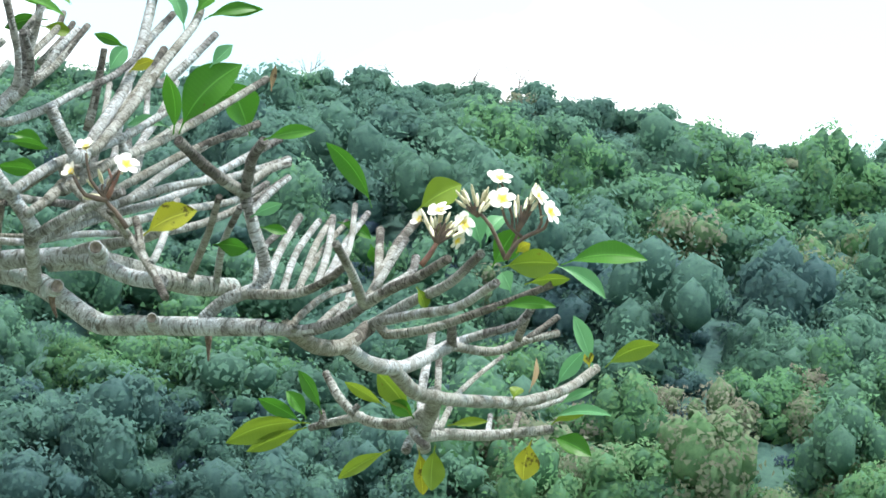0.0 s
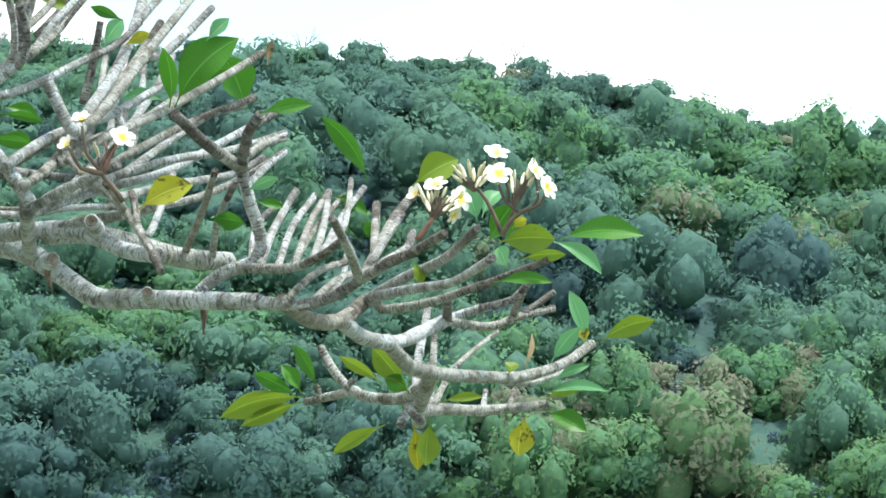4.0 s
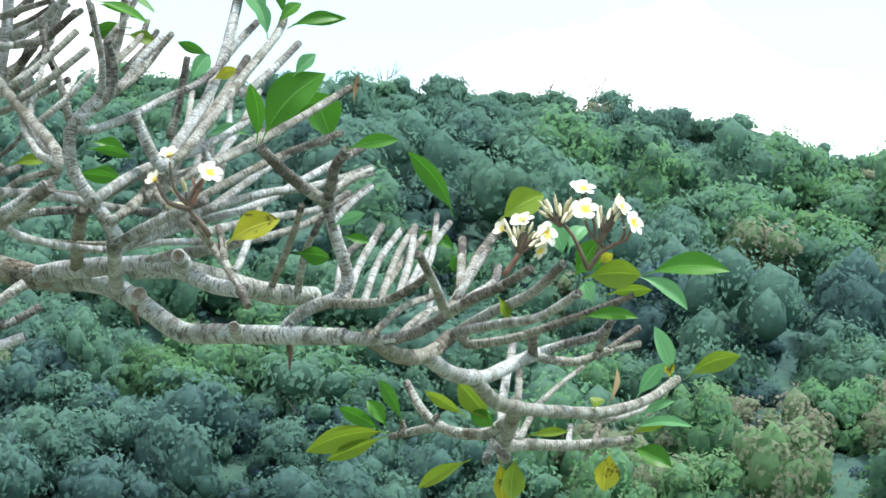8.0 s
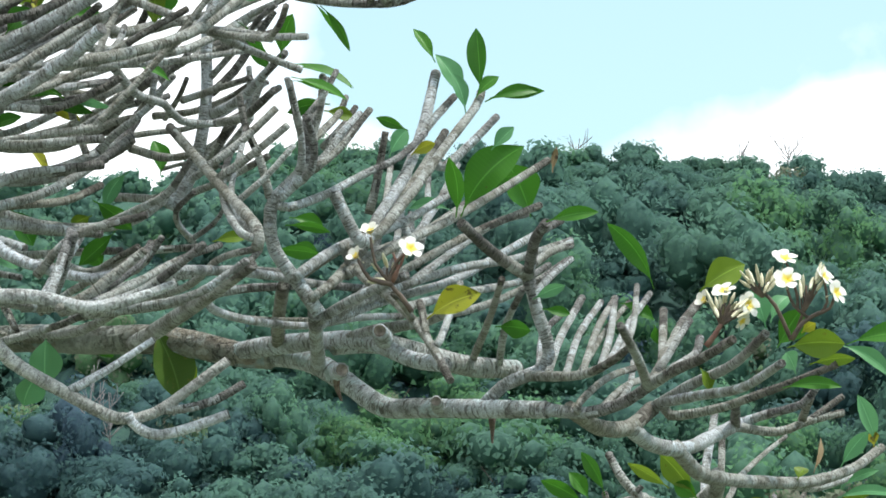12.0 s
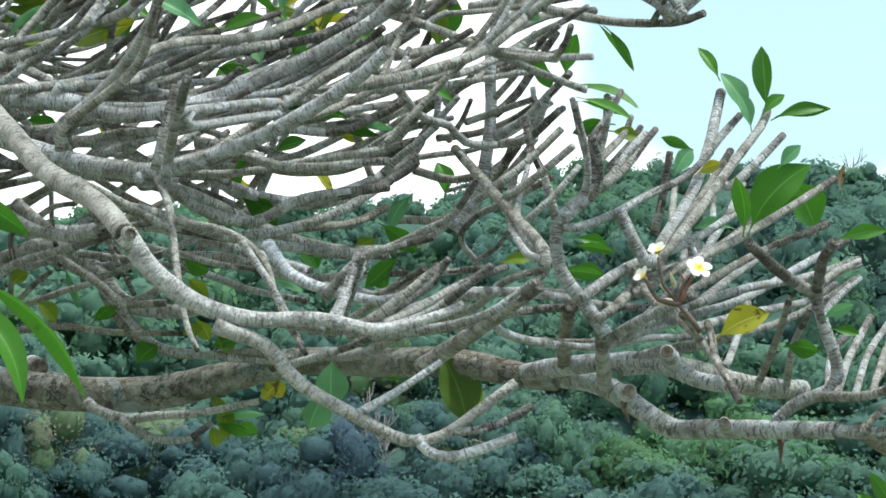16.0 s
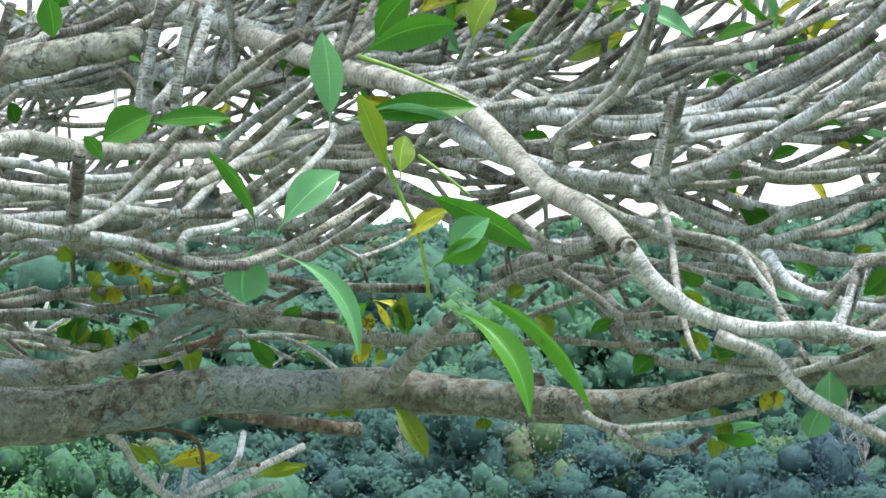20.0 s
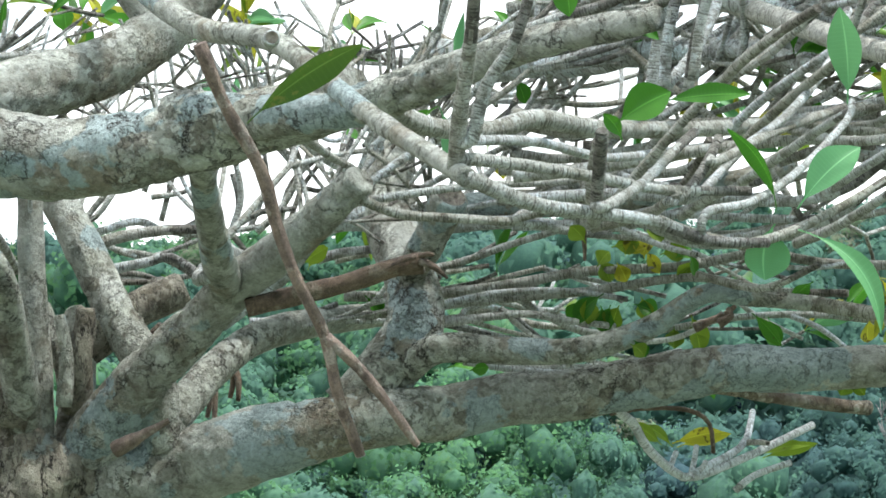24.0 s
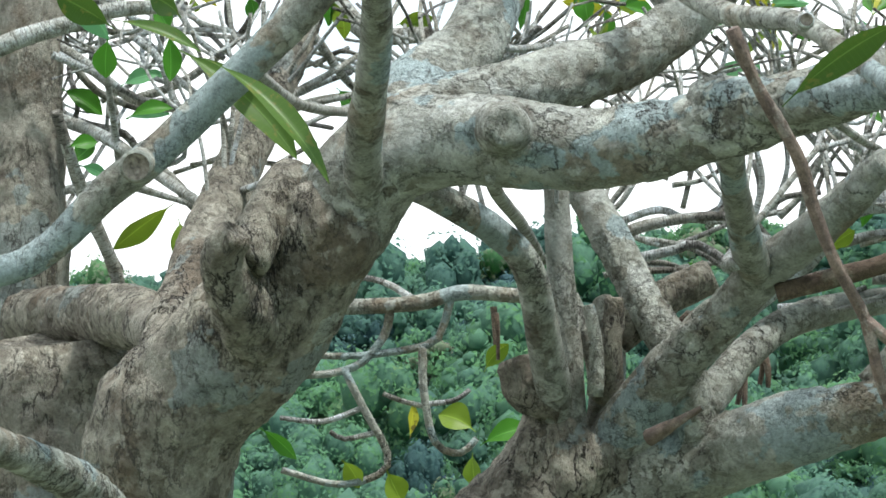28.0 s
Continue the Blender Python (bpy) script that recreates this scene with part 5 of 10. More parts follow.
bough("limb", [(-3.55, 8.02, 2.99), (-3.44, 8.04, 2.96), (-3.28, 8.07, 2.95), (-3.06, 8.10, 2.95), (-2.87, 8.12, 2.95), (-2.66, 8.14, 2.96)], 5.0, 3.5, knobby=0.1)
bough("branch", [(-2.69, 6.38, 2.49), (-2.67, 6.32, 2.56), (-2.64, 6.27, 2.63)], 2.7, 2.3)
bough("branch", [(-2.90, 7.04, 2.63), (-2.78, 7.01, 2.74), (-2.66, 6.98, 2.84), (-2.54, 6.96, 2.90), (-2.42, 6.93, 2.98)], 2.3, 1.8)
bough("branch", [(-2.48, 6.27, 2.51), (-2.50, 6.27, 2.51), (-2.48, 6.39, 2.54), (-2.46, 6.58, 2.65), (-2.43, 6.78, 2.75), (-2.41, 6.99, 2.89), (-2.42, 7.14, 3.02)], 1.9, 1.8)
bough("branch", [(-2.44, 6.34, 2.60), (-2.43, 6.34, 2.59), (-2.44, 6.71, 2.70), (-2.44, 7.17, 2.82)], 1.9, 1.8)
bough("branch", [(-3.40, 7.68, 2.79), (-3.24, 7.70, 2.80), (-3.07, 7.72, 2.82), (-2.90, 7.74, 2.84), (-2.71, 7.76, 2.85), (-2.56, 7.77, 2.83)], 3.3, 2.4)
bough("branch", [(-3.48, 7.87, 2.76), (-3.28, 7.90, 2.77), (-3.11, 7.93, 2.76), (-2.97, 7.95, 2.75), (-2.81, 7.97, 2.74), (-2.68, 7.98, 2.77), (-2.57, 7.98, 2.85)], 3.1, 2.2)
bough("branch", [(-3.26, 8.18, 2.73), (-3.12, 8.19, 2.68), (-2.92, 8.20, 2.69), (-2.81, 8.20, 2.71), (-2.69, 8.18, 2.79), (-2.61, 8.18, 2.82)], 3.2, 2.0)
bough("branch", [(-2.55, 6.39, 2.74), (-2.54, 6.38, 2.84), (-2.51, 6.37, 2.95)], 2.5, 2.2)
bough("branch", [(-2.50, 6.41, 2.76), (-2.48, 6.40, 2.87), (-2.45, 6.39, 2.95)], 2.3, 2.0)
bough("branch", [(-3.64, 8.24, 2.75), (-3.45, 8.32, 2.76), (-3.25, 8.39, 2.78), (-3.06, 8.46, 2.77), (-2.86, 8.53, 2.77)], 2.5, 2.1)
bough("limb", [(-3.77, 8.52, 3.35), (-3.48, 8.57, 3.40), (-3.16, 8.63, 3.35), (-2.96, 8.66, 3.32), (-2.79, 8.69, 3.25)], 5.3, 3.5, knobby=0.1)
bough("branch", [(-3.14, 8.56, 3.29), (-2.94, 8.62, 3.36), (-2.83, 8.64, 3.43)], 3.1, 2.4)
bough("limb", [(-1.30, 8.36, 2.39), (-1.15, 8.30, 2.355), (-1.05, 8.21, 2.36), (-0.92, 8.09, 2.36), (-0.80, 7.98, 2.35), (-0.69, 7.88, 2.30), (-0.61, 7.80, 2.28)], 5.2, 3.4, knobby=0.1)
bough("limb", [(-0.93, 8.19, 2.31), (-0.90, 7.87, 2.34), (-0.86, 7.47, 2.36)], 3.5, 3.0, knobby=0.1)
bough("limb", [(-1.03, 8.25, 2.35), (-1.00, 8.00, 2.40), (-0.96, 7.75, 2.45)], 3.4, 2.8, knobby=0.1)
bough("limb", [(-1.524, 6.745, 2.318), (-1.486, 6.758, 2.302), (-1.43, 6.78, 2.28), (-1.37, 6.80, 2.21), (-1.27, 6.82, 2.15), (-1.17, 6.84, 2.10), (-1.10, 6.85, 2.11), (-1.04, 6.85, 2.15), (-0.96, 6.86, 2.21)], 3.2, 1.9, BARK_PALE, knobby=0.1)
bough("branch", [(-1.150, 6.838, 2.108), (-1.127, 6.845, 2.080), (-1.089, 6.853, 2.068), (-1.028, 6.860, 2.083), (-0.959, 6.867, 2.108)], 2.2, 1.9, BARK_PALE)
bough("limb", [(-1.26, 6.82, 2.15), (-1.19, 6.83, 2.19), (-1.10, 6.84, 2.25)], 1.9, 1.3, BARK_PALE, knobby=0.1)
bough("branch", [(-1.086, 6.847, 2.116), (-1.044, 6.853, 2.118), (-0.985, 6.860, 2.134), (-0.929, 6.865, 2.166)], 1.8, 1.6)
bough("branch", [(-1.69, 8.44, 2.42), (-1.49, 8.15, 2.39), (-1.31, 7.84, 2.42), (-1.14, 7.55, 2.43), (-1.04, 7.32, 2.46), (-0.94, 7.14, 2.46)], 2.3, 1.4)
bough("limb", [(-1.42, 6.77, 2.33), (-1.32, 6.89, 2.32), (-1.25, 6.98, 2.35), (-1.17, 7.07, 2.42), (-1.15, 7.11, 2.47)], 2.8, 1.5, knobby=0.1)
bough("branch", [(-1.23, 6.81, 2.30), (-1.13, 7.01, 2.33), (-1.05, 7.16, 2.37), (-0.98, 7.30, 2.45), (-0.96, 7.34, 2.48)], 1.9, 1.4)
bough("branch", [(-1.27, 6.80, 2.32), (-1.27, 6.80, 2.30), (-1.19, 6.99, 2.36), (-1.11, 7.18, 2.44), (-1.04, 7.33, 2.49)], 1.9, 1.4)
bough("branch", [(-1.30, 6.80, 2.32), (-1.29, 6.83, 2.37), (-1.27, 6.89, 2.47)], 2.1, 1.7)
bough("limb", [(-1.79, 7.34, 2.68), (-1.71, 7.45, 2.66), (-1.62, 7.58, 2.62), (-1.52, 7.71, 2.59), (-1.42, 7.83, 2.59), (-1.32, 7.93, 2.62), (-1.24, 8.03, 2.70), (-1.19, 8.09, 2.76)], 3.1, 2.1, knobby=0.1)
bough("limb", [(-1.70, 7.54, 2.71), (-1.61, 7.68, 2.69), (-1.53, 7.79, 2.70), (-1.42, 7.91, 2.76), (-1.34, 8.02, 2.84), (-1.33, 8.05, 2.88)], 2.8, 2.0, knobby=0.1)
bough("branch", [(-1.62, 7.41, 2.57), (-1.52, 7.49, 2.60), (-1.43, 7.55, 2.64), (-1.33, 7.63, 2.72), (-1.28, 7.66, 2.77)], 2.4, 1.8)
bough("branch", [(-1.77, 7.29, 2.69), (-1.67, 7.32, 2.73), (-1.58, 7.34, 2.79), (-1.47, 7.36, 2.87), (-1.36, 7.39, 2.95), (-1.24, 7.41, 3.02), (-1.17, 7.42, 3.08)], 2.8, 1.8)
bough("branch", [(-1.74, 7.30, 2.71), (-1.63, 7.34, 2.73), (-1.53, 7.37, 2.79), (-1.41, 7.41, 2.79), (-1.30, 7.44, 2.84), (-1.27, 7.44, 2.86)], 2.4, 1.6)
bough("limb", [(-1.96, 8.53, 2.95), (-1.84, 8.49, 2.92), (-1.74, 8.45, 2.87), (-1.59, 8.40, 2.86), (-1.47, 8.34, 2.89), (-1.38, 8.27, 2.96), (-1.32, 8.23, 2.99)], 3.4, 2.2, knobby=0.1)
bough("limb", [(-2.13, 8.47, 3.06), (-1.94, 8.42, 3.05), (-1.78, 8.37, 3.06), (-1.63, 8.30, 3.11), (-1.51, 8.23, 3.18), (-1.42, 8.17, 3.24)], 3.1, 2.6, knobby=0.1)
bough("branch", [(-1.70, 7.44, 2.86), (-1.58, 7.63, 2.95), (-1.48, 7.76, 2.98), (-1.37, 7.89, 3.06), (-1.29, 8.00, 3.16)], 2.5, 1.7)
bough("branch", [(-2.13, 8.46, 3.14), (-1.96, 8.43, 3.16), (-1.85, 8.42, 3.15), (-1.70, 8.40, 3.16), (-1.59, 8.35, 3.25)], 2.8, 2.2)
bough("branch", [(-1.37, 7.89, 3.06), (-1.35, 7.90, 3.04), (-1.27, 8.07, 3.09), (-1.19, 8.25, 3.14), (-1.09, 8.47, 3.23), (-1.00, 8.64, 3.27)], 2.4, 2.1)
bough("branch", [(-1.51, 7.35, 2.85), (-1.39, 7.54, 2.88), (-1.29, 7.69, 2.94), (-1.19, 7.84, 2.99), (-1.10, 7.96, 3.06), (-1.04, 8.05, 3.11)], 2.2, 1.7)
bough("limb", [(-1.27, 8.40, 3.24), (-1.15, 8.34, 3.24), (-1.04, 8.28, 3.20), (-0.90, 8.21, 3.16), (-0.76, 8.13, 3.14), (-0.69, 8.08, 3.15)], 2.7, 1.8, knobby=0.1)
bough("branch", [(-0.81, 8.15, 3.15), (-0.77, 8.06, 3.19)], 1.6, 1.2)
bough("limb", [(-1.25, 8.02, 2.69), (-1.24, 8.02, 2.66), (-1.19, 8.03, 2.78), (-1.17, 8.03, 2.92), (-1.17, 8.02, 3.02), (-1.16, 8.02, 3.11), (-1.12, 8.02, 3.20)], 3.3, 2.3, knobby=0.1)
bough("branch", [(-1.16, 8.03, 2.92), (-1.11, 8.04, 2.97), (-1.06, 8.05, 3.05), (-1.02, 8.05, 3.11)], 2.2, 1.6)
bough("branch", [(-1.32, 7.64, 2.92), (-1.28, 7.72, 2.87), (-1.23, 7.80, 2.86), (-1.20, 7.85, 2.83), (-1.12, 7.94, 2.84), (-1.06, 8.02, 2.89), (-1.01, 8.08, 2.94)], 2.1, 1.5)
bough("limb", [(-0.94, 7.14, 2.46), (-0.94, 7.14, 2.50), (-1.02, 7.27, 2.59), (-1.09, 7.37, 2.67), (-1.17, 7.48, 2.76)], 2.6, 2.0, knobby=0.1)
bough("limb", [(-0.85, 7.47, 2.36), (-0.89, 7.46, 2.42), (-0.94, 7.44, 2.49), (-0.95, 7.43, 2.55), (-0.94, 7.43, 2.60), (-0.89, 7.43, 2.65), (-0.87, 7.42, 2.70), (-0.87, 7.41, 2.77)], 3.2, 2.3, knobby=0.1)
bough("branch", [(-0.95, 7.43, 2.60), (-0.97, 7.41, 2.68), (-1.00, 7.40, 2.75), (-1.01, 7.39, 2.81)], 2.0, 1.4)
bough("branch", [(-0.94, 7.14, 2.48), (-0.97, 7.13, 2.49), (-1.02, 7.26, 2.56), (-1.04, 7.36, 2.63), (-1.04, 7.50, 2.72)], 1.8, 1.4)
bough("branch", [(-0.91, 7.43, 2.63), (-0.84, 7.47, 2.69), (-0.81, 7.49, 2.74), (-0.77, 7.52, 2.79)], 2.2, 1.6)
bough("branch", [(-0.87, 7.42, 2.69), (-0.90, 7.50, 2.77), (-0.93, 7.59, 2.87)], 2.0, 1.6)
bough("branch", [(-0.87, 7.42, 2.72), (-0.86, 7.57, 2.82), (-0.87, 7.70, 2.90)], 1.9, 1.7)
bough("branch", [(-0.87, 7.42, 2.71), (-0.82, 7.54, 2.79), (-0.81, 7.61, 2.84)], 1.9, 1.3)
bough("branch", [(-0.94, 7.43, 2.59), (-0.91, 7.43, 2.58), (-0.84, 7.52, 2.62), (-0.77, 7.59, 2.67), (-0.70, 7.68, 2.72), (-0.65, 7.74, 2.78)], 2.0, 1.5)
bough("limb", [(-0.83, 7.53, 2.63), (-0.77, 7.55, 2.52), (-0.74, 7.61, 2.58), (-0.69, 7.72, 2.69), (-0.66, 7.82, 2.81), (-0.64, 7.91, 2.94)], 2.7, 2.3, knobby=0.1)
bough("branch", [(-0.66, 7.80, 2.79), (-0.64, 7.86, 2.83), (-0.60, 7.93, 2.89)], 2.1, 1.7)
bough("limb", [(-0.75, 7.58, 2.55), (-0.74, 7.58, 2.54), (-0.67, 7.69, 2.65), (-0.61, 7.80, 2.76), (-0.55, 7.89, 2.86), (-0.54, 7.93, 2.90)], 2.4, 1.9, knobby=0.1)
bough("branch", [(-0.63, 7.77, 2.72), (-0.61, 7.77, 2.71), (-0.56, 7.80, 2.76), (-0.50, 7.84, 2.83)], 2.3, 1.7)
bough("branch", [(-0.90, 7.45, 2.43), (-0.88, 7.45, 2.45), (-0.82, 7.56, 2.51), (-0.75, 7.65, 2.55), (-0.69, 7.74, 2.59), (-0.61, 7.86, 2.66)], 2.4, 1.7)
bough("branch", [(-0.83, 8.34, 2.68), (-0.81, 8.33, 2.76), (-0.79, 8.32, 2.87)], 2.3, 1.6)
bough("branch", [(-0.70, 7.73, 2.59), (-0.68, 7.74, 2.54), (-0.70, 7.95, 2.63)], 1.9, 1.3)
bough("limb", [(-0.86, 7.53, 2.35), (-0.80, 7.48, 2.38), (-0.72, 7.42, 2.41), (-0.66, 7.38, 2.43)], 2.5, 1.9, knobby=0.1)
bough("limb", [(-0.88, 8.06, 2.35), (-0.79, 8.14, 2.36), (-0.69, 8.23, 2.34), (-0.59, 8.32, 2.32), (-0.49, 8.41, 2.32)], 5.3, 4.7, knobby=0.1)
bough("branch", [(-0.81, 7.57, 2.52), (-0.80, 7.58, 2.49), (-0.75, 7.49, 2.43), (-0.70, 7.41, 2.39), (-0.64, 7.32, 2.33), (-0.59, 7.22, 2.26), (-0.55, 7.11, 2.19)], 2.3, 1.7)
bough("branch", [(-0.64, 7.32, 2.33), (-0.66, 7.23, 2.36), (-0.67, 7.18, 2.37)], 1.6, 1.2)
bough("limb", [(-0.54, 7.90, 2.19), (-0.49, 7.88, 2.24), (-0.40, 7.86, 2.28), (-0.39, 7.84, 2.33), (-0.41, 7.82, 2.39), (-0.43, 7.79, 2.47)], 3.0, 2.8, knobby=0.1)
bough("branch", [(-0.43, 7.79, 2.47), (-0.50, 7.68, 2.51), (-0.56, 7.57, 2.56)], 2.9, 2.3)
bough("branch", [(-0.43, 7.79, 2.47), (-0.41, 7.66, 2.53), (-0.38, 7.58, 2.56)], 2.7, 2.3)
bough("branch", [(-0.42, 7.76, 2.49), (-0.38, 7.83, 2.53), (-0.34, 7.89, 2.55)], 2.1, 1.7)
bough("branch", [(-0.42, 7.81, 2.43), (-0.38, 7.85, 2.48), (-0.34, 7.89, 2.52)], 1.9, 1.5)
bough("limb", [(-0.39, 7.79, 2.18), (-0.30, 7.75, 2.17), (-0.22, 7.71, 2.19), (-0.17, 7.67, 2.22)], 3.0, 2.4, knobby=0.1)
bough("branch", [(-0.17, 7.67, 2.22), (-0.19, 7.53, 2.27), (-0.22, 7.36, 2.32)], 2.3, 1.8)
bough("branch", [(-0.17, 7.67, 2.22), (-0.11, 7.61, 2.25), (-0.05, 7.54, 2.27), (0.01, 7.47, 2.30)], 2.7, 2.0)
bough("branch", [(-0.44, 7.87, 2.26), (-0.32, 7.74, 2.25), (-0.25, 7.65, 2.27), (-0.20, 7.57, 2.30)], 2.5, 1.6)
bough("limb", [(-0.34, 7.77, 2.18), (-0.28, 7.93, 2.15), (-0.22, 8.06, 2.16), (-0.17, 8.18, 2.21)], 3.7, 3.6, knobby=0.1)
bough("branch", [(-0.17, 8.18, 2.21), (-0.08, 8.01, 2.25), (0.01, 7.85, 2.28), (0.08, 7.67, 2.33)], 2.8, 2.0)
bough("branch", [(-0.15, 8.14, 2.22), (-0.06, 7.93, 2.22), (0.03, 7.72, 2.22), (0.11, 7.47, 2.25)], 2.6, 1.8)
bough("branch", [(-0.14, 8.12, 2.22), (-0.13, 8.12, 2.19), (-0.03, 8.08, 2.20), (0.07, 8.04, 2.23), (0.16, 8.01, 2.26), (0.24, 7.97, 2.29)], 2.4, 1.7)
bough("limb", [(-0.22, 8.06, 2.16), (-0.17, 8.20, 2.13), (-0.10, 8.36, 2.13), (-0.03, 8.52, 2.17), (0.03, 8.68, 2.21)], 3.9, 3.2, knobby=0.1)
bough("branch", [(0.03, 8.68, 2.21), (0.10, 8.65, 2.23), (0.18, 8.60, 2.25), (0.22, 8.57, 2.30)], 2.4, 1.8)
bough("branch", [(0.02, 8.65, 2.20), (0.12, 8.70, 2.19), (0.20, 8.74, 2.22), (0.28, 8.77, 2.24)], 2.4, 1.9)
bough("branch", [(0.02, 8.65, 2.20), (0.02, 8.48, 2.24)], 2.6, 2.2)
bough("branch", [(0.18, 8.73, 2.22), (0.20, 8.67, 2.27)], 2.2, 1.9)
bough("branch", [(0.20, 8.74, 2.22), (0.28, 8.77, 2.28)], 2.0, 1.5)
bough("limb", [(-0.12, 8.32, 2.13), (-0.07, 8.45, 2.08), (-0.01, 8.56, 2.07), (0.09, 8.72, 2.07), (0.20, 8.89, 2.08), (0.31, 9.04, 2.12), (0.39, 9.18, 2.18)], 3.9, 2.4, knobby=0.1)
bough("branch", [(0.13, 8.77, 2.07), (0.22, 8.99, 2.07), (0.34, 9.28, 2.12)], 2.2, 1.6)
bough("branch", [(-0.023, 8.611, 2.082), (-0.026, 8.694, 2.054), (-0.040, 8.797, 2.023), (-0.051, 8.860, 1.993), (-0.047, 8.903, 1.964)], 4.2, 3.6)
bough("branch", [(-0.03, 8.74, 2.06), (-0.09, 8.78, 2.02), (-0.19, 8.82, 2.03), (-0.25, 8.85, 2.08), (-0.29, 8.88, 2.15)], 3.4, 2.0)
bough("branch", [(-0.20, 8.82, 2.04), (-0.27, 8.91, 2.03), (-0.33, 8.99, 2.02)], 2.5, 1.9)
bough("branch", [(-0.06, 8.87, 1.99), (0.01, 8.92, 2.00), (0.11, 8.98, 2.00), (0.27, 9.09, 2.02)], 3.3, 2.4)
bough("branch", [(0.02, 8.60, 2.07), (0.09, 8.92, 2.15), (0.15, 9.18, 2.21)], 1.5, 1.1)
bough("branch", [(0.11, 8.98, 2.00), (0.12, 9.19, 2.06)], 1.6, 1.3)
bough("branch", [(-0.065, 8.800, 1.996), (-0.084, 8.782, 1.975), (-0.091, 8.764, 1.953)], 2.6, 2.4)
bough("branch", [(-0.078, 8.779, 2.008), (-0.064, 8.741, 1.983), (-0.042, 8.702, 1.961)], 2.2, 2.0)
bough("branch", [(-0.043, 8.899, 2.011), (-0.055, 8.994, 2.072), (-0.049, 9.087, 2.148), (-0.035, 9.180, 2.226), (-0.029, 9.276, 2.277)], 2.6, 2.0)
bough("branch", [(-0.023, 8.899, 2.011), (-0.018, 8.993, 2.072), (-0.013, 9.037, 2.146), (-0.011, 9.080, 2.220)], 2.1, 1.7)
bough("branch", [(-0.010, 8.899, 2.012), (0.010, 8.995, 2.058), (0.030, 9.091, 2.103)], 1.9, 1.4)
bough("branch", [(0.175, 8.999, 2.006), (0.183, 9.047, 2.034), (0.193, 9.094, 2.062)], 1.6, 1.2)
bough("branch", [(-0.304, 8.948, 2.024), (-0.298, 8.947, 2.043), (-0.303, 8.945, 2.059)], 1.9, 1.6)
bough("branch", [(-0.225, 8.825, 2.049), (-0.214, 8.824, 2.060), (-0.209, 8.824, 2.067)], 1.7, 1.5)
bough("branch", [(-0.41, 7.84, 2.26), (-0.41, 8.06, 2.37), (-0.37, 8.25, 2.44)], 1.8, 1.5)
bough("branch", [(-0.39, 7.82, 2.26), (-0.37, 8.03, 2.36), (-0.33, 8.25, 2.47)], 1.9, 1.8)
bough("branch", [(-0.35, 7.77, 2.25), (-0.33, 8.07, 2.37), (-0.29, 8.35, 2.47)], 1.7, 1.6)
bough("branch", [(-0.31, 7.73, 2.26), (-0.29, 8.13, 2.39), (-0.26, 8.45, 2.49)], 1.7, 1.6)
bough("branch", [(-0.27, 7.68, 2.26), (-0.26, 8.06, 2.37), (-0.26, 8.45, 2.49)], 1.9, 1.6)
bough("branch", [(-0.32, 7.74, 2.25), (-0.28, 8.18, 2.38), (-0.23, 8.55, 2.49)], 1.5, 1.4)
bough("branch", [(-0.25, 7.65, 2.27), (-0.22, 8.14, 2.40), (-0.18, 8.55, 2.51)], 1.7, 1.6)
bough("branch", [(-0.23, 7.63, 2.28), (-0.21, 8.04, 2.38), (-0.21, 8.55, 2.53)], 1.5, 1.4)
bough("branch", [(-0.16, 7.66, 2.23), (-0.13, 7.77, 2.30), (-0.10, 7.87, 2.37), (-0.06, 7.96, 2.43)], 2.3, 2.1)
bough("branch", [(-0.15, 7.68, 2.25), (-0.11, 7.73, 2.32), (-0.08, 7.76, 2.37)], 1.9, 1.5)
bough("branch", [(-0.14, 7.72, 2.27), (-0.14, 7.85, 2.35), (-0.14, 7.96, 2.41)], 2.1, 1.9)
bough("branch", [(-0.12, 7.61, 2.25), (-0.07, 7.80, 2.30), (-0.06, 7.87, 2.34)], 2.1, 1.9)
bough("branch", [(-0.32, 7.76, 2.17), (-0.32, 7.75, 2.19), (-0.27, 8.07, 2.27), (-0.21, 8.37, 2.32)], 1.7, 1.6)
bough("branch", [(-0.27, 7.73, 2.18), (-0.23, 8.07, 2.25), (-0.17, 8.47, 2.31)], 1.7, 1.6)
bough("branch", [(-0.24, 7.71, 2.18), (-0.22, 8.14, 2.26), (-0.22, 8.57, 2.35)], 1.5, 1.4)
bough("branch", [(-0.88, 7.67, 2.35), (-0.80, 7.76, 2.41), (-0.68, 7.86, 2.47), (-0.58, 7.95, 2.51), (-0.47, 8.05, 2.54), (-0.35, 8.14, 2.59)], 2.3, 1.7)
bough("branch", [(-0.85, 7.70, 2.37), (-0.74, 7.86, 2.43), (-0.61, 8.03, 2.49), (-0.50, 8.17, 2.57), (-0.38, 8.33, 2.66)], 2.1, 1.8)
bough("branch", [(-0.84, 7.71, 2.38), (-0.75, 7.81, 2.46), (-0.64, 7.92, 2.54), (-0.55, 8.01, 2.60), (-0.42, 8.13, 2.67)], 2.1, 1.7)
bough("branch", [(-0.78, 7.55, 2.47), (-0.80, 7.55, 2.45), (-0.72, 7.67, 2.52), (-0.62, 7.82, 2.59), (-0.52, 7.96, 2.67), (-0.40, 8.11, 2.77)], 2.3, 1.7)
bough("branch", [(-0.87, 7.46, 2.39), (-0.84, 7.46, 2.41), (-0.77, 7.72, 2.51), (-0.67, 8.01, 2.60), (-0.57, 8.31, 2.72)], 2.1, 1.8)
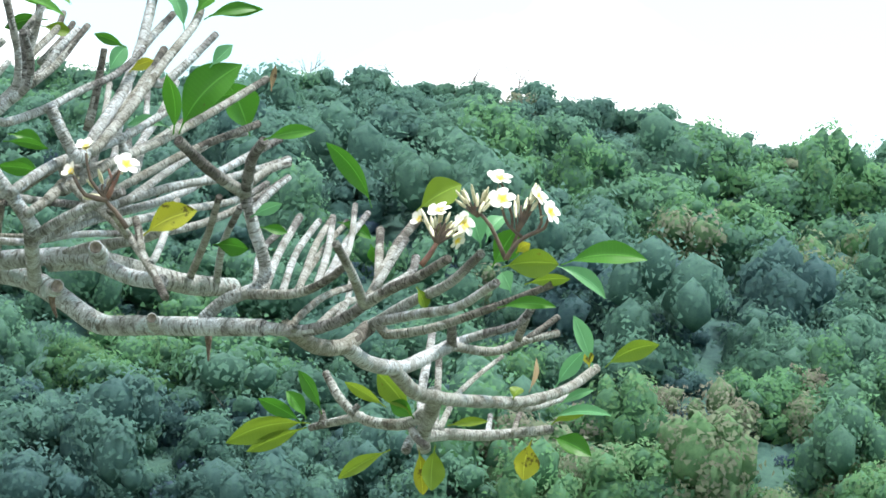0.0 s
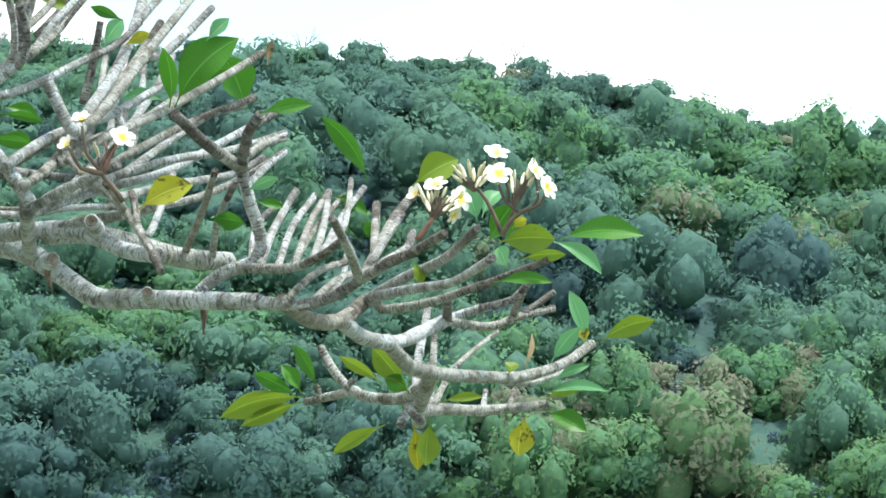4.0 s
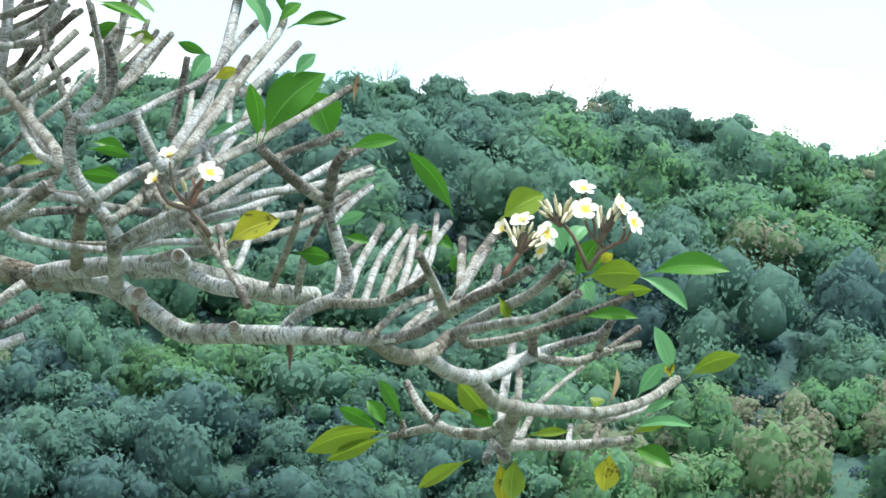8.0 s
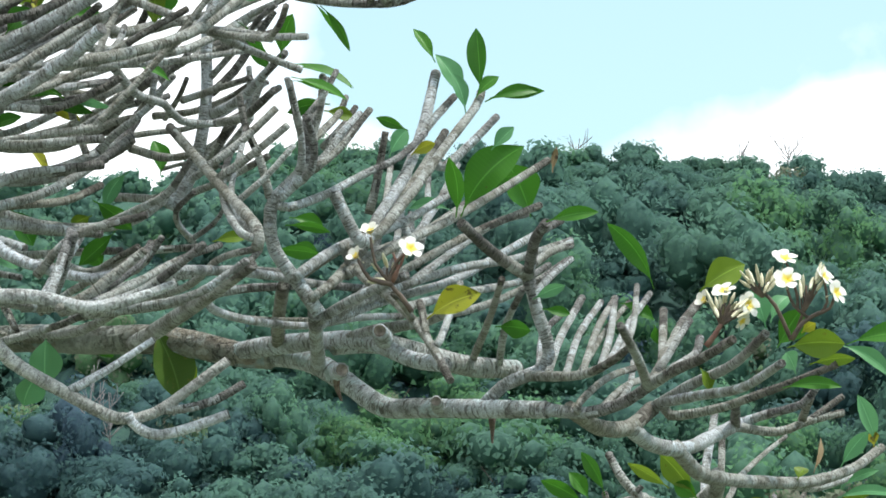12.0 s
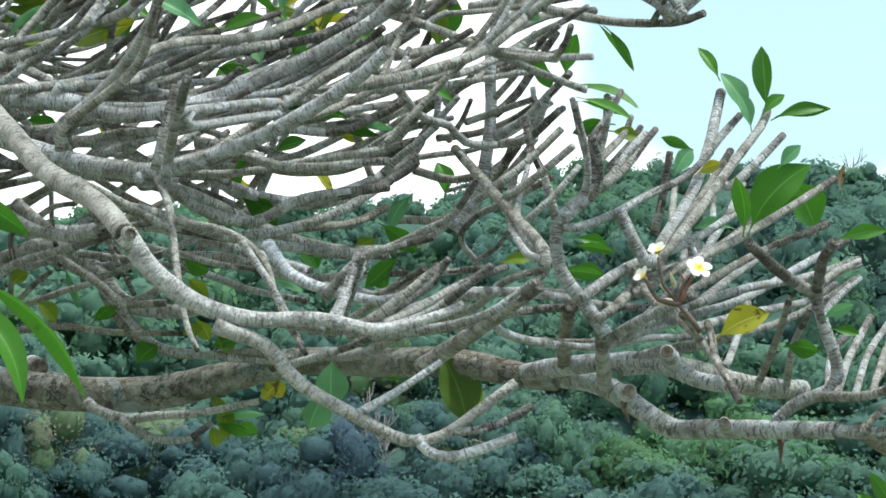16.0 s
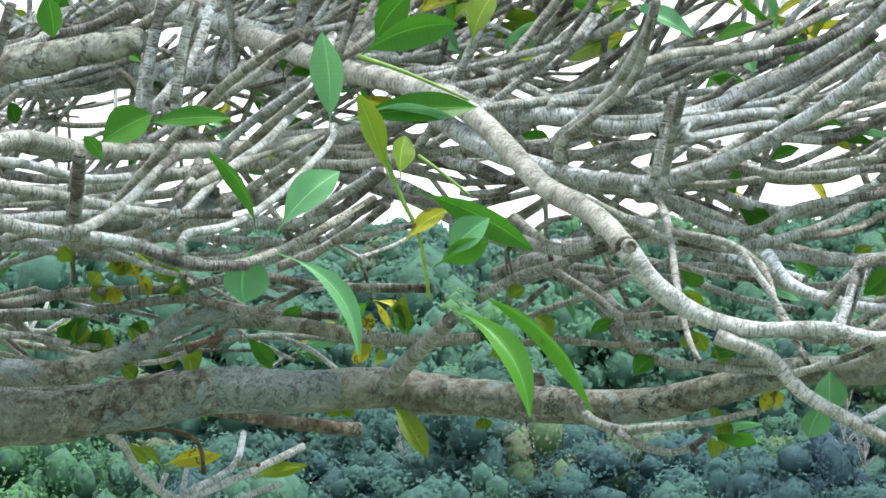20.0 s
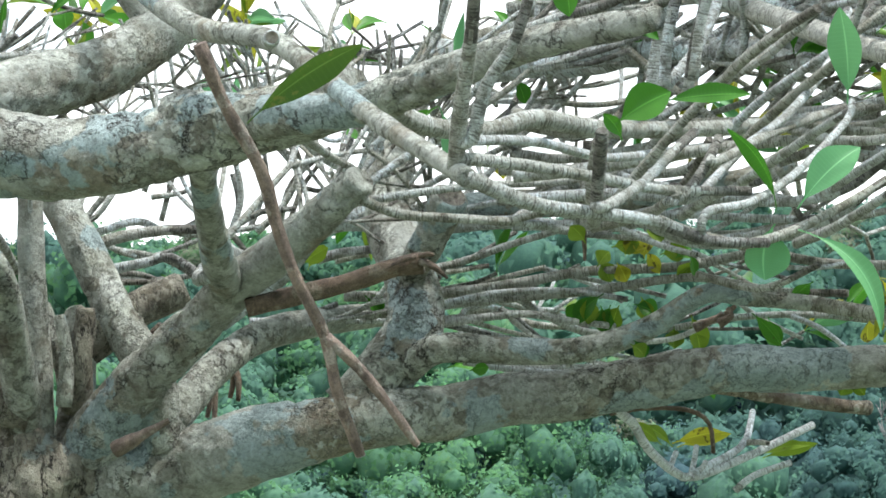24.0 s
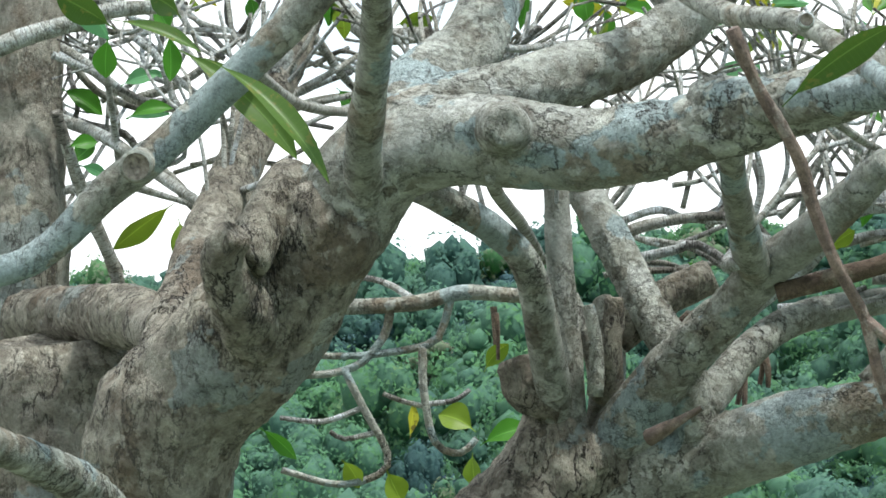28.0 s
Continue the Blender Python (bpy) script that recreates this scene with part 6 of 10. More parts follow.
bough("branch", [(-0.81, 8.13, 2.37), (-0.69, 8.22, 2.42), (-0.56, 8.31, 2.46), (-0.45, 8.39, 2.52), (-0.37, 8.44, 2.58)], 2.2, 1.6)
bough("branch", [(-0.83, 7.48, 2.42), (-0.76, 7.75, 2.56), (-0.69, 8.00, 2.72), (-0.64, 8.19, 2.85)], 2.3, 1.8)
bough("branch", [(-0.82, 7.74, 2.40), (-0.73, 7.95, 2.53), (-0.66, 8.15, 2.67), (-0.62, 8.30, 2.79)], 2.1, 1.6)
bough("branch", [(-0.74, 7.86, 2.43), (-0.64, 8.13, 2.55), (-0.54, 8.38, 2.66), (-0.47, 8.52, 2.70)], 2.0, 1.6)
bough("branch", [(-0.67, 7.37, 2.36), (-0.58, 7.84, 2.44), (-0.48, 8.27, 2.51), (-0.42, 8.54, 2.58)], 2.0, 1.6)
bough("branch", [(-1.05, 7.16, 2.37), (-1.03, 7.16, 2.34), (-0.99, 7.38, 2.34), (-0.91, 7.72, 2.36), (-0.83, 8.06, 2.41), (-0.75, 8.33, 2.44)], 1.8, 1.6)
bough("branch", [(-1.21, 7.28, 2.28), (-1.09, 7.14, 2.33), (-0.99, 7.00, 2.37), (-0.92, 6.90, 2.40)], 3.7, 2.5)
bough("branch", [(-1.12, 7.15, 2.42), (-1.04, 7.36, 2.44), (-0.96, 7.55, 2.45), (-0.89, 7.71, 2.45), (-0.79, 7.92, 2.46)], 2.2, 1.7)
bough("branch", [(-0.89, 8.06, 2.35), (-0.78, 7.95, 2.37), (-0.65, 7.83, 2.38), (-0.57, 7.74, 2.41)], 3.0, 2.2)
bough("branch", [(-0.59, 8.33, 2.33), (-0.53, 8.07, 2.41), (-0.49, 7.84, 2.47)], 1.9, 1.5)
bough("branch", [(-0.53, 8.38, 2.32), (-0.50, 8.16, 2.40), (-0.45, 7.95, 2.46)], 1.9, 1.5)
bough("branch", [(-0.59, 7.23, 2.27), (-0.58, 7.23, 2.28), (-0.57, 7.38, 2.35), (-0.56, 7.54, 2.43)], 1.6, 1.4)
bough("branch", [(-0.61, 7.26, 2.29), (-0.62, 7.31, 2.34), (-0.63, 7.34, 2.37)], 1.8, 1.6)
bough("branch", [(-0.76, 7.75, 2.52), (-0.78, 8.19, 2.67), (-0.81, 8.68, 2.84)], 1.7, 1.5)
bough("branch", [(-0.71, 7.69, 2.52), (-0.74, 8.22, 2.69), (-0.76, 8.69, 2.85)], 1.7, 1.5)
bough("branch", [(-0.68, 7.89, 2.51), (-0.69, 8.27, 2.67), (-0.71, 8.59, 2.81)], 1.8, 1.4)
bough("limb", [(-6.03, 8.61, 2.66), (-5.92, 8.68, 2.66), (-5.78, 8.76, 2.67), (-5.67, 8.83, 2.70), (-5.53, 8.91, 2.69), (-5.42, 8.98, 2.70)], 4.9, 4.2, BARK_OLD, tip=False, knobby=0.1)
bough("branch", [(-5.70, 8.81, 2.69), (-5.73, 8.81, 2.60), (-5.77, 8.79, 2.55), (-5.93, 8.69, 2.52), (-6.09, 8.58, 2.52)], 2.5, 1.9, BARK_OLD)
bough("branch", [(-5.85, 8.72, 2.66), (-5.87, 8.72, 2.58), (-5.93, 8.69, 2.50), (-6.00, 8.65, 2.47), (-6.11, 8.58, 2.46)], 2.7, 2.1, BARK_OLD)
bough("branch", [(-5.97, 8.66, 2.48), (-5.93, 8.70, 2.37), (-5.88, 8.75, 2.24), (-5.90, 8.74, 2.18), (-6.00, 8.67, 2.15), (-6.13, 8.58, 2.19)], 2.5, 1.9, BARK_OLD)
bough("branch", [(-5.78, 8.78, 2.55), (-5.78, 8.79, 2.41), (-5.76, 8.82, 2.27), (-5.70, 8.86, 2.24), (-5.66, 8.88, 2.28)], 2.7, 2.0, BARK_OLD)
bough("branch", [(-5.93, 8.70, 2.37), (-6.03, 8.64, 2.33), (-6.13, 8.57, 2.34)], 1.8, 1.4)
bough("branch", [(-5.90, 8.73, 2.30), (-5.98, 8.68, 2.28), (-6.01, 8.65, 2.30)], 1.8, 1.4)
bough("branch", [(-5.78, 8.80, 2.38), (-5.71, 8.84, 2.39), (-5.67, 8.86, 2.42)], 1.8, 1.4)
bough("branch", [(-5.77, 8.80, 2.37), (-5.84, 8.76, 2.39), (-5.88, 8.73, 2.41)], 1.8, 1.4)
bough("branch", [(-5.78, 8.76, 2.67), (-5.92, 8.80, 2.74), (-6.05, 8.82, 2.77)], 2.3, 1.7)
bough("branch", [(-5.65, 7.17, 2.49), (-5.63, 7.12, 2.59), (-5.63, 7.04, 2.70), (-5.63, 6.95, 2.83), (-5.62, 6.86, 2.96)], 3.7, 2.8)
bough("branch", [(-6.09, 7.41, 3.07), (-5.88, 7.39, 2.99), (-5.71, 7.36, 2.89), (-5.57, 7.33, 2.81), (-5.43, 7.30, 2.74)], 3.7, 2.6)
bough("branch", [(-5.87, 7.45, 2.91), (-5.79, 7.31, 3.03), (-5.71, 7.16, 3.17), (-5.64, 7.04, 3.27)], 2.1, 1.4)
bough("branch", [(-6.14, 7.42, 3.29), (-6.01, 7.46, 3.21), (-5.86, 7.50, 3.10), (-5.69, 7.55, 3.06)], 3.5, 2.5)
bough("branch", [(-5.86, 7.50, 3.10), (-5.74, 7.56, 3.15), (-5.60, 7.60, 3.26), (-5.52, 7.60, 3.38)], 2.6, 1.7)
bough("branch", [(-6.06, 7.45, 3.24), (-6.01, 7.53, 3.14), (-5.92, 7.63, 3.09)], 2.4, 1.8)
bough("branch", [(-5.03, 5.80, 2.88), (-4.93, 5.86, 2.93), (-4.86, 5.92, 2.96), (-4.78, 5.97, 2.99), (-4.68, 6.04, 3.00)], 4.6, 3.0)
bough("branch", [(-4.36, 5.87, 2.82), (-4.75, 6.60, 2.88), (-5.03, 7.21, 2.96), (-5.29, 7.82, 3.07)], 2.6, 2.5)
bough("branch", [(-5.31, 7.43, 3.21), (-5.27, 7.46, 3.20), (-5.25, 7.55, 3.12), (-5.23, 7.62, 3.07)], 3.0, 1.9)
bough("branch", [(-5.26, 7.55, 3.30), (-5.15, 7.54, 3.21), (-4.97, 7.52, 3.19)], 5.6, 4.0)
bough("branch", [(-4.56, 7.07, 3.09), (-4.49, 7.11, 3.05), (-4.75, 7.81, 3.19), (-4.95, 8.45, 3.31)], 1.9, 1.6)
bough("branch", [(-4.29, 6.71, 2.77), (-4.30, 6.72, 2.67), (-4.72, 7.55, 2.70), (-5.07, 8.25, 2.70)], 3.3, 3.0)
bough("branch", [(-4.21, 7.77, 2.61), (-4.26, 7.75, 2.59), (-4.41, 8.17, 2.71), (-4.51, 8.55, 2.73)], 3.6, 3.3)
bough("stub", [(-4.84, 7.95, 2.28), (-4.91, 7.91, 2.31), (-4.94, 7.90, 2.39)], 12.9, 11.0, BARK_TRUNK, lump=0.3, tip=False)
bough("limb", [(-4.81, 8.09, 2.33), (-4.79, 8.11, 2.34), (-4.80, 8.15, 2.47), (-4.84, 8.17, 2.57)], 6.7, 5.9, BARK_OLD, lump=0.14, tip=False)
bough("limb", [(-5.72, 7.17, 1.42), (-5.71, 7.11, 1.88), (-5.70, 7.07, 2.15), (-5.70, 7.02, 2.37)], 73.3, 46.0, BARK_TRUNK, lump=0.16, tip=False)
bough("stub", [(-4.259, 6.684, 2.787), (-4.202, 6.602, 2.777), (-4.162, 6.545, 2.769)], 14.5, 8.5, BARK_OLD, lump=0.3, tip=False)
bough("knot", [(-4.66, 5.94, 2.67), (-4.52, 5.71, 2.61)], 7.0, 6.2, BARK_OLD, knobby=0.2, tip=False, cut=True)
bough("knot", [(-1.73, 6.84, 2.51), (-1.66, 6.62, 2.48)], 3.1, 2.8, BARK_MID, knobby=0.2, tip=False, cut=True)
bough("knot", [(-2.49, 8.99, 2.45), (-2.42, 8.80, 2.43)], 6.4, 5.1, BARK_MID, knobby=0.2, tip=False, cut=True)
bough("knot", [(-0.83, 7.64, 2.25), (-0.80, 7.44, 2.24)], 3.9, 3.3, BARK_MID, knobby=0.2, tip=False, cut=True)
bough("knot", [(-0.73, 7.64, 2.32), (-0.73, 7.54, 2.33)], 4.3, 3.6, BARK_MID, knobby=0.2, tip=False, cut=True)
bough("knot", [(-3.11, 5.83, 2.78), (-3.04, 5.70, 2.76)], 3.5, 3.0, BARK_MID, knobby=0.2, tip=False, cut=True)
bough("knot", [(-0.63, 7.85, 2.19), (-0.62, 7.65, 2.19)], 3.0, 2.4, BARK_MID, knobby=0.2, tip=False, cut=True)
bough("dead_branch", [(-0.52, 7.96, 2.18), (-0.52, 7.97, 2.15), (-0.52, 7.97, 2.12)], 1.8, 0.5, BARK_DRY, knobby=0.2, label="dry brown dead branch")
bough("dead_branch", [(-0.83, 7.63, 2.24), (-0.83, 7.63, 2.22), (-0.82, 7.63, 2.19)], 1.9, 0.5, BARK_DRY, knobby=0.2, label="dry brown dead branch")
bough("dead_branch", [(-4.61, 8.51, 2.42), (-4.61, 8.52, 2.38), (-4.61, 8.52, 2.30)], 2.1, 1.2, BARK_DRY, knobby=0.2, label="dry brown dead branch")
bough("dead_branch", [(-4.56, 8.54, 2.44), (-4.55, 8.54, 2.41), (-4.55, 8.54, 2.36)], 2.1, 1.2, BARK_DRY, knobby=0.2, label="dry brown dead branch")
bough("dead_branch", [(-5.07, 8.01, 2.54), (-5.07, 8.02, 2.49), (-5.07, 8.02, 2.42)], 1.5, 0.9, BARK_DRY, knobby=0.2, label="dry brown dead branch")
bough("dead_branch", [(-5.60, 8.88, 2.66), (-5.60, 8.89, 2.58), (-5.60, 8.89, 2.50)], 2.0, 1.1, BARK_DRY, knobby=0.2, label="dry brown dead branch")
bough("dead_branch", [(-4.59, 8.44, 2.41), (-4.58, 8.44, 2.36), (-4.59, 8.44, 2.31)], 2.1, 1.2, BARK_DRY, knobby=0.2, label="dry brown dead branch")
bough("dead_branch", [(-4.58, 8.55, 2.46), (-4.57, 8.55, 2.42), (-4.58, 8.55, 2.37)], 2.1, 1.2, BARK_DRY, knobby=0.2, label="dry brown dead branch")
bough("dead_branch", [(-3.33, 7.94, 2.70), (-3.33, 7.95, 2.65), (-3.33, 7.95, 2.62)], 1.6, 0.8, BARK_DRY, knobby=0.2, label="dry brown dead branch")
bough("branch", [(-2.34, 8.22, 3.03), (-2.16, 8.18, 2.99), (-1.99, 8.14, 2.99), (-1.81, 8.08, 3.01), (-1.67, 8.02, 3.08), (-1.58, 7.96, 3.14)], 2.6, 1.7)
bough("branch", [(-2.24, 8.26, 2.92), (-2.06, 8.23, 2.92), (-1.89, 8.18, 2.95), (-1.72, 8.13, 2.98), (-1.54, 8.06, 3.04), (-1.41, 7.99, 3.12)], 2.3, 1.7)
bough("branch", [(-2.03, 8.32, 2.87), (-1.86, 8.31, 2.86), (-1.69, 8.29, 2.87), (-1.55, 8.26, 2.92), (-1.41, 8.22, 2.99)], 2.3, 1.8)
bough("branch", [(-1.86, 8.16, 2.87), (-1.69, 8.13, 2.83), (-1.53, 8.10, 2.81), (-1.39, 8.06, 2.86), (-1.33, 8.05, 2.87)], 2.5, 1.7)
bough("branch", [(-1.77, 7.99, 2.69), (-1.60, 7.95, 2.72), (-1.47, 7.92, 2.73), (-1.36, 7.88, 2.76), (-1.31, 7.86, 2.79)], 2.4, 1.7)
bough("branch", [(-1.72, 8.01, 2.66), (-1.55, 7.98, 2.62), (-1.42, 7.95, 2.60), (-1.31, 7.92, 2.64), (-1.23, 7.89, 2.68)], 2.2, 1.7)
bough("branch", [(-1.94, 8.17, 2.63), (-1.80, 8.15, 2.62), (-1.64, 8.13, 2.57), (-1.50, 8.11, 2.57), (-1.37, 8.08, 2.57)], 2.3, 1.7)
bough("branch", [(-1.73, 8.22, 2.62), (-1.59, 8.20, 2.56), (-1.46, 8.17, 2.53), (-1.35, 8.14, 2.57), (-1.20, 8.11, 2.58)], 2.3, 1.7)
bough("branch", [(-2.31, 8.49, 2.69), (-2.12, 8.48, 2.66), (-1.95, 8.47, 2.63), (-1.81, 8.46, 2.58), (-1.67, 8.44, 2.55)], 2.2, 1.6)
bough("branch", [(-2.32, 8.49, 2.67), (-2.21, 8.49, 2.62), (-2.13, 8.48, 2.54), (-2.04, 8.48, 2.45), (-1.87, 8.47, 2.42), (-1.67, 8.46, 2.40)], 2.6, 1.8)
bough("branch", [(-2.41, 8.26, 2.60), (-2.25, 8.23, 2.63), (-2.10, 8.19, 2.69), (-1.96, 8.15, 2.71)], 2.1, 1.6)
bough("branch", [(-2.40, 8.48, 2.49), (-2.28, 8.46, 2.50), (-2.14, 8.43, 2.48), (-1.96, 8.39, 2.47)], 2.0, 1.4)
bough("branch", [(-2.01, 8.29, 3.12), (-1.84, 8.19, 3.12), (-1.65, 8.06, 3.14), (-1.53, 7.96, 3.18)], 2.6, 1.9)
bough("branch", [(-1.73, 8.18, 2.91), (-1.61, 8.15, 2.93), (-1.47, 8.11, 2.98), (-1.36, 8.07, 3.04), (-1.29, 8.01, 3.14)], 2.3, 1.7)
bough("branch", [(-1.62, 8.17, 3.08), (-1.50, 8.13, 3.09), (-1.36, 8.07, 3.13), (-1.25, 8.01, 3.18)], 2.3, 1.7)
bough("branch", [(-1.83, 6.74, 2.66), (-1.82, 6.72, 2.70), (-1.75, 6.71, 2.75), (-1.67, 6.69, 2.81), (-1.63, 6.66, 2.89), (-1.61, 6.64, 2.95)], 2.1, 1.6)
bough("branch", [(-1.63, 6.69, 2.61), (-1.61, 6.68, 2.69), (-1.59, 6.68, 2.77)], 2.1, 1.6)
bough("branch", [(-1.38, 8.25, 2.83), (-1.28, 8.21, 2.80), (-1.17, 8.15, 2.82), (-1.09, 8.08, 2.89)], 2.1, 1.6)
bough("branch", [(-1.44, 8.36, 2.73), (-1.29, 8.31, 2.72), (-1.17, 8.26, 2.75), (-1.05, 8.20, 2.80)], 2.1, 1.6)
bough("branch", [(-1.34, 8.35, 2.92), (-1.24, 8.29, 2.92), (-1.15, 8.23, 2.94), (-1.08, 8.17, 2.97)], 1.9, 1.4)
bough("branch", [(-5.98, 7.30, 3.20), (-5.89, 7.38, 3.15), (-5.81, 7.46, 3.09), (-5.76, 7.50, 3.09)], 2.1, 1.5)
bough("branch", [(-5.99, 7.37, 2.85), (-5.84, 7.39, 2.87), (-5.71, 7.40, 2.83), (-5.60, 7.42, 2.79)], 1.8, 1.5)
bough("branch", [(-5.65, 7.41, 3.29), (-5.62, 7.44, 3.23), (-5.57, 7.49, 3.18)], 1.8, 1.5)
bough("branch", [(-5.75, 7.35, 3.23), (-5.70, 7.39, 3.17), (-5.68, 7.43, 3.05)], 2.3, 1.7)
bough("branch", [(-5.74, 7.50, 3.15), (-5.68, 7.55, 3.10), (-5.63, 7.58, 3.12)], 2.1, 1.5)
bough("branch", [(-5.60, 7.55, 3.38), (-5.61, 7.56, 3.29), (-5.58, 7.59, 3.24)], 1.8, 1.2)
bough("branch", [(-5.84, 7.72, 2.95), (-5.78, 7.74, 2.96), (-5.74, 7.75, 2.98), (-5.64, 7.79, 2.95), (-5.46, 7.86, 2.93)], 1.6, 1.3)
bough("branch", [(-5.89, 7.68, 2.95), (-5.84, 7.69, 2.97), (-5.82, 7.67, 3.04), (-5.76, 7.68, 3.05), (-5.62, 7.72, 3.07)], 1.5, 1.1)
bough("branch", [(-5.66, 7.81, 3.10), (-5.52, 7.83, 3.15), (-5.41, 7.84, 3.18)], 2.1, 1.5)
bough("branch", [(-5.63, 7.84, 3.09), (-5.52, 7.85, 3.11), (-5.41, 7.86, 3.12)], 1.9, 1.5)
bough("branch", [(-6.09, 7.58, 3.31), (-6.11, 7.54, 3.21), (-6.08, 7.54, 3.12), (-6.08, 7.52, 3.04)], 1.9, 1.3)
bough("branch", [(-5.96, 7.68, 3.34), (-5.95, 7.65, 3.24), (-5.91, 7.66, 3.18), (-5.83, 7.68, 3.16)], 1.6, 1.3)
bough("branch", [(-5.88, 7.75, 3.27), (-5.90, 7.71, 3.17), (-5.86, 7.71, 3.08), (-5.88, 7.68, 3.00)], 1.6, 1.3)
bough("branch", [(-5.60, 7.95, 3.23), (-5.51, 7.94, 3.26), (-5.44, 7.93, 3.24)], 1.6, 1.1)
bough("branch", [(-5.81, 7.84, 3.04), (-5.75, 7.85, 3.07), (-5.62, 7.89, 3.07), (-5.52, 7.92, 3.05)], 1.9, 1.3)
bough("branch", [(-6.07, 7.63, 3.13), (-5.99, 7.65, 3.17), (-5.90, 7.65, 3.24), (-5.86, 7.62, 3.32)], 1.6, 1.3)
bough("branch", [(-5.61, 9.53, 2.98), (-5.55, 9.55, 3.07), (-5.42, 9.60, 3.21), (-5.33, 9.63, 3.31)], 2.1, 1.5)
bough("branch", [(-5.57, 9.55, 2.97), (-5.45, 9.61, 3.01), (-5.36, 9.67, 2.98), (-5.23, 9.72, 3.05)], 2.7, 2.0)
bough("branch", [(-5.56, 9.50, 3.33), (-5.44, 9.55, 3.42), (-5.38, 9.59, 3.40)], 2.1, 1.5)
bough("branch", [(-5.36, 9.64, 3.11), (-5.34, 9.64, 3.20), (-5.31, 9.65, 3.26)], 1.8, 1.3)
bough("branch", [(-5.43, 9.61, 3.10), (-5.39, 9.62, 3.20), (-5.36, 9.62, 3.24)], 1.8, 1.3)
bough("branch", [(-5.15, 9.77, 2.99), (-5.10, 9.78, 3.13), (-5.10, 9.76, 3.24)], 2.0, 1.3)
bough("branch", [(-5.07, 9.81, 2.98), (-5.03, 9.81, 3.13), (-4.92, 9.85, 3.24)], 2.1, 1.5)
bough("branch", [(-5.19, 9.73, 3.16), (-5.18, 9.75, 3.08), (-5.19, 9.75, 3.00)], 1.8, 1.3)
bough("branch", [(-5.42, 9.42, 2.90), (-5.28, 9.49, 2.87), (-5.17, 9.56, 2.79)], 2.1, 1.6)
bough("branch", [(-5.46, 9.39, 2.92), (-5.34, 9.46, 2.88), (-5.18, 9.54, 2.94)], 1.9, 1.4)
bough("branch", [(-4.92, 9.62, 3.26), (-4.84, 9.67, 3.18), (-4.73, 9.73, 3.12)], 4.5, 3.4)
bough("branch", [(-5.03, 9.81, 3.13), (-4.94, 9.86, 3.11), (-4.83, 9.90, 3.14)], 1.8, 1.3)
bough("branch", [(-5.51, 9.56, 3.13), (-5.43, 9.60, 3.17), (-5.36, 9.64, 3.15)], 1.8, 1.3)
bough("branch", [(-5.33, 9.69, 2.93), (-5.26, 9.70, 3.08), (-5.22, 9.70, 3.20)], 1.8, 1.3)
bough("branch", [(-5.64, 9.50, 3.08), (-5.57, 9.52, 3.15), (-5.52, 9.53, 3.27)], 1.8, 1.3)
bough("branch", [(-5.01, 9.85, 2.89), (-4.97, 9.86, 3.01), (-4.89, 9.88, 3.07)], 1.8, 1.3)
bough("branch", [(-5.12, 9.80, 2.89), (-5.06, 9.83, 2.92), (-4.95, 9.88, 2.90)], 1.7, 1.2)
bough("branch", [(-5.50, 9.55, 3.10), (-5.55, 9.53, 3.02), (-5.63, 9.49, 2.97)], 2.1, 1.5)
bough("branch", [(-5.52, 9.56, 2.94), (-5.41, 9.61, 2.98), (-5.27, 9.69, 2.97), (-5.10, 9.77, 3.00)], 2.3, 1.7)
bough("branch", [(-5.40, 9.60, 3.08), (-5.31, 9.65, 3.10), (-5.23, 9.68, 3.16)], 1.8, 1.3)
bough("branch", [(-5.38, 9.63, 3.01), (-5.34, 9.63, 3.15), (-5.30, 9.63, 3.25)], 1.8, 1.3)
bough("branch", [(-5.19, 9.73, 2.98), (-5.16, 9.73, 3.09), (-5.17, 9.70, 3.21)], 2.4, 1.7)
bough("branch", [(-5.12, 9.76, 2.98), (-5.04, 9.79, 3.07), (-4.96, 9.80, 3.23)], 2.4, 1.7)
bough("branch", [(-5.03, 9.80, 3.01), (-4.99, 9.81, 3.12), (-4.93, 9.82, 3.20)], 1.8, 1.3)
bough("branch", [(-4.95, 9.84, 3.01), (-4.89, 9.85, 3.16), (-4.83, 9.85, 3.30)], 2.1, 1.5)
bough("branch", [(-5.20, 9.72, 2.99), (-5.14, 9.77, 2.90), (-5.11, 9.79, 2.86)], 2.1, 1.6)
bough("branch", [(-5.52, 9.57, 2.84), (-5.42, 9.63, 2.83), (-5.28, 9.70, 2.85)], 2.1, 1.6)
bough("branch", [(-5.60, 9.53, 2.81), (-5.46, 9.60, 2.85), (-5.35, 9.67, 2.81)], 2.0, 1.5)
bough("branch", [(-5.44, 9.57, 3.15), (-5.40, 9.58, 3.22), (-5.30, 9.62, 3.28)], 1.8, 1.3)
bough("branch", [(-5.23, 9.67, 3.26), (-5.16, 9.69, 3.30), (-5.06, 9.75, 3.24)], 1.8, 1.3)
bough("branch", [(-5.06, 9.75, 3.26), (-4.98, 9.79, 3.29), (-4.89, 9.84, 3.26), (-4.80, 9.86, 3.33)], 1.8, 1.3)
bough("branch", [(-5.32, 9.67, 2.95), (-5.26, 9.69, 3.02), (-5.22, 9.69, 3.10)], 1.7, 1.2)
bough("branch", [(-4.78, 9.89, 3.24), (-4.74, 9.92, 3.16), (-4.69, 9.95, 3.11)], 2.0, 1.5)
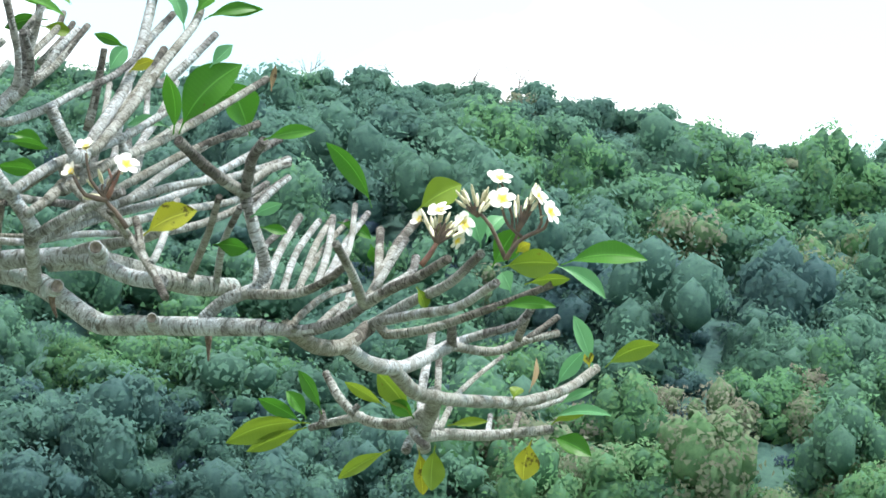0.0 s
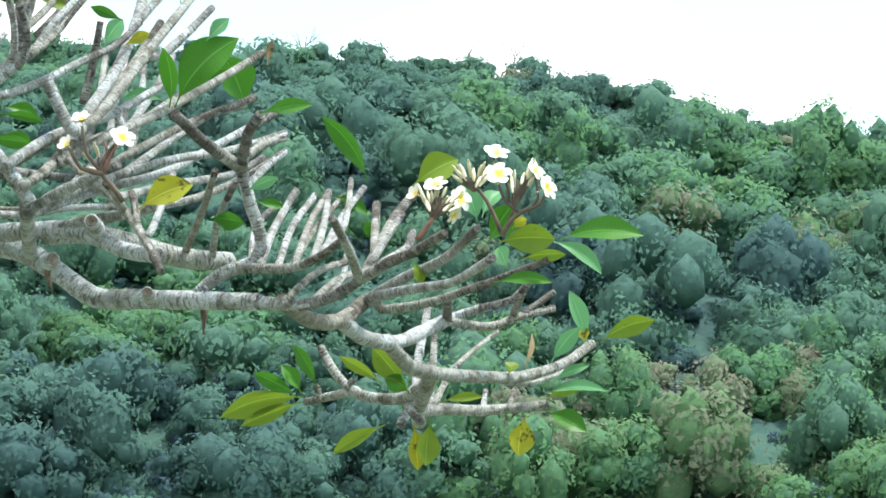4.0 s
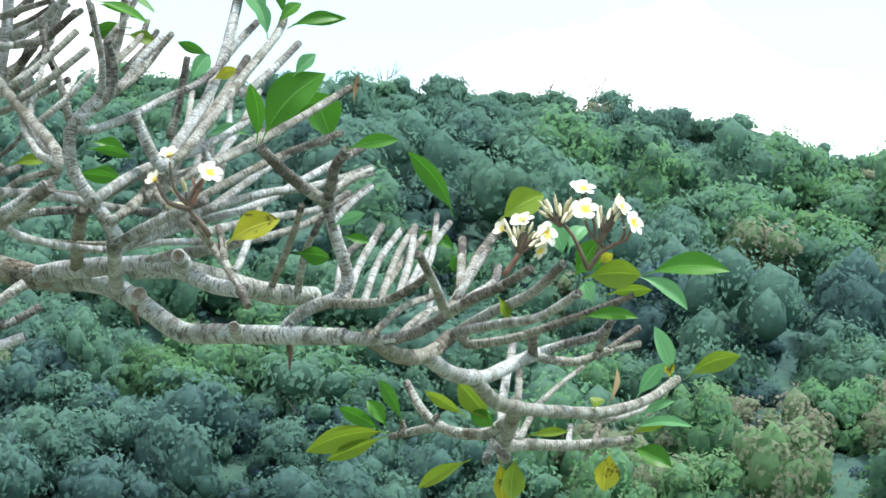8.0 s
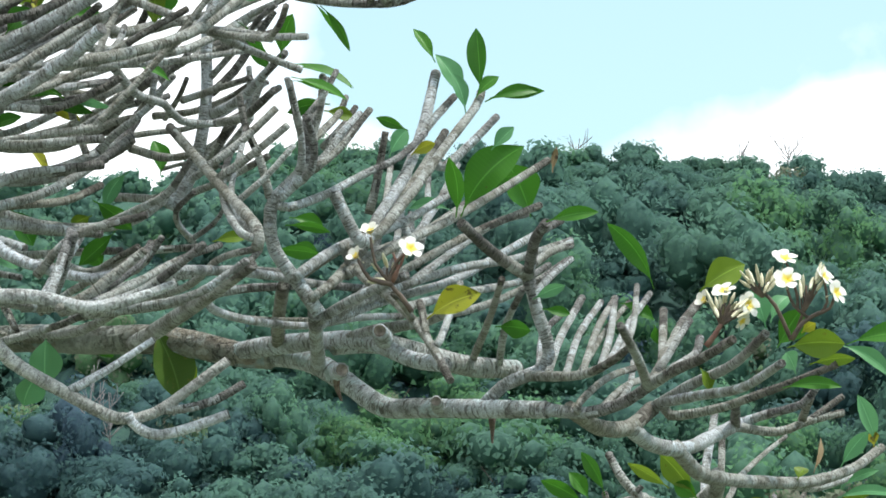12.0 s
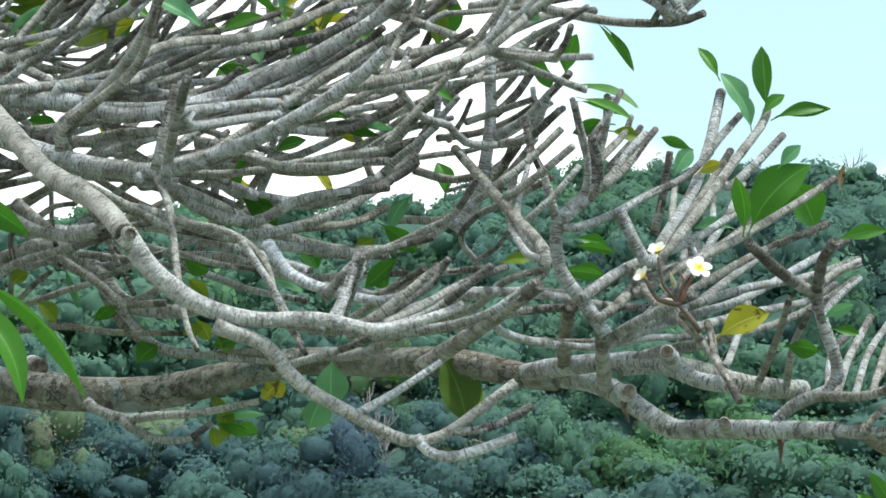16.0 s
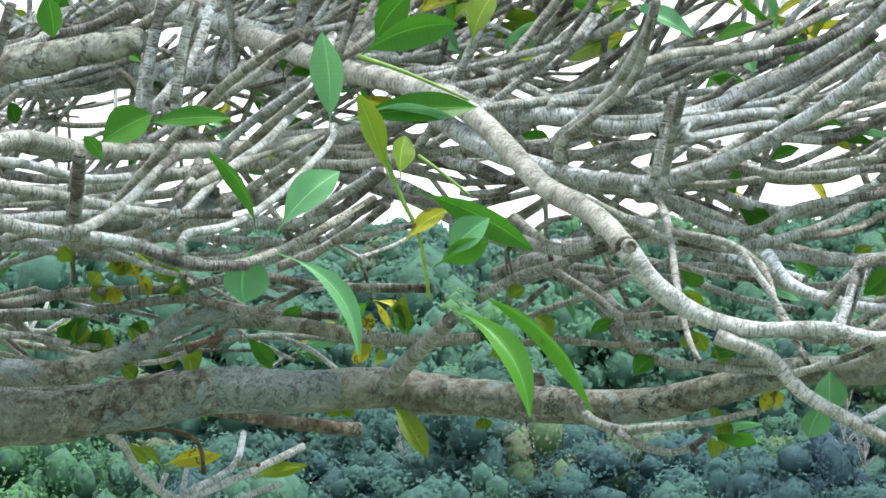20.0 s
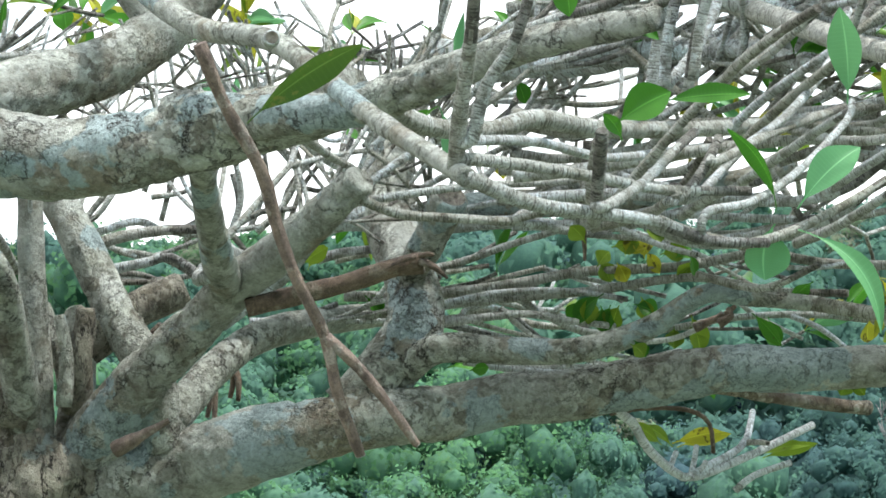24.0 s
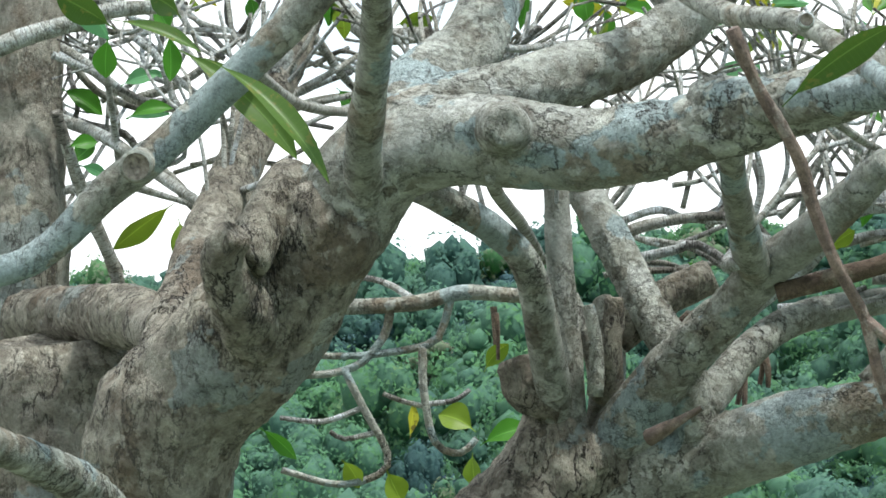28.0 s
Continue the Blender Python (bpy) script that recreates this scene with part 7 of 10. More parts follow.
bough("branch", [(-4.70, 9.93, 3.23), (-4.67, 9.95, 3.16), (-4.62, 9.96, 3.24)], 2.0, 1.5)
bough("branch", [(-4.74, 9.52, 2.85), (-4.63, 9.57, 2.87), (-4.48, 9.64, 2.82), (-4.33, 9.71, 2.84)], 2.1, 1.5)
bough("branch", [(-4.45, 9.66, 2.82), (-4.36, 9.69, 2.87), (-4.25, 9.73, 2.94)], 1.9, 1.4)
bough("branch", [(-4.33, 9.51, 2.68), (-4.23, 9.55, 2.69), (-4.14, 9.59, 2.65), (-3.99, 9.65, 2.64)], 2.6, 1.8)
bough("dead_branch", [(-4.33, 8.95, 2.74), (-4.28, 8.96, 2.78), (-4.22, 8.99, 2.79)], 4.0, 1.2, BARK_DRY, knobby=0.2, label="dry brown dead branch")
bough("dead_branch", [(-4.22, 9.00, 2.74), (-4.20, 9.00, 2.77), (-4.21, 9.00, 2.79)], 3.1, 1.6, BARK_DRY, knobby=0.2, label="dry brown dead branch")
bough("dead_branch", [(-3.17, 8.45, 2.51), (-3.14, 8.46, 2.53), (-3.15, 8.46, 2.55)], 2.8, 1.1, BARK_DRY, knobby=0.2, label="dry brown dead branch")
bough("dead_branch", [(-3.42, 9.01, 2.57), (-3.37, 9.03, 2.59), (-3.33, 9.04, 2.62)], 2.1, 1.2, BARK_DRY, knobby=0.2, label="dry brown dead branch")
bough("dead_branch", [(-3.40, 8.91, 2.55), (-3.34, 8.93, 2.58), (-3.33, 8.93, 2.59)], 2.7, 1.5, BARK_DRY, knobby=0.2, label="dry brown dead branch")
bough("branch", [(-2.64, 6.89, 2.81), (-2.54, 6.80, 2.86), (-2.44, 6.73, 2.90), (-2.33, 6.65, 2.93)], 2.3, 1.9)
bough("branch", [(-2.69, 7.00, 2.67), (-2.59, 6.95, 2.72), (-2.47, 6.88, 2.79), (-2.35, 6.82, 2.85), (-2.29, 6.78, 2.88)], 2.3, 1.9)
bough("branch", [(-2.62, 7.03, 2.65), (-2.50, 6.94, 2.69), (-2.35, 6.83, 2.74), (-2.31, 6.80, 2.75)], 2.1, 1.7)
bough("branch", [(-2.88, 7.43, 2.92), (-2.86, 7.42, 3.03), (-2.83, 7.41, 3.13)], 2.7, 1.9)
bough("branch", [(-3.10, 7.78, 2.91), (-3.09, 7.77, 3.01), (-3.07, 7.76, 3.12), (-3.03, 7.74, 3.24)], 3.5, 2.4)
bough("limb", [(-3.78, 8.33, 3.16), (-3.69, 8.34, 3.16), (-3.52, 8.36, 3.18), (-3.34, 8.37, 3.21), (-3.21, 8.39, 3.19), (-3.05, 8.40, 3.17)], 5.2, 4.2, knobby=0.1)
bough("branch", [(-3.33, 7.44, 3.07), (-3.17, 7.40, 3.10), (-3.05, 7.38, 3.12), (-2.96, 7.35, 3.15)], 2.9, 2.3)
bough("limb", [(-3.14, 7.91, 3.28), (-3.03, 7.91, 3.24), (-2.90, 7.90, 3.20), (-2.80, 7.90, 3.17), (-2.70, 7.89, 3.11)], 5.9, 3.9, knobby=0.1)
bough("branch", [(-3.57, 8.22, 3.05), (-3.55, 8.24, 3.00), (-3.49, 8.27, 2.97), (-3.41, 8.30, 3.00), (-3.31, 8.33, 3.04)], 2.7, 2.1)
bough("branch", [(-3.48, 8.58, 3.06), (-3.29, 8.56, 3.03), (-3.11, 8.53, 3.01), (-2.90, 8.48, 3.02)], 3.6, 2.6)
bough("branch", [(-3.66, 8.21, 2.89), (-3.48, 8.21, 2.88), (-3.33, 8.21, 2.86), (-3.19, 8.21, 2.86), (-3.14, 8.20, 2.88)], 3.2, 2.3)
bough("branch", [(-3.59, 8.04, 2.79), (-3.47, 8.03, 2.78), (-3.37, 8.02, 2.75)], 3.2, 2.8)
bough("branch", [(-3.32, 7.94, 2.69), (-3.32, 7.93, 2.79), (-3.31, 7.92, 2.90)], 3.3, 2.5)
bough("branch", [(-3.31, 7.95, 2.70), (-3.18, 7.90, 2.71), (-3.10, 7.86, 2.73), (-3.01, 7.81, 2.79), (-2.94, 7.74, 2.86)], 3.1, 2.0)
bough("branch", [(-3.18, 8.00, 2.71), (-3.10, 7.99, 2.67), (-2.99, 7.98, 2.66), (-2.87, 7.97, 2.67), (-2.72, 7.95, 2.69)], 2.9, 2.0)
bough("branch", [(-3.39, 8.12, 2.78), (-3.29, 8.09, 2.81), (-3.21, 8.04, 2.88), (-3.16, 8.01, 2.93), (-3.10, 7.99, 2.95)], 2.9, 1.8)
bough("branch", [(-3.08, 7.93, 2.71), (-2.97, 7.83, 2.74), (-2.81, 7.70, 2.75)], 2.4, 2.0)
bough("branch", [(-3.06, 8.14, 2.77), (-2.91, 8.08, 2.77), (-2.78, 8.03, 2.73)], 2.4, 1.8)
bough("branch", [(-3.15, 8.24, 2.61), (-3.01, 8.20, 2.57), (-2.93, 8.18, 2.57), (-2.81, 8.14, 2.61)], 2.2, 1.6)
bough("limb", [(-2.59, 7.72, 3.06), (-2.45, 7.68, 3.02), (-2.30, 7.64, 2.96), (-2.16, 7.59, 2.91), (-1.94, 7.52, 2.87)], 4.4, 3.2, knobby=0.1)
bough("branch", [(-2.26, 7.63, 2.94), (-2.19, 7.57, 2.87), (-2.11, 7.50, 2.82), (-1.99, 7.41, 2.78)], 2.9, 2.2)
bough("branch", [(-2.43, 7.90, 2.90), (-2.37, 7.86, 2.85), (-2.29, 7.82, 2.83), (-2.21, 7.77, 2.79)], 2.8, 2.1)
bough("branch", [(-2.29, 7.65, 2.75), (-2.23, 7.67, 2.74), (-2.14, 7.69, 2.77)], 1.4, 1.2)
bough("branch", [(-2.47, 7.97, 3.08), (-2.34, 7.89, 3.08), (-2.19, 7.81, 3.07), (-2.11, 7.73, 3.12), (-2.03, 7.65, 3.17)], 2.6, 1.9)
bough("branch", [(-2.30, 7.92, 3.02), (-2.24, 7.89, 2.99), (-2.17, 7.84, 2.98), (-2.06, 7.77, 3.00), (-1.97, 7.69, 3.03)], 2.3, 1.7)
bough("branch", [(-2.04, 7.61, 2.78), (-2.02, 7.53, 2.85), (-1.94, 7.47, 2.88), (-1.88, 7.42, 2.91)], 2.2, 1.7)
bough("branch", [(-2.49, 7.18, 2.64), (-2.40, 7.11, 2.67), (-2.28, 7.03, 2.71)], 2.3, 1.8)
bough("branch", [(-2.58, 7.27, 2.55), (-2.48, 7.21, 2.57), (-2.35, 7.11, 2.61), (-2.27, 7.04, 2.64)], 2.3, 1.9)
bough("branch", [(-2.84, 7.98, 2.95), (-2.67, 7.95, 2.95), (-2.55, 7.92, 2.96), (-2.42, 7.90, 2.96)], 2.6, 2.0)
bough("branch", [(-2.69, 7.96, 2.69), (-2.57, 7.91, 2.70), (-2.48, 7.87, 2.71), (-2.40, 7.83, 2.71)], 1.9, 1.4)
bough("branch", [(-2.28, 7.87, 2.71), (-2.17, 7.83, 2.65), (-2.07, 7.79, 2.63), (-1.98, 7.75, 2.65)], 2.9, 2.3)
bough("branch", [(-2.90, 8.49, 2.95), (-2.72, 8.48, 2.88), (-2.54, 8.47, 2.84), (-2.39, 8.45, 2.85)], 2.5, 1.9)
bough("branch", [(-3.71, 8.40, 2.96), (-3.56, 8.41, 2.94), (-3.36, 8.42, 2.96), (-3.22, 8.42, 2.99), (-3.09, 8.42, 3.00)], 2.8, 1.9)
bough("branch", [(-3.01, 8.46, 2.91), (-2.87, 8.40, 2.93), (-2.64, 8.30, 2.94), (-2.44, 8.22, 2.89)], 2.7, 1.9)
bough("branch", [(-2.77, 8.73, 3.03), (-2.63, 8.68, 3.06), (-2.44, 8.61, 3.05), (-2.29, 8.54, 3.08)], 2.3, 1.6)
bough("branch", [(-2.48, 7.96, 3.08), (-2.36, 7.90, 3.08), (-2.22, 7.84, 3.08), (-2.11, 7.79, 3.09), (-2.01, 7.72, 3.13), (-1.94, 7.67, 3.16)], 2.5, 1.7)
bough("branch", [(-2.29, 7.82, 2.98), (-2.22, 7.80, 2.97), (-2.15, 7.77, 2.97), (-2.04, 7.73, 2.99), (-1.92, 7.66, 3.05), (-1.84, 7.60, 3.10)], 2.0, 1.6)
bough("branch", [(-2.16, 7.86, 2.99), (-2.03, 7.81, 3.00), (-1.90, 7.76, 3.02), (-1.76, 7.70, 3.03), (-1.65, 7.66, 3.01)], 1.8, 1.5)
bough("branch", [(-2.09, 7.69, 2.79), (-2.06, 7.66, 2.85), (-2.01, 7.64, 2.89), (-1.95, 7.61, 2.94), (-1.87, 7.55, 3.03), (-1.81, 7.50, 3.11)], 2.4, 1.8)
bough("limb", [(-2.45, 7.87, 3.02), (-2.33, 7.83, 2.98), (-2.19, 7.78, 2.94), (-2.03, 7.72, 2.90), (-1.87, 7.66, 2.88), (-1.83, 7.64, 2.86)], 3.0, 2.3, knobby=0.1)
bough("branch", [(-1.96, 7.61, 2.90), (-1.85, 7.57, 2.90), (-1.71, 7.51, 2.90), (-1.63, 7.47, 2.94)], 2.2, 1.6)
bough("branch", [(-2.01, 7.51, 2.79), (-1.90, 7.48, 2.81), (-1.77, 7.45, 2.81), (-1.67, 7.41, 2.85), (-1.59, 7.38, 2.88)], 1.9, 1.6)
bough("branch", [(-2.03, 7.71, 2.79), (-1.95, 7.71, 2.82), (-1.87, 7.70, 2.84), (-1.73, 7.69, 2.86), (-1.63, 7.69, 2.87)], 2.0, 1.6)
bough("branch", [(-2.39, 7.91, 2.89), (-2.34, 7.90, 2.84), (-2.27, 7.89, 2.81), (-2.20, 7.87, 2.80)], 2.3, 1.7)
bough("branch", [(-2.23, 7.88, 2.72), (-2.18, 7.85, 2.68), (-2.12, 7.82, 2.64), (-2.04, 7.79, 2.63), (-1.96, 7.75, 2.65)], 2.8, 2.3)
bough("branch", [(-2.36, 8.07, 2.56), (-2.27, 8.03, 2.60), (-2.18, 8.00, 2.62), (-2.07, 7.96, 2.64), (-2.03, 7.94, 2.65)], 2.3, 1.7)
bough("branch", [(-2.20, 8.11, 2.63), (-2.14, 8.10, 2.59), (-2.08, 8.10, 2.55), (-2.03, 8.09, 2.51), (-1.93, 8.08, 2.51)], 2.1, 1.8)
bough("branch", [(-2.30, 8.20, 2.52), (-2.21, 8.19, 2.55), (-2.13, 8.18, 2.57), (-2.06, 8.18, 2.60), (-1.96, 8.16, 2.63)], 1.7, 1.4)
bough("branch", [(-2.31, 8.19, 2.53), (-2.25, 8.14, 2.57), (-2.21, 8.11, 2.59)], 1.5, 1.2)
bough("branch", [(-2.30, 8.09, 2.53), (-2.28, 8.04, 2.61), (-2.28, 8.01, 2.66), (-2.23, 7.98, 2.70)], 1.5, 1.2)
bough("branch", [(-1.99, 7.73, 2.70), (-1.91, 7.71, 2.67), (-1.85, 7.69, 2.64), (-1.74, 7.66, 2.61), (-1.64, 7.62, 2.59)], 2.4, 1.8)
bough("branch", [(-2.44, 8.22, 2.83), (-2.37, 8.20, 2.83), (-2.28, 8.16, 2.84)], 1.5, 1.2)
bough("branch", [(-2.21, 7.99, 2.70), (-2.16, 7.95, 2.72), (-2.10, 7.91, 2.72)], 1.6, 1.2)
bough("branch", [(-2.01, 7.62, 2.74), (-1.93, 7.59, 2.73), (-1.84, 7.56, 2.72), (-1.71, 7.52, 2.72), (-1.66, 7.50, 2.70)], 2.2, 1.6)
bough("branch", [(-1.86, 7.88, 2.60), (-1.76, 7.86, 2.57), (-1.65, 7.83, 2.55)], 1.6, 1.3)
bough("branch", [(-6.07, 7.69, 3.45), (-6.04, 7.74, 3.34), (-6.00, 7.79, 3.28), (-5.98, 7.82, 3.19), (-5.97, 7.83, 3.13)], 1.5, 1.0)
bough("branch", [(-6.03, 7.39, 3.22), (-5.95, 7.47, 3.16), (-5.89, 7.52, 3.12), (-5.86, 7.55, 3.09)], 1.7, 1.3)
bough("branch", [(-6.22, 7.65, 3.11), (-6.16, 7.70, 3.08), (-6.09, 7.76, 3.06), (-6.06, 7.80, 3.00)], 3.0, 2.1)
bough("branch", [(-6.20, 7.62, 3.33), (-6.18, 7.65, 3.27)], 1.4, 1.0)
bough("branch", [(-6.18, 7.79, 3.22), (-6.16, 7.82, 3.13), (-6.16, 7.83, 3.07)], 1.6, 1.0)
bough("branch", [(-5.82, 7.64, 3.37), (-5.77, 7.70, 3.30), (-5.73, 7.74, 3.24)], 1.7, 1.3)
bough("branch", [(-6.05, 7.93, 2.97), (-5.98, 7.98, 3.00), (-5.92, 8.02, 3.03), (-5.84, 8.07, 3.06)], 1.4, 1.0)
bough("branch", [(-5.89, 7.95, 3.45), (-5.89, 7.97, 3.36), (-5.86, 7.99, 3.35), (-5.84, 8.00, 3.39)], 1.5, 1.0)
bough("branch", [(-6.11, 7.82, 3.34), (-6.02, 7.87, 3.39), (-5.88, 7.96, 3.45)], 1.2, 0.9)
bough("branch", [(-5.98, 7.35, 3.00), (-5.96, 7.39, 2.87), (-5.93, 7.42, 2.76), (-5.89, 7.48, 2.65)], 3.1, 2.5)
bough("branch", [(-6.31, 7.75, 2.92), (-6.20, 7.83, 2.95), (-6.14, 7.86, 2.98)], 1.9, 1.6)
bough("branch", [(-5.75, 7.41, 2.92), (-5.70, 7.46, 2.86), (-5.66, 7.50, 2.80), (-5.60, 7.55, 2.74)], 3.6, 3.0)
bough("branch", [(-6.10, 7.78, 2.92), (-5.98, 7.87, 2.88)], 1.5, 1.2)
bough("branch", [(-6.16, 7.63, 3.43), (-6.08, 7.69, 3.40), (-5.99, 7.77, 3.39), (-5.92, 7.81, 3.41)], 1.6, 1.2)
bough("branch", [(-6.23, 7.59, 3.32), (-6.16, 7.65, 3.34), (-6.07, 7.72, 3.33), (-5.97, 7.79, 3.34)], 2.2, 1.6)
bough("branch", [(-5.81, 8.17, 3.27), (-5.76, 8.20, 3.29), (-5.68, 8.24, 3.33)], 1.4, 1.1)
bough("branch", [(-5.83, 8.17, 3.17), (-5.77, 8.21, 3.19), (-5.66, 8.28, 3.21)], 1.2, 1.1)
bough("branch", [(-5.89, 8.17, 3.00), (-5.83, 8.20, 3.04), (-5.78, 8.23, 3.07)], 1.7, 1.2)
bough("branch", [(-1.15, 7.97, 2.95), (-1.08, 7.88, 3.00), (-1.02, 7.80, 3.05), (-0.98, 7.76, 3.07)], 1.6, 1.2)
bough("branch", [(-1.16, 8.05, 3.05), (-1.06, 7.97, 3.09), (-0.98, 7.90, 3.11), (-0.93, 7.86, 3.13)], 1.8, 1.3)
bough("branch", [(-1.42, 8.21, 3.09), (-1.32, 8.16, 3.09), (-1.23, 8.12, 3.11), (-1.13, 8.07, 3.12), (-1.09, 8.04, 3.14)], 1.9, 1.4)
bough("branch", [(-1.23, 8.06, 2.91), (-1.14, 7.97, 2.92), (-1.05, 7.88, 2.93)], 1.8, 1.4)
bough("branch", [(-1.14, 7.88, 2.85), (-1.07, 7.82, 2.87), (-1.00, 7.75, 2.92), (-0.95, 7.68, 2.95)], 2.2, 1.7)
bough("branch", [(-1.10, 7.69, 2.80), (-1.03, 7.61, 2.80), (-0.95, 7.50, 2.84)], 2.1, 1.6)
bough("branch", [(-0.94, 7.43, 2.59), (-0.90, 7.41, 2.62), (-0.88, 7.39, 2.67), (-0.88, 7.35, 2.74), (-0.90, 7.30, 2.83)], 1.9, 1.3)
bough("branch", [(-0.90, 7.41, 2.62), (-0.86, 7.39, 2.65), (-0.85, 7.36, 2.70), (-0.86, 7.32, 2.75)], 1.9, 1.4)
bough("branch", [(-0.87, 7.42, 2.70), (-0.85, 7.42, 2.76), (-0.83, 7.41, 2.85)], 1.7, 1.3)
bough("branch", [(-0.87, 7.41, 2.77), (-0.84, 7.45, 2.82), (-0.82, 7.51, 2.88)], 1.5, 1.2)
bough("branch", [(-0.85, 7.53, 2.72), (-0.81, 7.59, 2.78), (-0.79, 7.62, 2.82)], 1.7, 1.3)
bough("branch", [(-0.86, 7.44, 2.66), (-0.81, 7.48, 2.71), (-0.77, 7.51, 2.77), (-0.75, 7.53, 2.80)], 1.9, 1.4)
bough("branch", [(-0.94, 7.14, 2.48), (-0.99, 7.21, 2.54), (-1.01, 7.27, 2.60), (-1.00, 7.36, 2.70), (-1.00, 7.40, 2.75)], 1.6, 1.1)
bough("branch", [(-1.29, 8.15, 2.97), (-1.25, 8.05, 2.98), (-1.20, 7.95, 3.00)], 1.7, 1.2)
bough("branch", [(-1.30, 8.26, 2.90), (-1.25, 8.14, 2.93), (-1.22, 8.06, 2.96)], 1.5, 1.1)
bough("branch", [(-1.62, 8.21, 2.83), (-1.53, 8.16, 2.84), (-1.43, 8.11, 2.84), (-1.34, 8.05, 2.87)], 2.1, 1.6)
bough("branch", [(-1.54, 8.14, 2.75), (-1.44, 8.06, 2.77), (-1.36, 8.01, 2.79), (-1.33, 7.96, 2.82)], 2.1, 1.5)
bough("branch", [(-1.38, 8.25, 2.86), (-1.35, 8.19, 2.91), (-1.32, 8.15, 2.93)], 1.2, 1.0)
bough("branch", [(-1.34, 8.47, 2.81), (-1.26, 8.43, 2.82), (-1.17, 8.39, 2.80)], 1.1, 0.8)
bough("branch", [(-1.16, 8.10, 2.76), (-1.14, 8.04, 2.80), (-1.10, 7.99, 2.84)], 1.6, 1.2)
bough("branch", [(-1.18, 8.09, 2.77), (-1.14, 8.03, 2.81), (-1.12, 7.99, 2.84)], 1.4, 1.2)
bough("branch", [(-1.53, 7.75, 2.58), (-1.43, 7.73, 2.57), (-1.35, 7.70, 2.58), (-1.27, 7.67, 2.61), (-1.20, 7.64, 2.64), (-1.14, 7.60, 2.71)], 2.0, 1.5)
bough("branch", [(-1.18, 7.91, 2.57), (-1.20, 7.86, 2.59), (-1.20, 7.78, 2.62), (-1.15, 7.70, 2.65)], 1.6, 1.2)
bough("branch", [(-1.19, 7.91, 2.57), (-1.13, 7.86, 2.60), (-1.10, 7.82, 2.63)], 1.3, 1.0)
bough("branch", [(-1.48, 7.68, 2.39), (-1.36, 7.61, 2.45), (-1.28, 7.57, 2.48), (-1.20, 7.51, 2.52)], 1.9, 1.4)
bough("branch", [(-1.50, 7.58, 2.39), (-1.39, 7.55, 2.39), (-1.32, 7.52, 2.41), (-1.19, 7.47, 2.45), (-1.09, 7.43, 2.50)], 2.1, 1.4)
bough("branch", [(-1.38, 7.50, 2.36), (-1.26, 7.46, 2.37), (-1.12, 7.41, 2.39), (-1.04, 7.37, 2.42), (-0.99, 7.35, 2.45)], 2.1, 1.4)
bough("branch", [(-1.42, 7.68, 2.49), (-1.36, 7.63, 2.47), (-1.30, 7.57, 2.49), (-1.24, 7.51, 2.51)], 1.7, 1.4)
bough("branch", [(-1.50, 7.88, 2.41), (-1.48, 7.84, 2.45), (-1.45, 7.77, 2.53)], 1.6, 1.3)
bough("branch", [(-1.27, 7.81, 2.47), (-1.19, 7.80, 2.48), (-1.09, 7.78, 2.49), (-0.96, 7.75, 2.48)], 2.2, 1.7)
bough("branch", [(-1.14, 7.83, 2.44), (-1.04, 7.79, 2.45), (-0.94, 7.76, 2.45)], 2.2, 1.7)
bough("branch", [(-1.13, 7.84, 2.41), (-1.07, 7.83, 2.39), (-0.95, 7.80, 2.38), (-0.84, 7.77, 2.38)], 1.4, 1.1)
bough("branch", [(-0.94, 7.76, 2.46), (-0.85, 7.71, 2.51), (-0.78, 7.68, 2.55), (-0.74, 7.66, 2.57)], 1.9, 1.5)
bough("branch", [(-2.14, 8.06, 3.05), (-2.02, 8.05, 3.07), (-1.85, 8.03, 3.08), (-1.77, 8.02, 3.07), (-1.68, 8.00, 3.10), (-1.58, 7.98, 3.15), (-1.54, 7.96, 3.18)], 2.1, 1.6)
bough("branch", [(-2.12, 7.98, 2.96), (-2.01, 7.91, 3.03), (-1.93, 7.84, 3.10), (-1.89, 7.79, 3.16)], 1.9, 1.5)
bough("branch", [(-2.08, 7.97, 3.06), (-1.94, 7.85, 3.10), (-1.89, 7.80, 3.12)], 1.9, 1.5)
bough("branch", [(-1.98, 7.99, 3.08), (-1.85, 7.91, 3.11), (-1.72, 7.83, 3.13)], 2.1, 1.5)
bough("branch", [(-1.77, 7.95, 2.99), (-1.67, 7.91, 3.01), (-1.56, 7.86, 3.05), (-1.44, 7.79, 3.12)], 2.0, 1.7)
bough("branch", [(-1.84, 7.75, 2.86), (-1.71, 7.72, 2.88), (-1.60, 7.68, 2.93), (-1.49, 7.65, 2.97), (-1.39, 7.61, 3.02)], 2.0, 1.5)
bough("branch", [(-1.86, 7.74, 2.88), (-1.77, 7.68, 2.89), (-1.69, 7.60, 2.93), (-1.66, 7.57, 2.94)], 2.0, 1.5)
bough("branch", [(-2.10, 8.08, 2.98), (-1.99, 8.06, 2.98), (-1.85, 8.03, 2.98), (-1.77, 8.00, 3.00), (-1.66, 7.97, 3.00)], 2.3, 1.9)
bough("branch", [(-2.09, 8.09, 2.97), (-1.98, 8.03, 2.95), (-1.92, 8.00, 2.93), (-1.83, 7.95, 2.91)], 2.1, 1.7)
bough("branch", [(-1.85, 7.65, 2.79), (-1.82, 7.60, 2.86), (-1.79, 7.54, 2.93)], 2.0, 1.3)
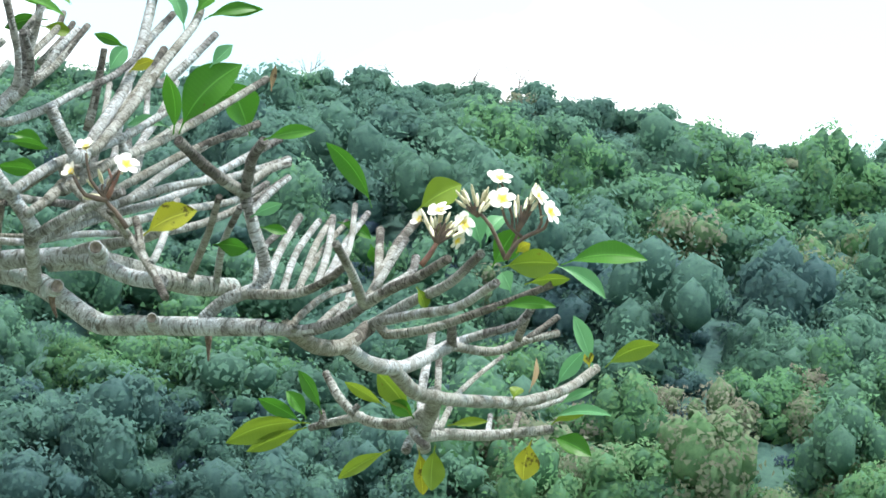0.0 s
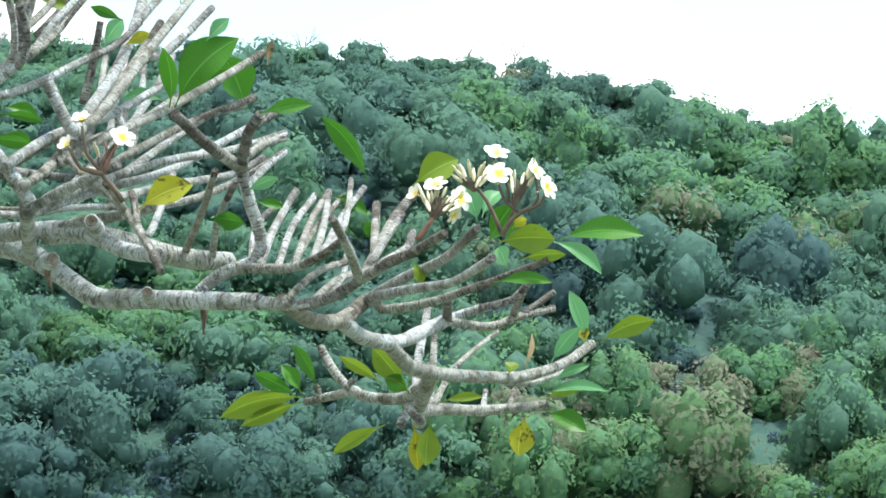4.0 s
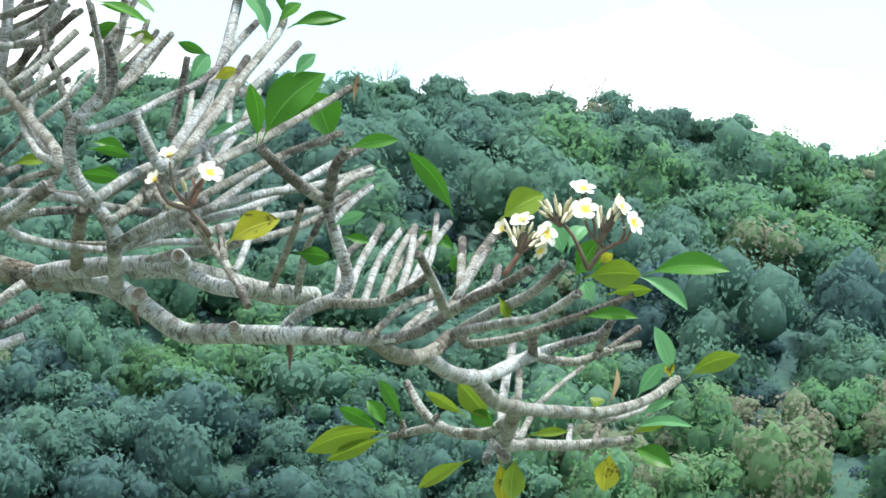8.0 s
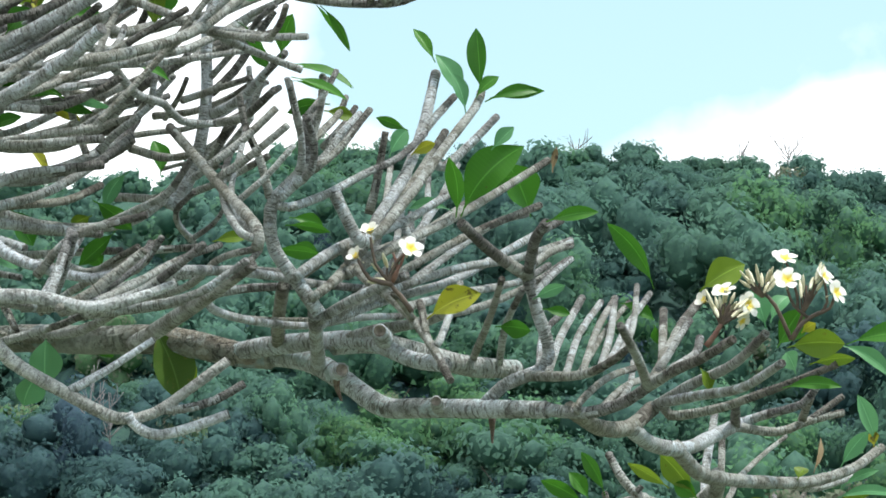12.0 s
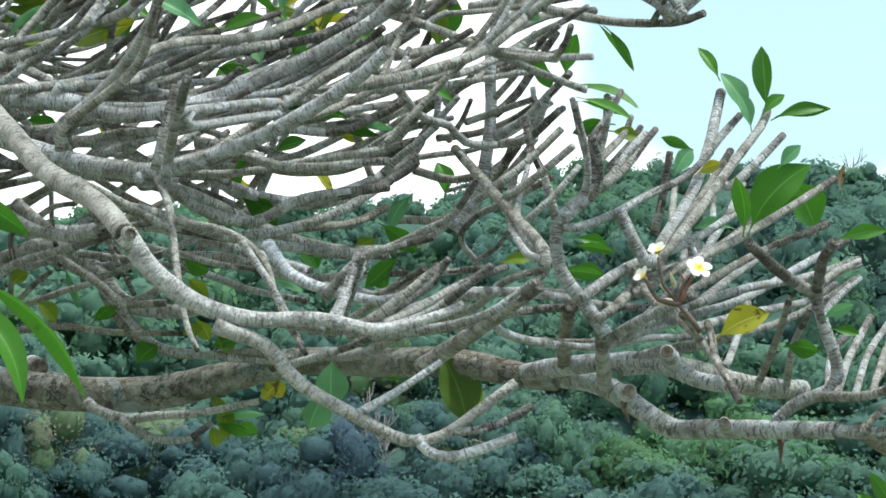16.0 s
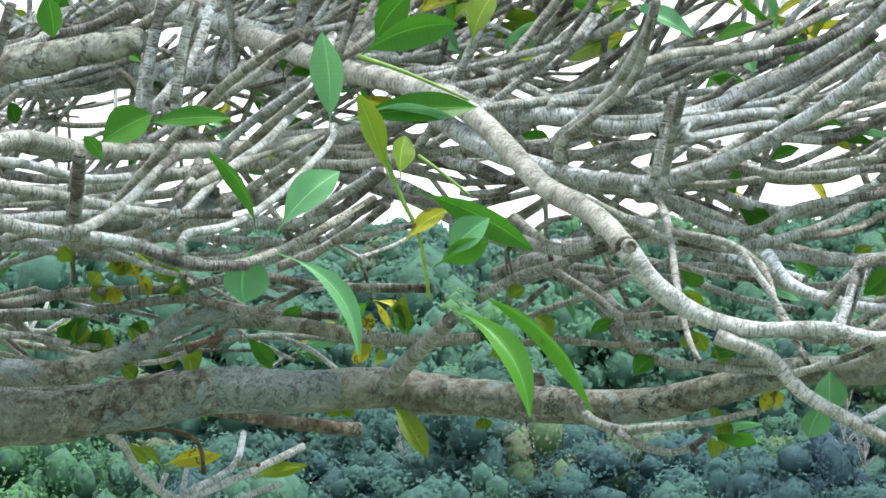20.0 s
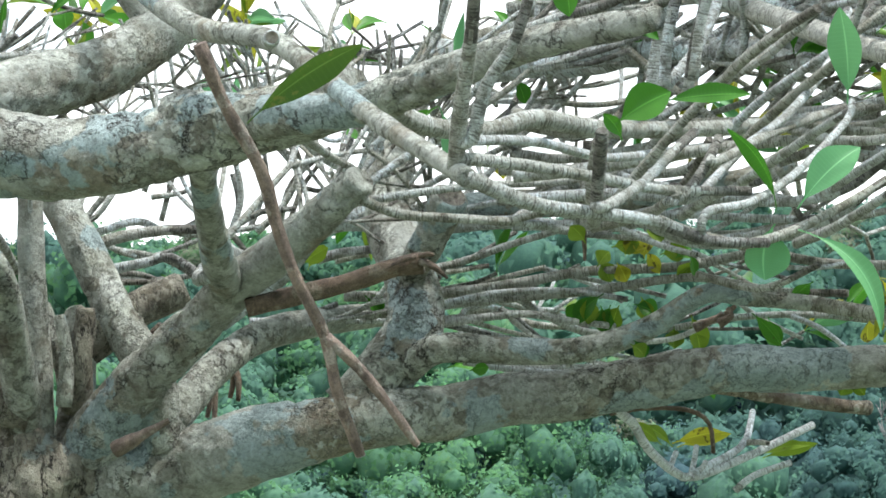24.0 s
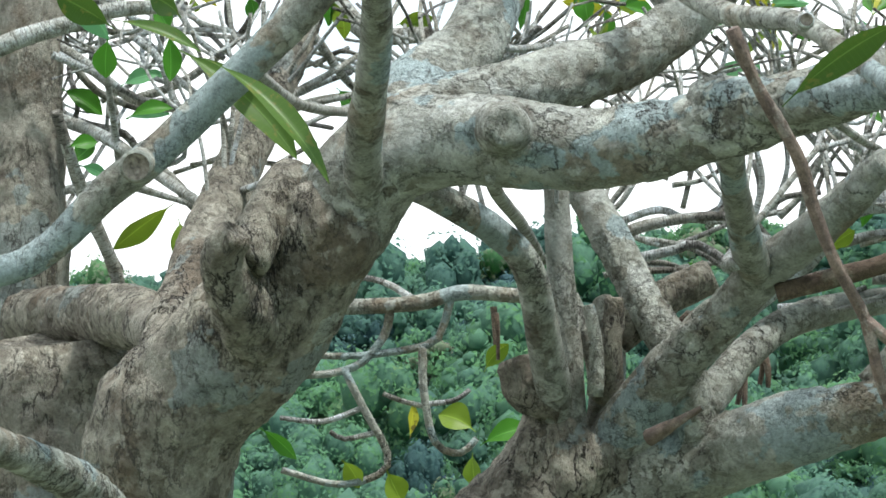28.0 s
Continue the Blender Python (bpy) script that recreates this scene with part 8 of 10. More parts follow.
bough("branch", [(-2.02, 7.61, 2.81), (-1.90, 7.53, 2.82), (-1.80, 7.46, 2.81)], 2.0, 1.5)
bough("branch", [(-1.99, 7.52, 2.76), (-1.85, 7.48, 2.79), (-1.72, 7.44, 2.81), (-1.59, 7.39, 2.84)], 1.7, 1.4)
bough("branch", [(-1.82, 7.56, 2.77), (-1.73, 7.52, 2.77), (-1.66, 7.47, 2.77), (-1.56, 7.40, 2.80)], 1.7, 1.4)
bough("branch", [(-1.63, 7.59, 2.83), (-1.49, 7.52, 2.82), (-1.35, 7.44, 2.82)], 1.7, 1.3)
bough("branch", [(-1.67, 7.98, 2.94), (-1.54, 7.89, 2.93), (-1.45, 7.82, 2.90)], 1.7, 1.3)
bough("branch", [(-2.02, 8.30, 3.07), (-1.87, 8.12, 3.07)], 1.5, 1.2)
bough("branch", [(-1.66, 8.08, 2.97), (-1.56, 7.99, 3.01), (-1.44, 7.90, 3.05)], 1.9, 1.3)
bough("limb", [(-1.50, 7.13, 2.52), (-1.44, 7.09, 2.45), (-1.34, 7.06, 2.41), (-1.25, 7.02, 2.39), (-1.19, 6.99, 2.40)], 2.7, 1.8, BARK_PALE, knobby=0.1)
bough("branch", [(-1.34, 6.87, 2.32), (-1.26, 6.89, 2.33), (-1.20, 6.89, 2.37), (-1.14, 6.90, 2.42), (-1.13, 6.90, 2.43)], 2.7, 1.7)
bough("branch", [(-1.25, 6.89, 2.31), (-1.14, 6.86, 2.34), (-1.07, 6.84, 2.38), (-1.00, 6.81, 2.43)], 2.1, 1.5)
bough("branch", [(-1.22, 6.90, 2.31), (-1.11, 6.88, 2.32), (-1.02, 6.86, 2.34), (-0.95, 6.84, 2.38), (-0.92, 6.83, 2.40)], 2.1, 1.5)
bough("branch", [(-1.32, 6.98, 2.35), (-1.29, 6.93, 2.40), (-1.26, 6.87, 2.46)], 2.0, 1.4)
bough("branch", [(-1.51, 6.92, 2.50), (-1.46, 6.91, 2.43), (-1.41, 6.89, 2.35), (-1.37, 6.87, 2.27)], 1.6, 1.0)
bough("branch", [(-1.37, 7.06, 2.40), (-1.31, 7.03, 2.46), (-1.24, 7.01, 2.49), (-1.14, 6.99, 2.51)], 2.0, 1.5)
bough("branch", [(-1.30, 7.28, 2.41), (-1.20, 7.24, 2.43), (-1.14, 7.19, 2.49)], 1.8, 1.4)
bough("branch", [(-1.42, 6.97, 2.26), (-1.29, 6.92, 2.29), (-1.23, 6.89, 2.31)], 1.8, 1.3)
bough("branch", [(-4.84, 8.35, 2.70), (-4.73, 8.37, 2.72), (-4.67, 8.38, 2.73), (-4.56, 8.40, 2.66)], 2.9, 2.3)
bough("branch", [(-4.88, 8.32, 2.76), (-4.81, 8.36, 2.79), (-4.69, 8.42, 2.81), (-4.61, 8.46, 2.81)], 3.5, 2.5)
bough("branch", [(-4.88, 8.45, 2.68), (-4.77, 8.51, 2.68), (-4.72, 8.54, 2.66)], 1.9, 1.5)
bough("stub", [(-4.76, 8.08, 2.47), (-4.65, 8.13, 2.56), (-4.54, 8.19, 2.62)], 10.2, 8.2, BARK_TRUNK, lump=0.3, tip=False)
bough("branch", [(-4.62, 8.57, 2.79), (-4.54, 8.52, 2.74), (-4.44, 8.45, 2.68)], 3.0, 2.3)
bough("branch", [(-4.53, 8.50, 2.83), (-4.48, 8.52, 2.86), (-4.40, 8.56, 2.87)], 1.9, 1.5)
bough("branch", [(-4.44, 8.78, 2.76), (-4.37, 8.81, 2.78), (-4.30, 8.85, 2.79)], 3.0, 2.3)
bough("branch", [(-4.52, 8.54, 2.57), (-4.41, 8.59, 2.58), (-4.31, 8.64, 2.62)], 1.9, 1.5)
bough("dead_branch", [(-4.65, 8.04, 2.34), (-4.56, 8.02, 2.44), (-4.48, 8.00, 2.51)], 2.9, 2.0, BARK_DRY, knobby=0.2, label="dry brown dead branch")

# pale thin growth behind the long limb, low down
bough("branch", [(-4.033, 8.659, 2.557), (-3.896, 8.717, 2.580), (-3.808, 8.755, 2.587), (-3.713, 8.799, 2.570), (-3.598, 8.852, 2.556)], 2.6, 1.8, BARK_PALE)
bough("branch", [(-3.875, 8.723, 2.603), (-3.823, 8.754, 2.548), (-3.777, 8.779, 2.513)], 1.8, 1.2, BARK_PALE)
bough("branch", [(-3.762, 8.902, 2.465), (-3.636, 8.950, 2.518), (-3.498, 9.009, 2.534), (-3.400, 9.047, 2.580)], 2.0, 1.4, BARK_PALE)
bough("branch", [(-3.206, 9.130, 2.597), (-3.139, 9.164, 2.567), (-3.072, 9.201, 2.511)], 1.7, 1.3, BARK_PALE)
bough("branch", [(-3.388, 9.151, 2.666), (-3.321, 9.188, 2.606), (-3.212, 9.244, 2.547)], 1.6, 1.2, BARK_PALE)
bough("branch", [(-3.930, 8.609, 2.453), (-3.796, 8.671, 2.432), (-3.675, 8.725, 2.426), (-3.539, 8.781, 2.456), (-3.417, 8.832, 2.479)], 2.1, 1.5)
bough("branch", [(-4.045, 8.648, 2.601), (-3.880, 8.716, 2.640), (-3.717, 8.787, 2.648), (-3.568, 8.856, 2.627)], 2.2, 1.5)

# leaves: base, tip, width in centimetres
leaf((-0.57, 7.55, 2.57), (-0.58, 7.49, 2.69), 5.3, LEAF, 0.89, 0.14, -1)
leaf((-0.58, 7.85, 2.61), (-0.44, 7.82, 2.76), 11.4, LEAF, 0.92, 0.16, -1)
leaf((-0.46, 8.51, 2.69), (-0.51, 8.45, 2.81), 11.2, LEAF, 0.91, 0.11, 1)
leaf((-0.59, 8.24, 2.70), (-0.46, 8.28, 2.76), 4.2, LEAF, 0.86, 0.15, 1)
leaf((-0.62, 8.14, 2.66), (-0.72, 8.16, 2.67), 3.8, LEAF_PALE, 0.90, 0.20, 1)
leaf((-0.38, 7.56, 2.56), (-0.27, 7.56, 2.58), 3.9, LEAF, 0.97, 0.12, -1)
leaf((-0.17, 8.53, 2.52), (-0.28, 8.55, 2.68), 6.7, LEAF, 0.86, 0.11, -1)
leaf((-0.06, 7.94, 2.45), (0.04, 7.95, 2.51), 8.5, LEAF_OLIVE, 0.97, 0.14, -1)
leaf((-0.61, 7.29, 2.33), (-0.50, 7.28, 2.38), 7.4, LEAF_YELLOW, 0.95, 0.08, -1)
leaf((0.10, 7.45, 2.28), (0.15, 7.46, 2.36), 7.8, LEAF, 0.94, 0.11, 1)
leaf((0.12, 7.45, 2.28), (0.24, 7.48, 2.29), 7.7, LEAF_OLIVE, 0.97, 0.18, 1)
leaf((0.26, 7.94, 2.33), (0.45, 7.93, 2.34), 7.1, LEAF, 0.88, 0.09, -1)
leaf((0.24, 7.94, 2.33), (0.36, 7.99, 2.26), 4.7, LEAF_PALE, 0.89, 0.11, -1)
leaf((0.18, 7.97, 2.29), (0.28, 7.95, 2.30), 4.0, LEAF_OLIVE, 0.88, 0.16, 1)
leaf((0.08, 7.65, 2.34), (0.05, 7.65, 2.42), 6.0, LEAF_PALE, 0.97, 0.18, 1)
leaf((0.09, 7.64, 2.35), (0.13, 7.68, 2.41), 4.8, LEAF_PALE, 0.93, 0.20, -1)
leaf((0.15, 7.98, 2.27), (0.13, 8.01, 2.32), 5.7, LEAF_PALE, 0.95, 0.11, -1)
leaf((0.12, 8.00, 2.24), (0.25, 7.98, 2.24), 4.0, LEAF, 0.89, 0.07, -1)
leaf((0.15, 7.45, 2.31), (0.18, 7.45, 2.33), 3.1, LEAF_YELLOW, 0.92, 0.19, 1)
leaf((0.38, 9.15, 2.18), (0.33, 9.12, 2.31), 5.7, LEAF_PALE, 0.93, 0.06, 1)
leaf((0.41, 9.15, 2.18), (0.55, 9.17, 2.24), 6.9, LEAF_OLIVE, 0.90, 0.15, 1)
leaf((0.28, 9.00, 2.12), (0.35, 9.00, 2.21), 5.5, LEAF_PALE, 0.93, 0.12, 1)
leaf((0.37, 9.14, 2.18), (0.37, 9.15, 2.22), 4.0, LEAF_YELLOW, 0.92, 0.17, -1)
leaf((0.27, 9.07, 2.00), (0.37, 9.03, 1.95), 7.1, LEAF, 0.92, 0.16, -1)
leaf((0.22, 9.03, 1.99), (0.20, 9.04, 1.89), 8.7, LEAF_YELLOW, 0.91, 0.11, -1)
leaf((-0.02, 8.88, 1.97), (-0.03, 8.88, 1.86), 7.7, LEAF_OLIVE, 0.92, 0.13, -1)
leaf((-0.06, 8.87, 1.96), (-0.05, 8.92, 1.85), 6.2, LEAF_YELLOW, 0.93, 0.19, -1)
leaf((-0.13, 8.87, 1.96), (-0.26, 8.91, 1.89), 4.8, LEAF_OLIVE, 0.96, 0.09, 1)
leaf((-0.33, 8.97, 2.03), (-0.54, 8.95, 1.98), 8.4, LEAF_OLIVE, 0.90, 0.14, -1)
leaf((-0.34, 8.97, 2.02), (-0.49, 8.98, 1.96), 5.2, LEAF_OLIVE, 0.93, 0.12, -1)
leaf((-0.35, 8.96, 2.03), (-0.46, 8.95, 2.09), 5.2, LEAF, 0.94, 0.08, -1)
leaf((-0.34, 8.96, 2.04), (-0.39, 8.96, 2.11), 5.1, LEAF, 0.94, 0.08, 1)
leaf((-0.30, 8.92, 2.05), (-0.36, 8.96, 2.16), 4.8, LEAF, 0.89, 0.09, -1)
leaf((-0.14, 8.78, 2.06), (-0.24, 8.75, 2.12), 4.0, LEAF_OLIVE, 0.92, 0.07, -1)
leaf((-0.08, 8.75, 2.04), (-0.16, 8.74, 2.14), 7.7, LEAF_OLIVE, 0.94, 0.20, -1)
leaf((-0.07, 8.75, 2.03), (-0.13, 8.76, 2.07), 5.5, LEAF, 0.97, 0.14, -1)
leaf((0.01, 8.90, 2.02), (0.11, 8.88, 2.03), 3.0, LEAF_OLIVE, 0.95, 0.13, -1)
leaf((0.26, 9.06, 2.04), (0.42, 9.00, 2.05), 4.4, LEAF_PALE, 0.72, 0.09, -1)
leaf((0.27, 9.07, 2.03), (0.37, 9.09, 2.07), 4.4, LEAF_OLIVE, 0.91, 0.16, 1)
leaf((0.29, 9.12, 2.08), (0.38, 9.11, 2.12), 3.3, LEAF_PALE, 0.95, 0.17, -1)
leaf((0.17, 8.81, 2.08), (0.19, 8.83, 2.11), 4.6, LEAF_OLIVE, 0.88, 0.18, -1)
leaf((0.21, 8.89, 2.10), (0.23, 8.93, 2.19), 2.8, LEAF_DRY, 0.61, 0.17, 1)
leaf((-0.52, 7.90, 2.88), (-0.40, 7.93, 2.90), 3.8, LEAF, 0.93, 0.18, 1)
leaf((-0.57, 7.85, 2.84), (-0.60, 7.85, 2.93), 4.3, LEAF_PALE, 0.93, 0.10, 1)
leaf((-0.55, 7.89, 2.88), (-0.50, 7.91, 2.93), 3.7, LEAF, 0.93, 0.12, -1)
leaf((-0.69, 7.77, 2.79), (-0.76, 7.77, 2.82), 3.1, LEAF, 0.96, 0.15, -1)
leaf((-0.51, 7.80, 2.75), (-0.46, 7.80, 2.80), 4.3, LEAF_PALE, 0.90, 0.06, -1)
leaf((-0.78, 8.31, 2.81), (-0.74, 8.34, 2.88), 5.2, LEAF_PALE, 0.98, 0.07, 1)
leaf((-0.68, 7.73, 2.73), (-0.63, 7.76, 2.76), 3.5, LEAF_YELLOW, 0.91, 0.11, 1)
leaf((-1.07, 8.45, 2.61), (-0.96, 8.45, 2.60), 4.7, LEAF, 0.92, 0.16, 1)
leaf((-1.04, 8.45, 2.67), (-0.93, 8.43, 2.65), 3.1, LEAF, 0.96, 0.12, 1)
leaf((-0.42, 7.79, 2.42), (-0.35, 7.79, 2.45), 3.5, LEAF_PALE, 0.97, 0.13, 1)
leaf((-0.25, 8.47, 2.48), (-0.17, 8.47, 2.44), 4.2, LEAF, 0.93, 0.18, -1)
leaf((-0.40, 7.80, 2.40), (-0.34, 7.82, 2.39), 2.9, LEAF, 0.97, 0.11, -1)
leaf((-0.85, 7.54, 2.80), (-0.79, 7.57, 2.79), 3.7, LEAF_OLIVE, 0.95, 0.15, -1)
leaf((-0.39, 8.10, 2.74), (-0.38, 8.10, 2.80), 1.9, LEAF_DRY, 0.94, 0.15, 1)
leaf((-0.16, 7.87, 2.37), (-0.15, 7.89, 2.33), 3.5, LEAF, 0.90, 0.19, 1)
leaf((-0.06, 7.92, 2.28), (-0.04, 7.93, 2.23), 4.0, LEAF_OLIVE, 0.86, 0.20, -1)
leaf((-0.52, 8.09, 2.39), (-0.44, 8.09, 2.38), 5.7, LEAF, 0.89, 0.14, 1)
leaf((-0.54, 7.90, 2.89), (-0.55, 7.91, 3.04), 6.1, LEAF, 0.89, 0.12, -1)
leaf((-0.53, 7.89, 2.87), (-0.41, 7.93, 2.90), 3.6, LEAF, 0.96, 0.12, -1)
leaf((-0.58, 7.91, 2.87), (-0.64, 7.90, 2.98), 6.0, LEAF_PALE, 0.88, 0.19, 1)
leaf((-0.64, 7.89, 2.96), (-0.69, 7.91, 3.04), 3.7, LEAF, 0.86, 0.10, 1)
leaf((-0.96, 7.68, 2.94), (-0.93, 7.65, 3.03), 5.9, LEAF, 0.96, 0.13, -1)
leaf((-1.28, 8.04, 3.08), (-1.25, 8.02, 3.19), 7.9, LEAF, 0.92, 0.16, 1)
leaf((-1.39, 7.45, 2.82), (-1.53, 7.39, 2.83), 4.8, LEAF, 0.96, 0.15, -1)
leaf((-1.34, 8.45, 2.79), (-1.36, 8.47, 2.88), 6.0, LEAF, 0.94, 0.13, 1)
leaf((-1.60, 8.40, 2.41), (-1.60, 8.39, 2.29), 9.7, LEAF_PALE, 0.98, 0.15, -1)
leaf((-1.61, 8.45, 2.33), (-1.67, 8.49, 2.25), 9.4, LEAF_PALE, 0.89, 0.11, -1)
leaf((-1.337, 8.309, 2.425), (-1.270, 8.342, 2.248), 12.5, LEAF_DARK, 0.96, 0.08, -1)
leaf((-1.308, 8.367, 2.409), (-1.251, 8.393, 2.268), 8.5, LEAF_OLIVE, 0.9, 0.1, 1)
leaf((-1.77, 8.43, 2.60), (-1.69, 8.50, 2.58), 5.6, LEAF_PALE, 0.87, 0.10, -1)
leaf((-0.93, 8.20, 3.15), (-0.86, 8.19, 3.04), 3.5, LEAF, 0.77, 0.14, 1)
leaf((-0.94, 7.69, 2.92), (-0.81, 7.75, 2.88), 4.3, LEAF, 0.51, 0.14, -1)
leaf((-0.89, 7.28, 2.83), (-0.78, 7.34, 2.79), 3.8, LEAF, 0.58, 0.08, -1)
leaf((-1.07, 8.71, 2.65), (-0.99, 8.74, 2.63), 5.0, LEAF, 0.87, 0.10, -1)
leaf((-1.06, 8.70, 2.72), (-0.98, 8.74, 2.70), 4.7, LEAF, 0.93, 0.16, -1)
leaf((-1.13, 7.85, 2.56), (-1.05, 7.86, 2.57), 3.6, LEAF_OLIVE, 0.90, 0.09, -1)
leaf((-1.51, 8.41, 2.41), (-1.45, 8.46, 2.36), 5.2, LEAF, 0.90, 0.17, 1)
leaf((-1.77, 8.52, 2.37), (-1.75, 8.56, 2.33), 5.0, LEAF_YELLOW, 0.87, 0.16, -1)
leaf((-1.91, 8.57, 2.34), (-1.89, 8.58, 2.23), 5.7, LEAF_OLIVE, 0.94, 0.06, -1)
leaf((-1.89, 8.61, 2.27), (-1.83, 8.66, 2.25), 4.2, LEAF, 0.97, 0.12, 1)
leaf((-1.30, 7.63, 2.92), (-1.20, 7.67, 2.89), 3.3, LEAF, 0.75, 0.19, -1)
leaf((-1.06, 7.84, 3.01), (-1.01, 7.87, 2.95), 4.3, LEAF, 0.96, 0.18, 1)
leaf((-0.84, 7.58, 2.82), (-0.93, 7.56, 2.80), 4.7, LEAF, 0.95, 0.07, -1)
leaf((-1.97, 8.45, 2.61), (-1.91, 8.45, 2.56), 4.7, LEAF_OLIVE, 0.96, 0.06, 1)
leaf((-1.67, 7.62, 2.69), (-1.59, 7.68, 2.63), 6.4, LEAF, 0.90, 0.18, 1)
leaf((-1.39, 7.81, 2.65), (-1.31, 7.86, 2.59), 5.7, LEAF, 0.94, 0.13, 1)
leaf((-1.46, 8.08, 2.58), (-1.42, 8.11, 2.54), 5.8, LEAF, 0.87, 0.14, 1)
leaf((-1.94, 8.42, 2.51), (-1.91, 8.46, 2.46), 5.0, LEAF_OLIVE, 0.94, 0.09, 1)
leaf((-1.90, 8.46, 2.48), (-1.86, 8.47, 2.42), 5.3, LEAF_OLIVE, 0.90, 0.18, -1)
leaf((-1.72, 8.27, 2.88), (-1.64, 8.27, 2.91), 4.3, LEAF, 0.88, 0.11, -1)
leaf((-1.15, 8.32, 3.23), (-1.10, 8.37, 3.20), 4.5, LEAF_PALE, 0.97, 0.07, -1)
leaf((-1.60, 7.86, 3.03), (-1.54, 7.87, 3.09), 6.5, LEAF, 0.93, 0.14, -1)
leaf((-1.67, 7.89, 3.02), (-1.70, 7.90, 3.07), 4.8, LEAF_PALE, 0.89, 0.06, 1)
leaf((-1.87, 7.91, 3.09), (-1.77, 7.90, 3.11), 7.5, LEAF_OLIVE, 0.87, 0.17, -1)
leaf((-2.09, 8.45, 2.40), (-2.04, 8.47, 2.45), 6.7, LEAF, 0.91, 0.06, -1)
leaf((-2.31, 6.78, 2.76), (-2.30, 6.70, 2.94), 8.4, LEAF_PALE, 0.96, 0.11, -1)
leaf((-2.29, 6.79, 2.78), (-2.04, 6.91, 2.81), 7.8, LEAF, 0.94, 0.13, -1)
leaf((-2.28, 6.79, 2.77), (-2.07, 6.84, 2.78), 6.0, LEAF_PALE, 0.66, 0.14, 1)
leaf((-2.19, 6.58, 2.86), (-2.02, 6.70, 2.94), 8.8, LEAF, 0.87, 0.06, 1)
leaf((-2.22, 6.78, 2.92), (-2.14, 6.77, 3.02), 7.3, LEAF, 0.96, 0.14, 1)
leaf((-2.03, 6.83, 2.92), (-1.99, 6.86, 3.03), 7.0, LEAF_OLIVE, 0.93, 0.17, -1)
leaf((-2.35, 7.88, 3.10), (-2.41, 7.83, 3.16), 6.4, LEAF_PALE, 0.88, 0.06, 1)
leaf((-2.60, 6.26, 2.66), (-2.50, 6.29, 2.72), 9.1, LEAF, 0.95, 0.06, -1)
leaf((-2.52, 6.28, 2.70), (-2.35, 6.31, 2.71), 5.1, LEAF, 0.87, 0.08, -1)
leaf((-2.59, 6.27, 2.63), (-2.62, 6.25, 2.68), 3.7, LEAF, 0.97, 0.13, -1)
leaf((-2.26, 6.31, 2.49), (-2.16, 6.38, 2.61), 8.6, LEAF_PALE, 0.94, 0.15, -1)
leaf((-2.32, 6.37, 2.50), (-2.40, 6.32, 2.65), 4.9, LEAF, 0.70, 0.18, -1)
leaf((-2.29, 6.27, 2.46), (-2.32, 6.30, 2.36), 11.5, LEAF_PALE, 0.91, 0.20, -1)
leaf((-2.254, 6.295, 2.450), (-2.120, 6.370, 2.260), 5.6, LEAF_PALE, 0.83, 0.1, -1, arch=0.3)
leaf((-1.94, 5.98, 2.53), (-1.97, 5.89, 2.67), 5.5, LEAF_OLIVE, 0.93, 0.15, 1)
leaf((-1.92, 5.98, 2.53), (-1.92, 6.01, 2.61), 5.5, LEAF_OLIVE, 0.91, 0.11, 1)
leaf((-1.90, 5.99, 2.51), (-1.71, 6.09, 2.41), 6.7, LEAF, 0.89, 0.10, 1)
leaf((-1.85, 6.02, 2.39), (-1.77, 6.02, 2.46), 6.9, LEAF_PALE, 0.95, 0.20, -1)
leaf((-1.87, 6.02, 2.38), (-1.77, 6.01, 2.42), 6.2, LEAF, 0.91, 0.13, 1)
leaf((-1.92, 6.00, 2.42), (-1.85, 6.04, 2.48), 4.1, LEAF_YELLOW, 0.96, 0.13, -1)
leaf((-1.858, 6.030, 2.311), (-1.699, 6.018, 2.110), 6.6, LEAF, 0.85, 0.09, -1, arch=0.27)
leaf((-1.830, 6.034, 2.340), (-1.600, 6.067, 2.120), 7.0, LEAF, 0.5, 0.09, 1, arch=0.2)
leaf((-2.79, 8.76, 2.39), (-2.69, 8.75, 2.24), 7.1, LEAF_OLIVE, 0.98, 0.07, -1)
leaf((-2.71, 8.31, 2.51), (-2.70, 8.30, 2.56), 4.0, LEAF_YELLOW, 0.95, 0.06, -1)
leaf((-2.73, 8.32, 2.45), (-2.72, 8.35, 2.50), 3.6, LEAF_YELLOW, 0.92, 0.18, 1)
leaf((-2.16, 7.99, 3.10), (-1.98, 7.96, 3.15), 6.6, LEAF_YELLOW, 0.94, 0.05, 1)
leaf((-3.51, 9.08, 2.25), (-3.39, 9.17, 2.29), 4.9, LEAF_YELLOW, 0.90, 0.13, 1)
leaf((-3.28, 9.11, 2.22), (-3.15, 9.18, 2.26), 4.3, LEAF_OLIVE, 0.96, 0.18, 1)
leaf((-3.52, 9.07, 2.25), (-3.60, 9.07, 2.31), 3.8, LEAF_OLIVE, 0.93, 0.11, 1)
leaf((-3.32, 9.14, 2.61), (-3.24, 9.15, 2.52), 5.3, LEAF, 0.91, 0.10, 1)
leaf((-3.65, 8.81, 2.64), (-3.66, 8.81, 2.56), 7.3, LEAF_OLIVE, 0.87, 0.18, -1)
leaf((-3.58, 8.83, 2.61), (-3.61, 8.85, 2.55), 7.5, LEAF_OLIVE, 0.93, 0.18, 1)
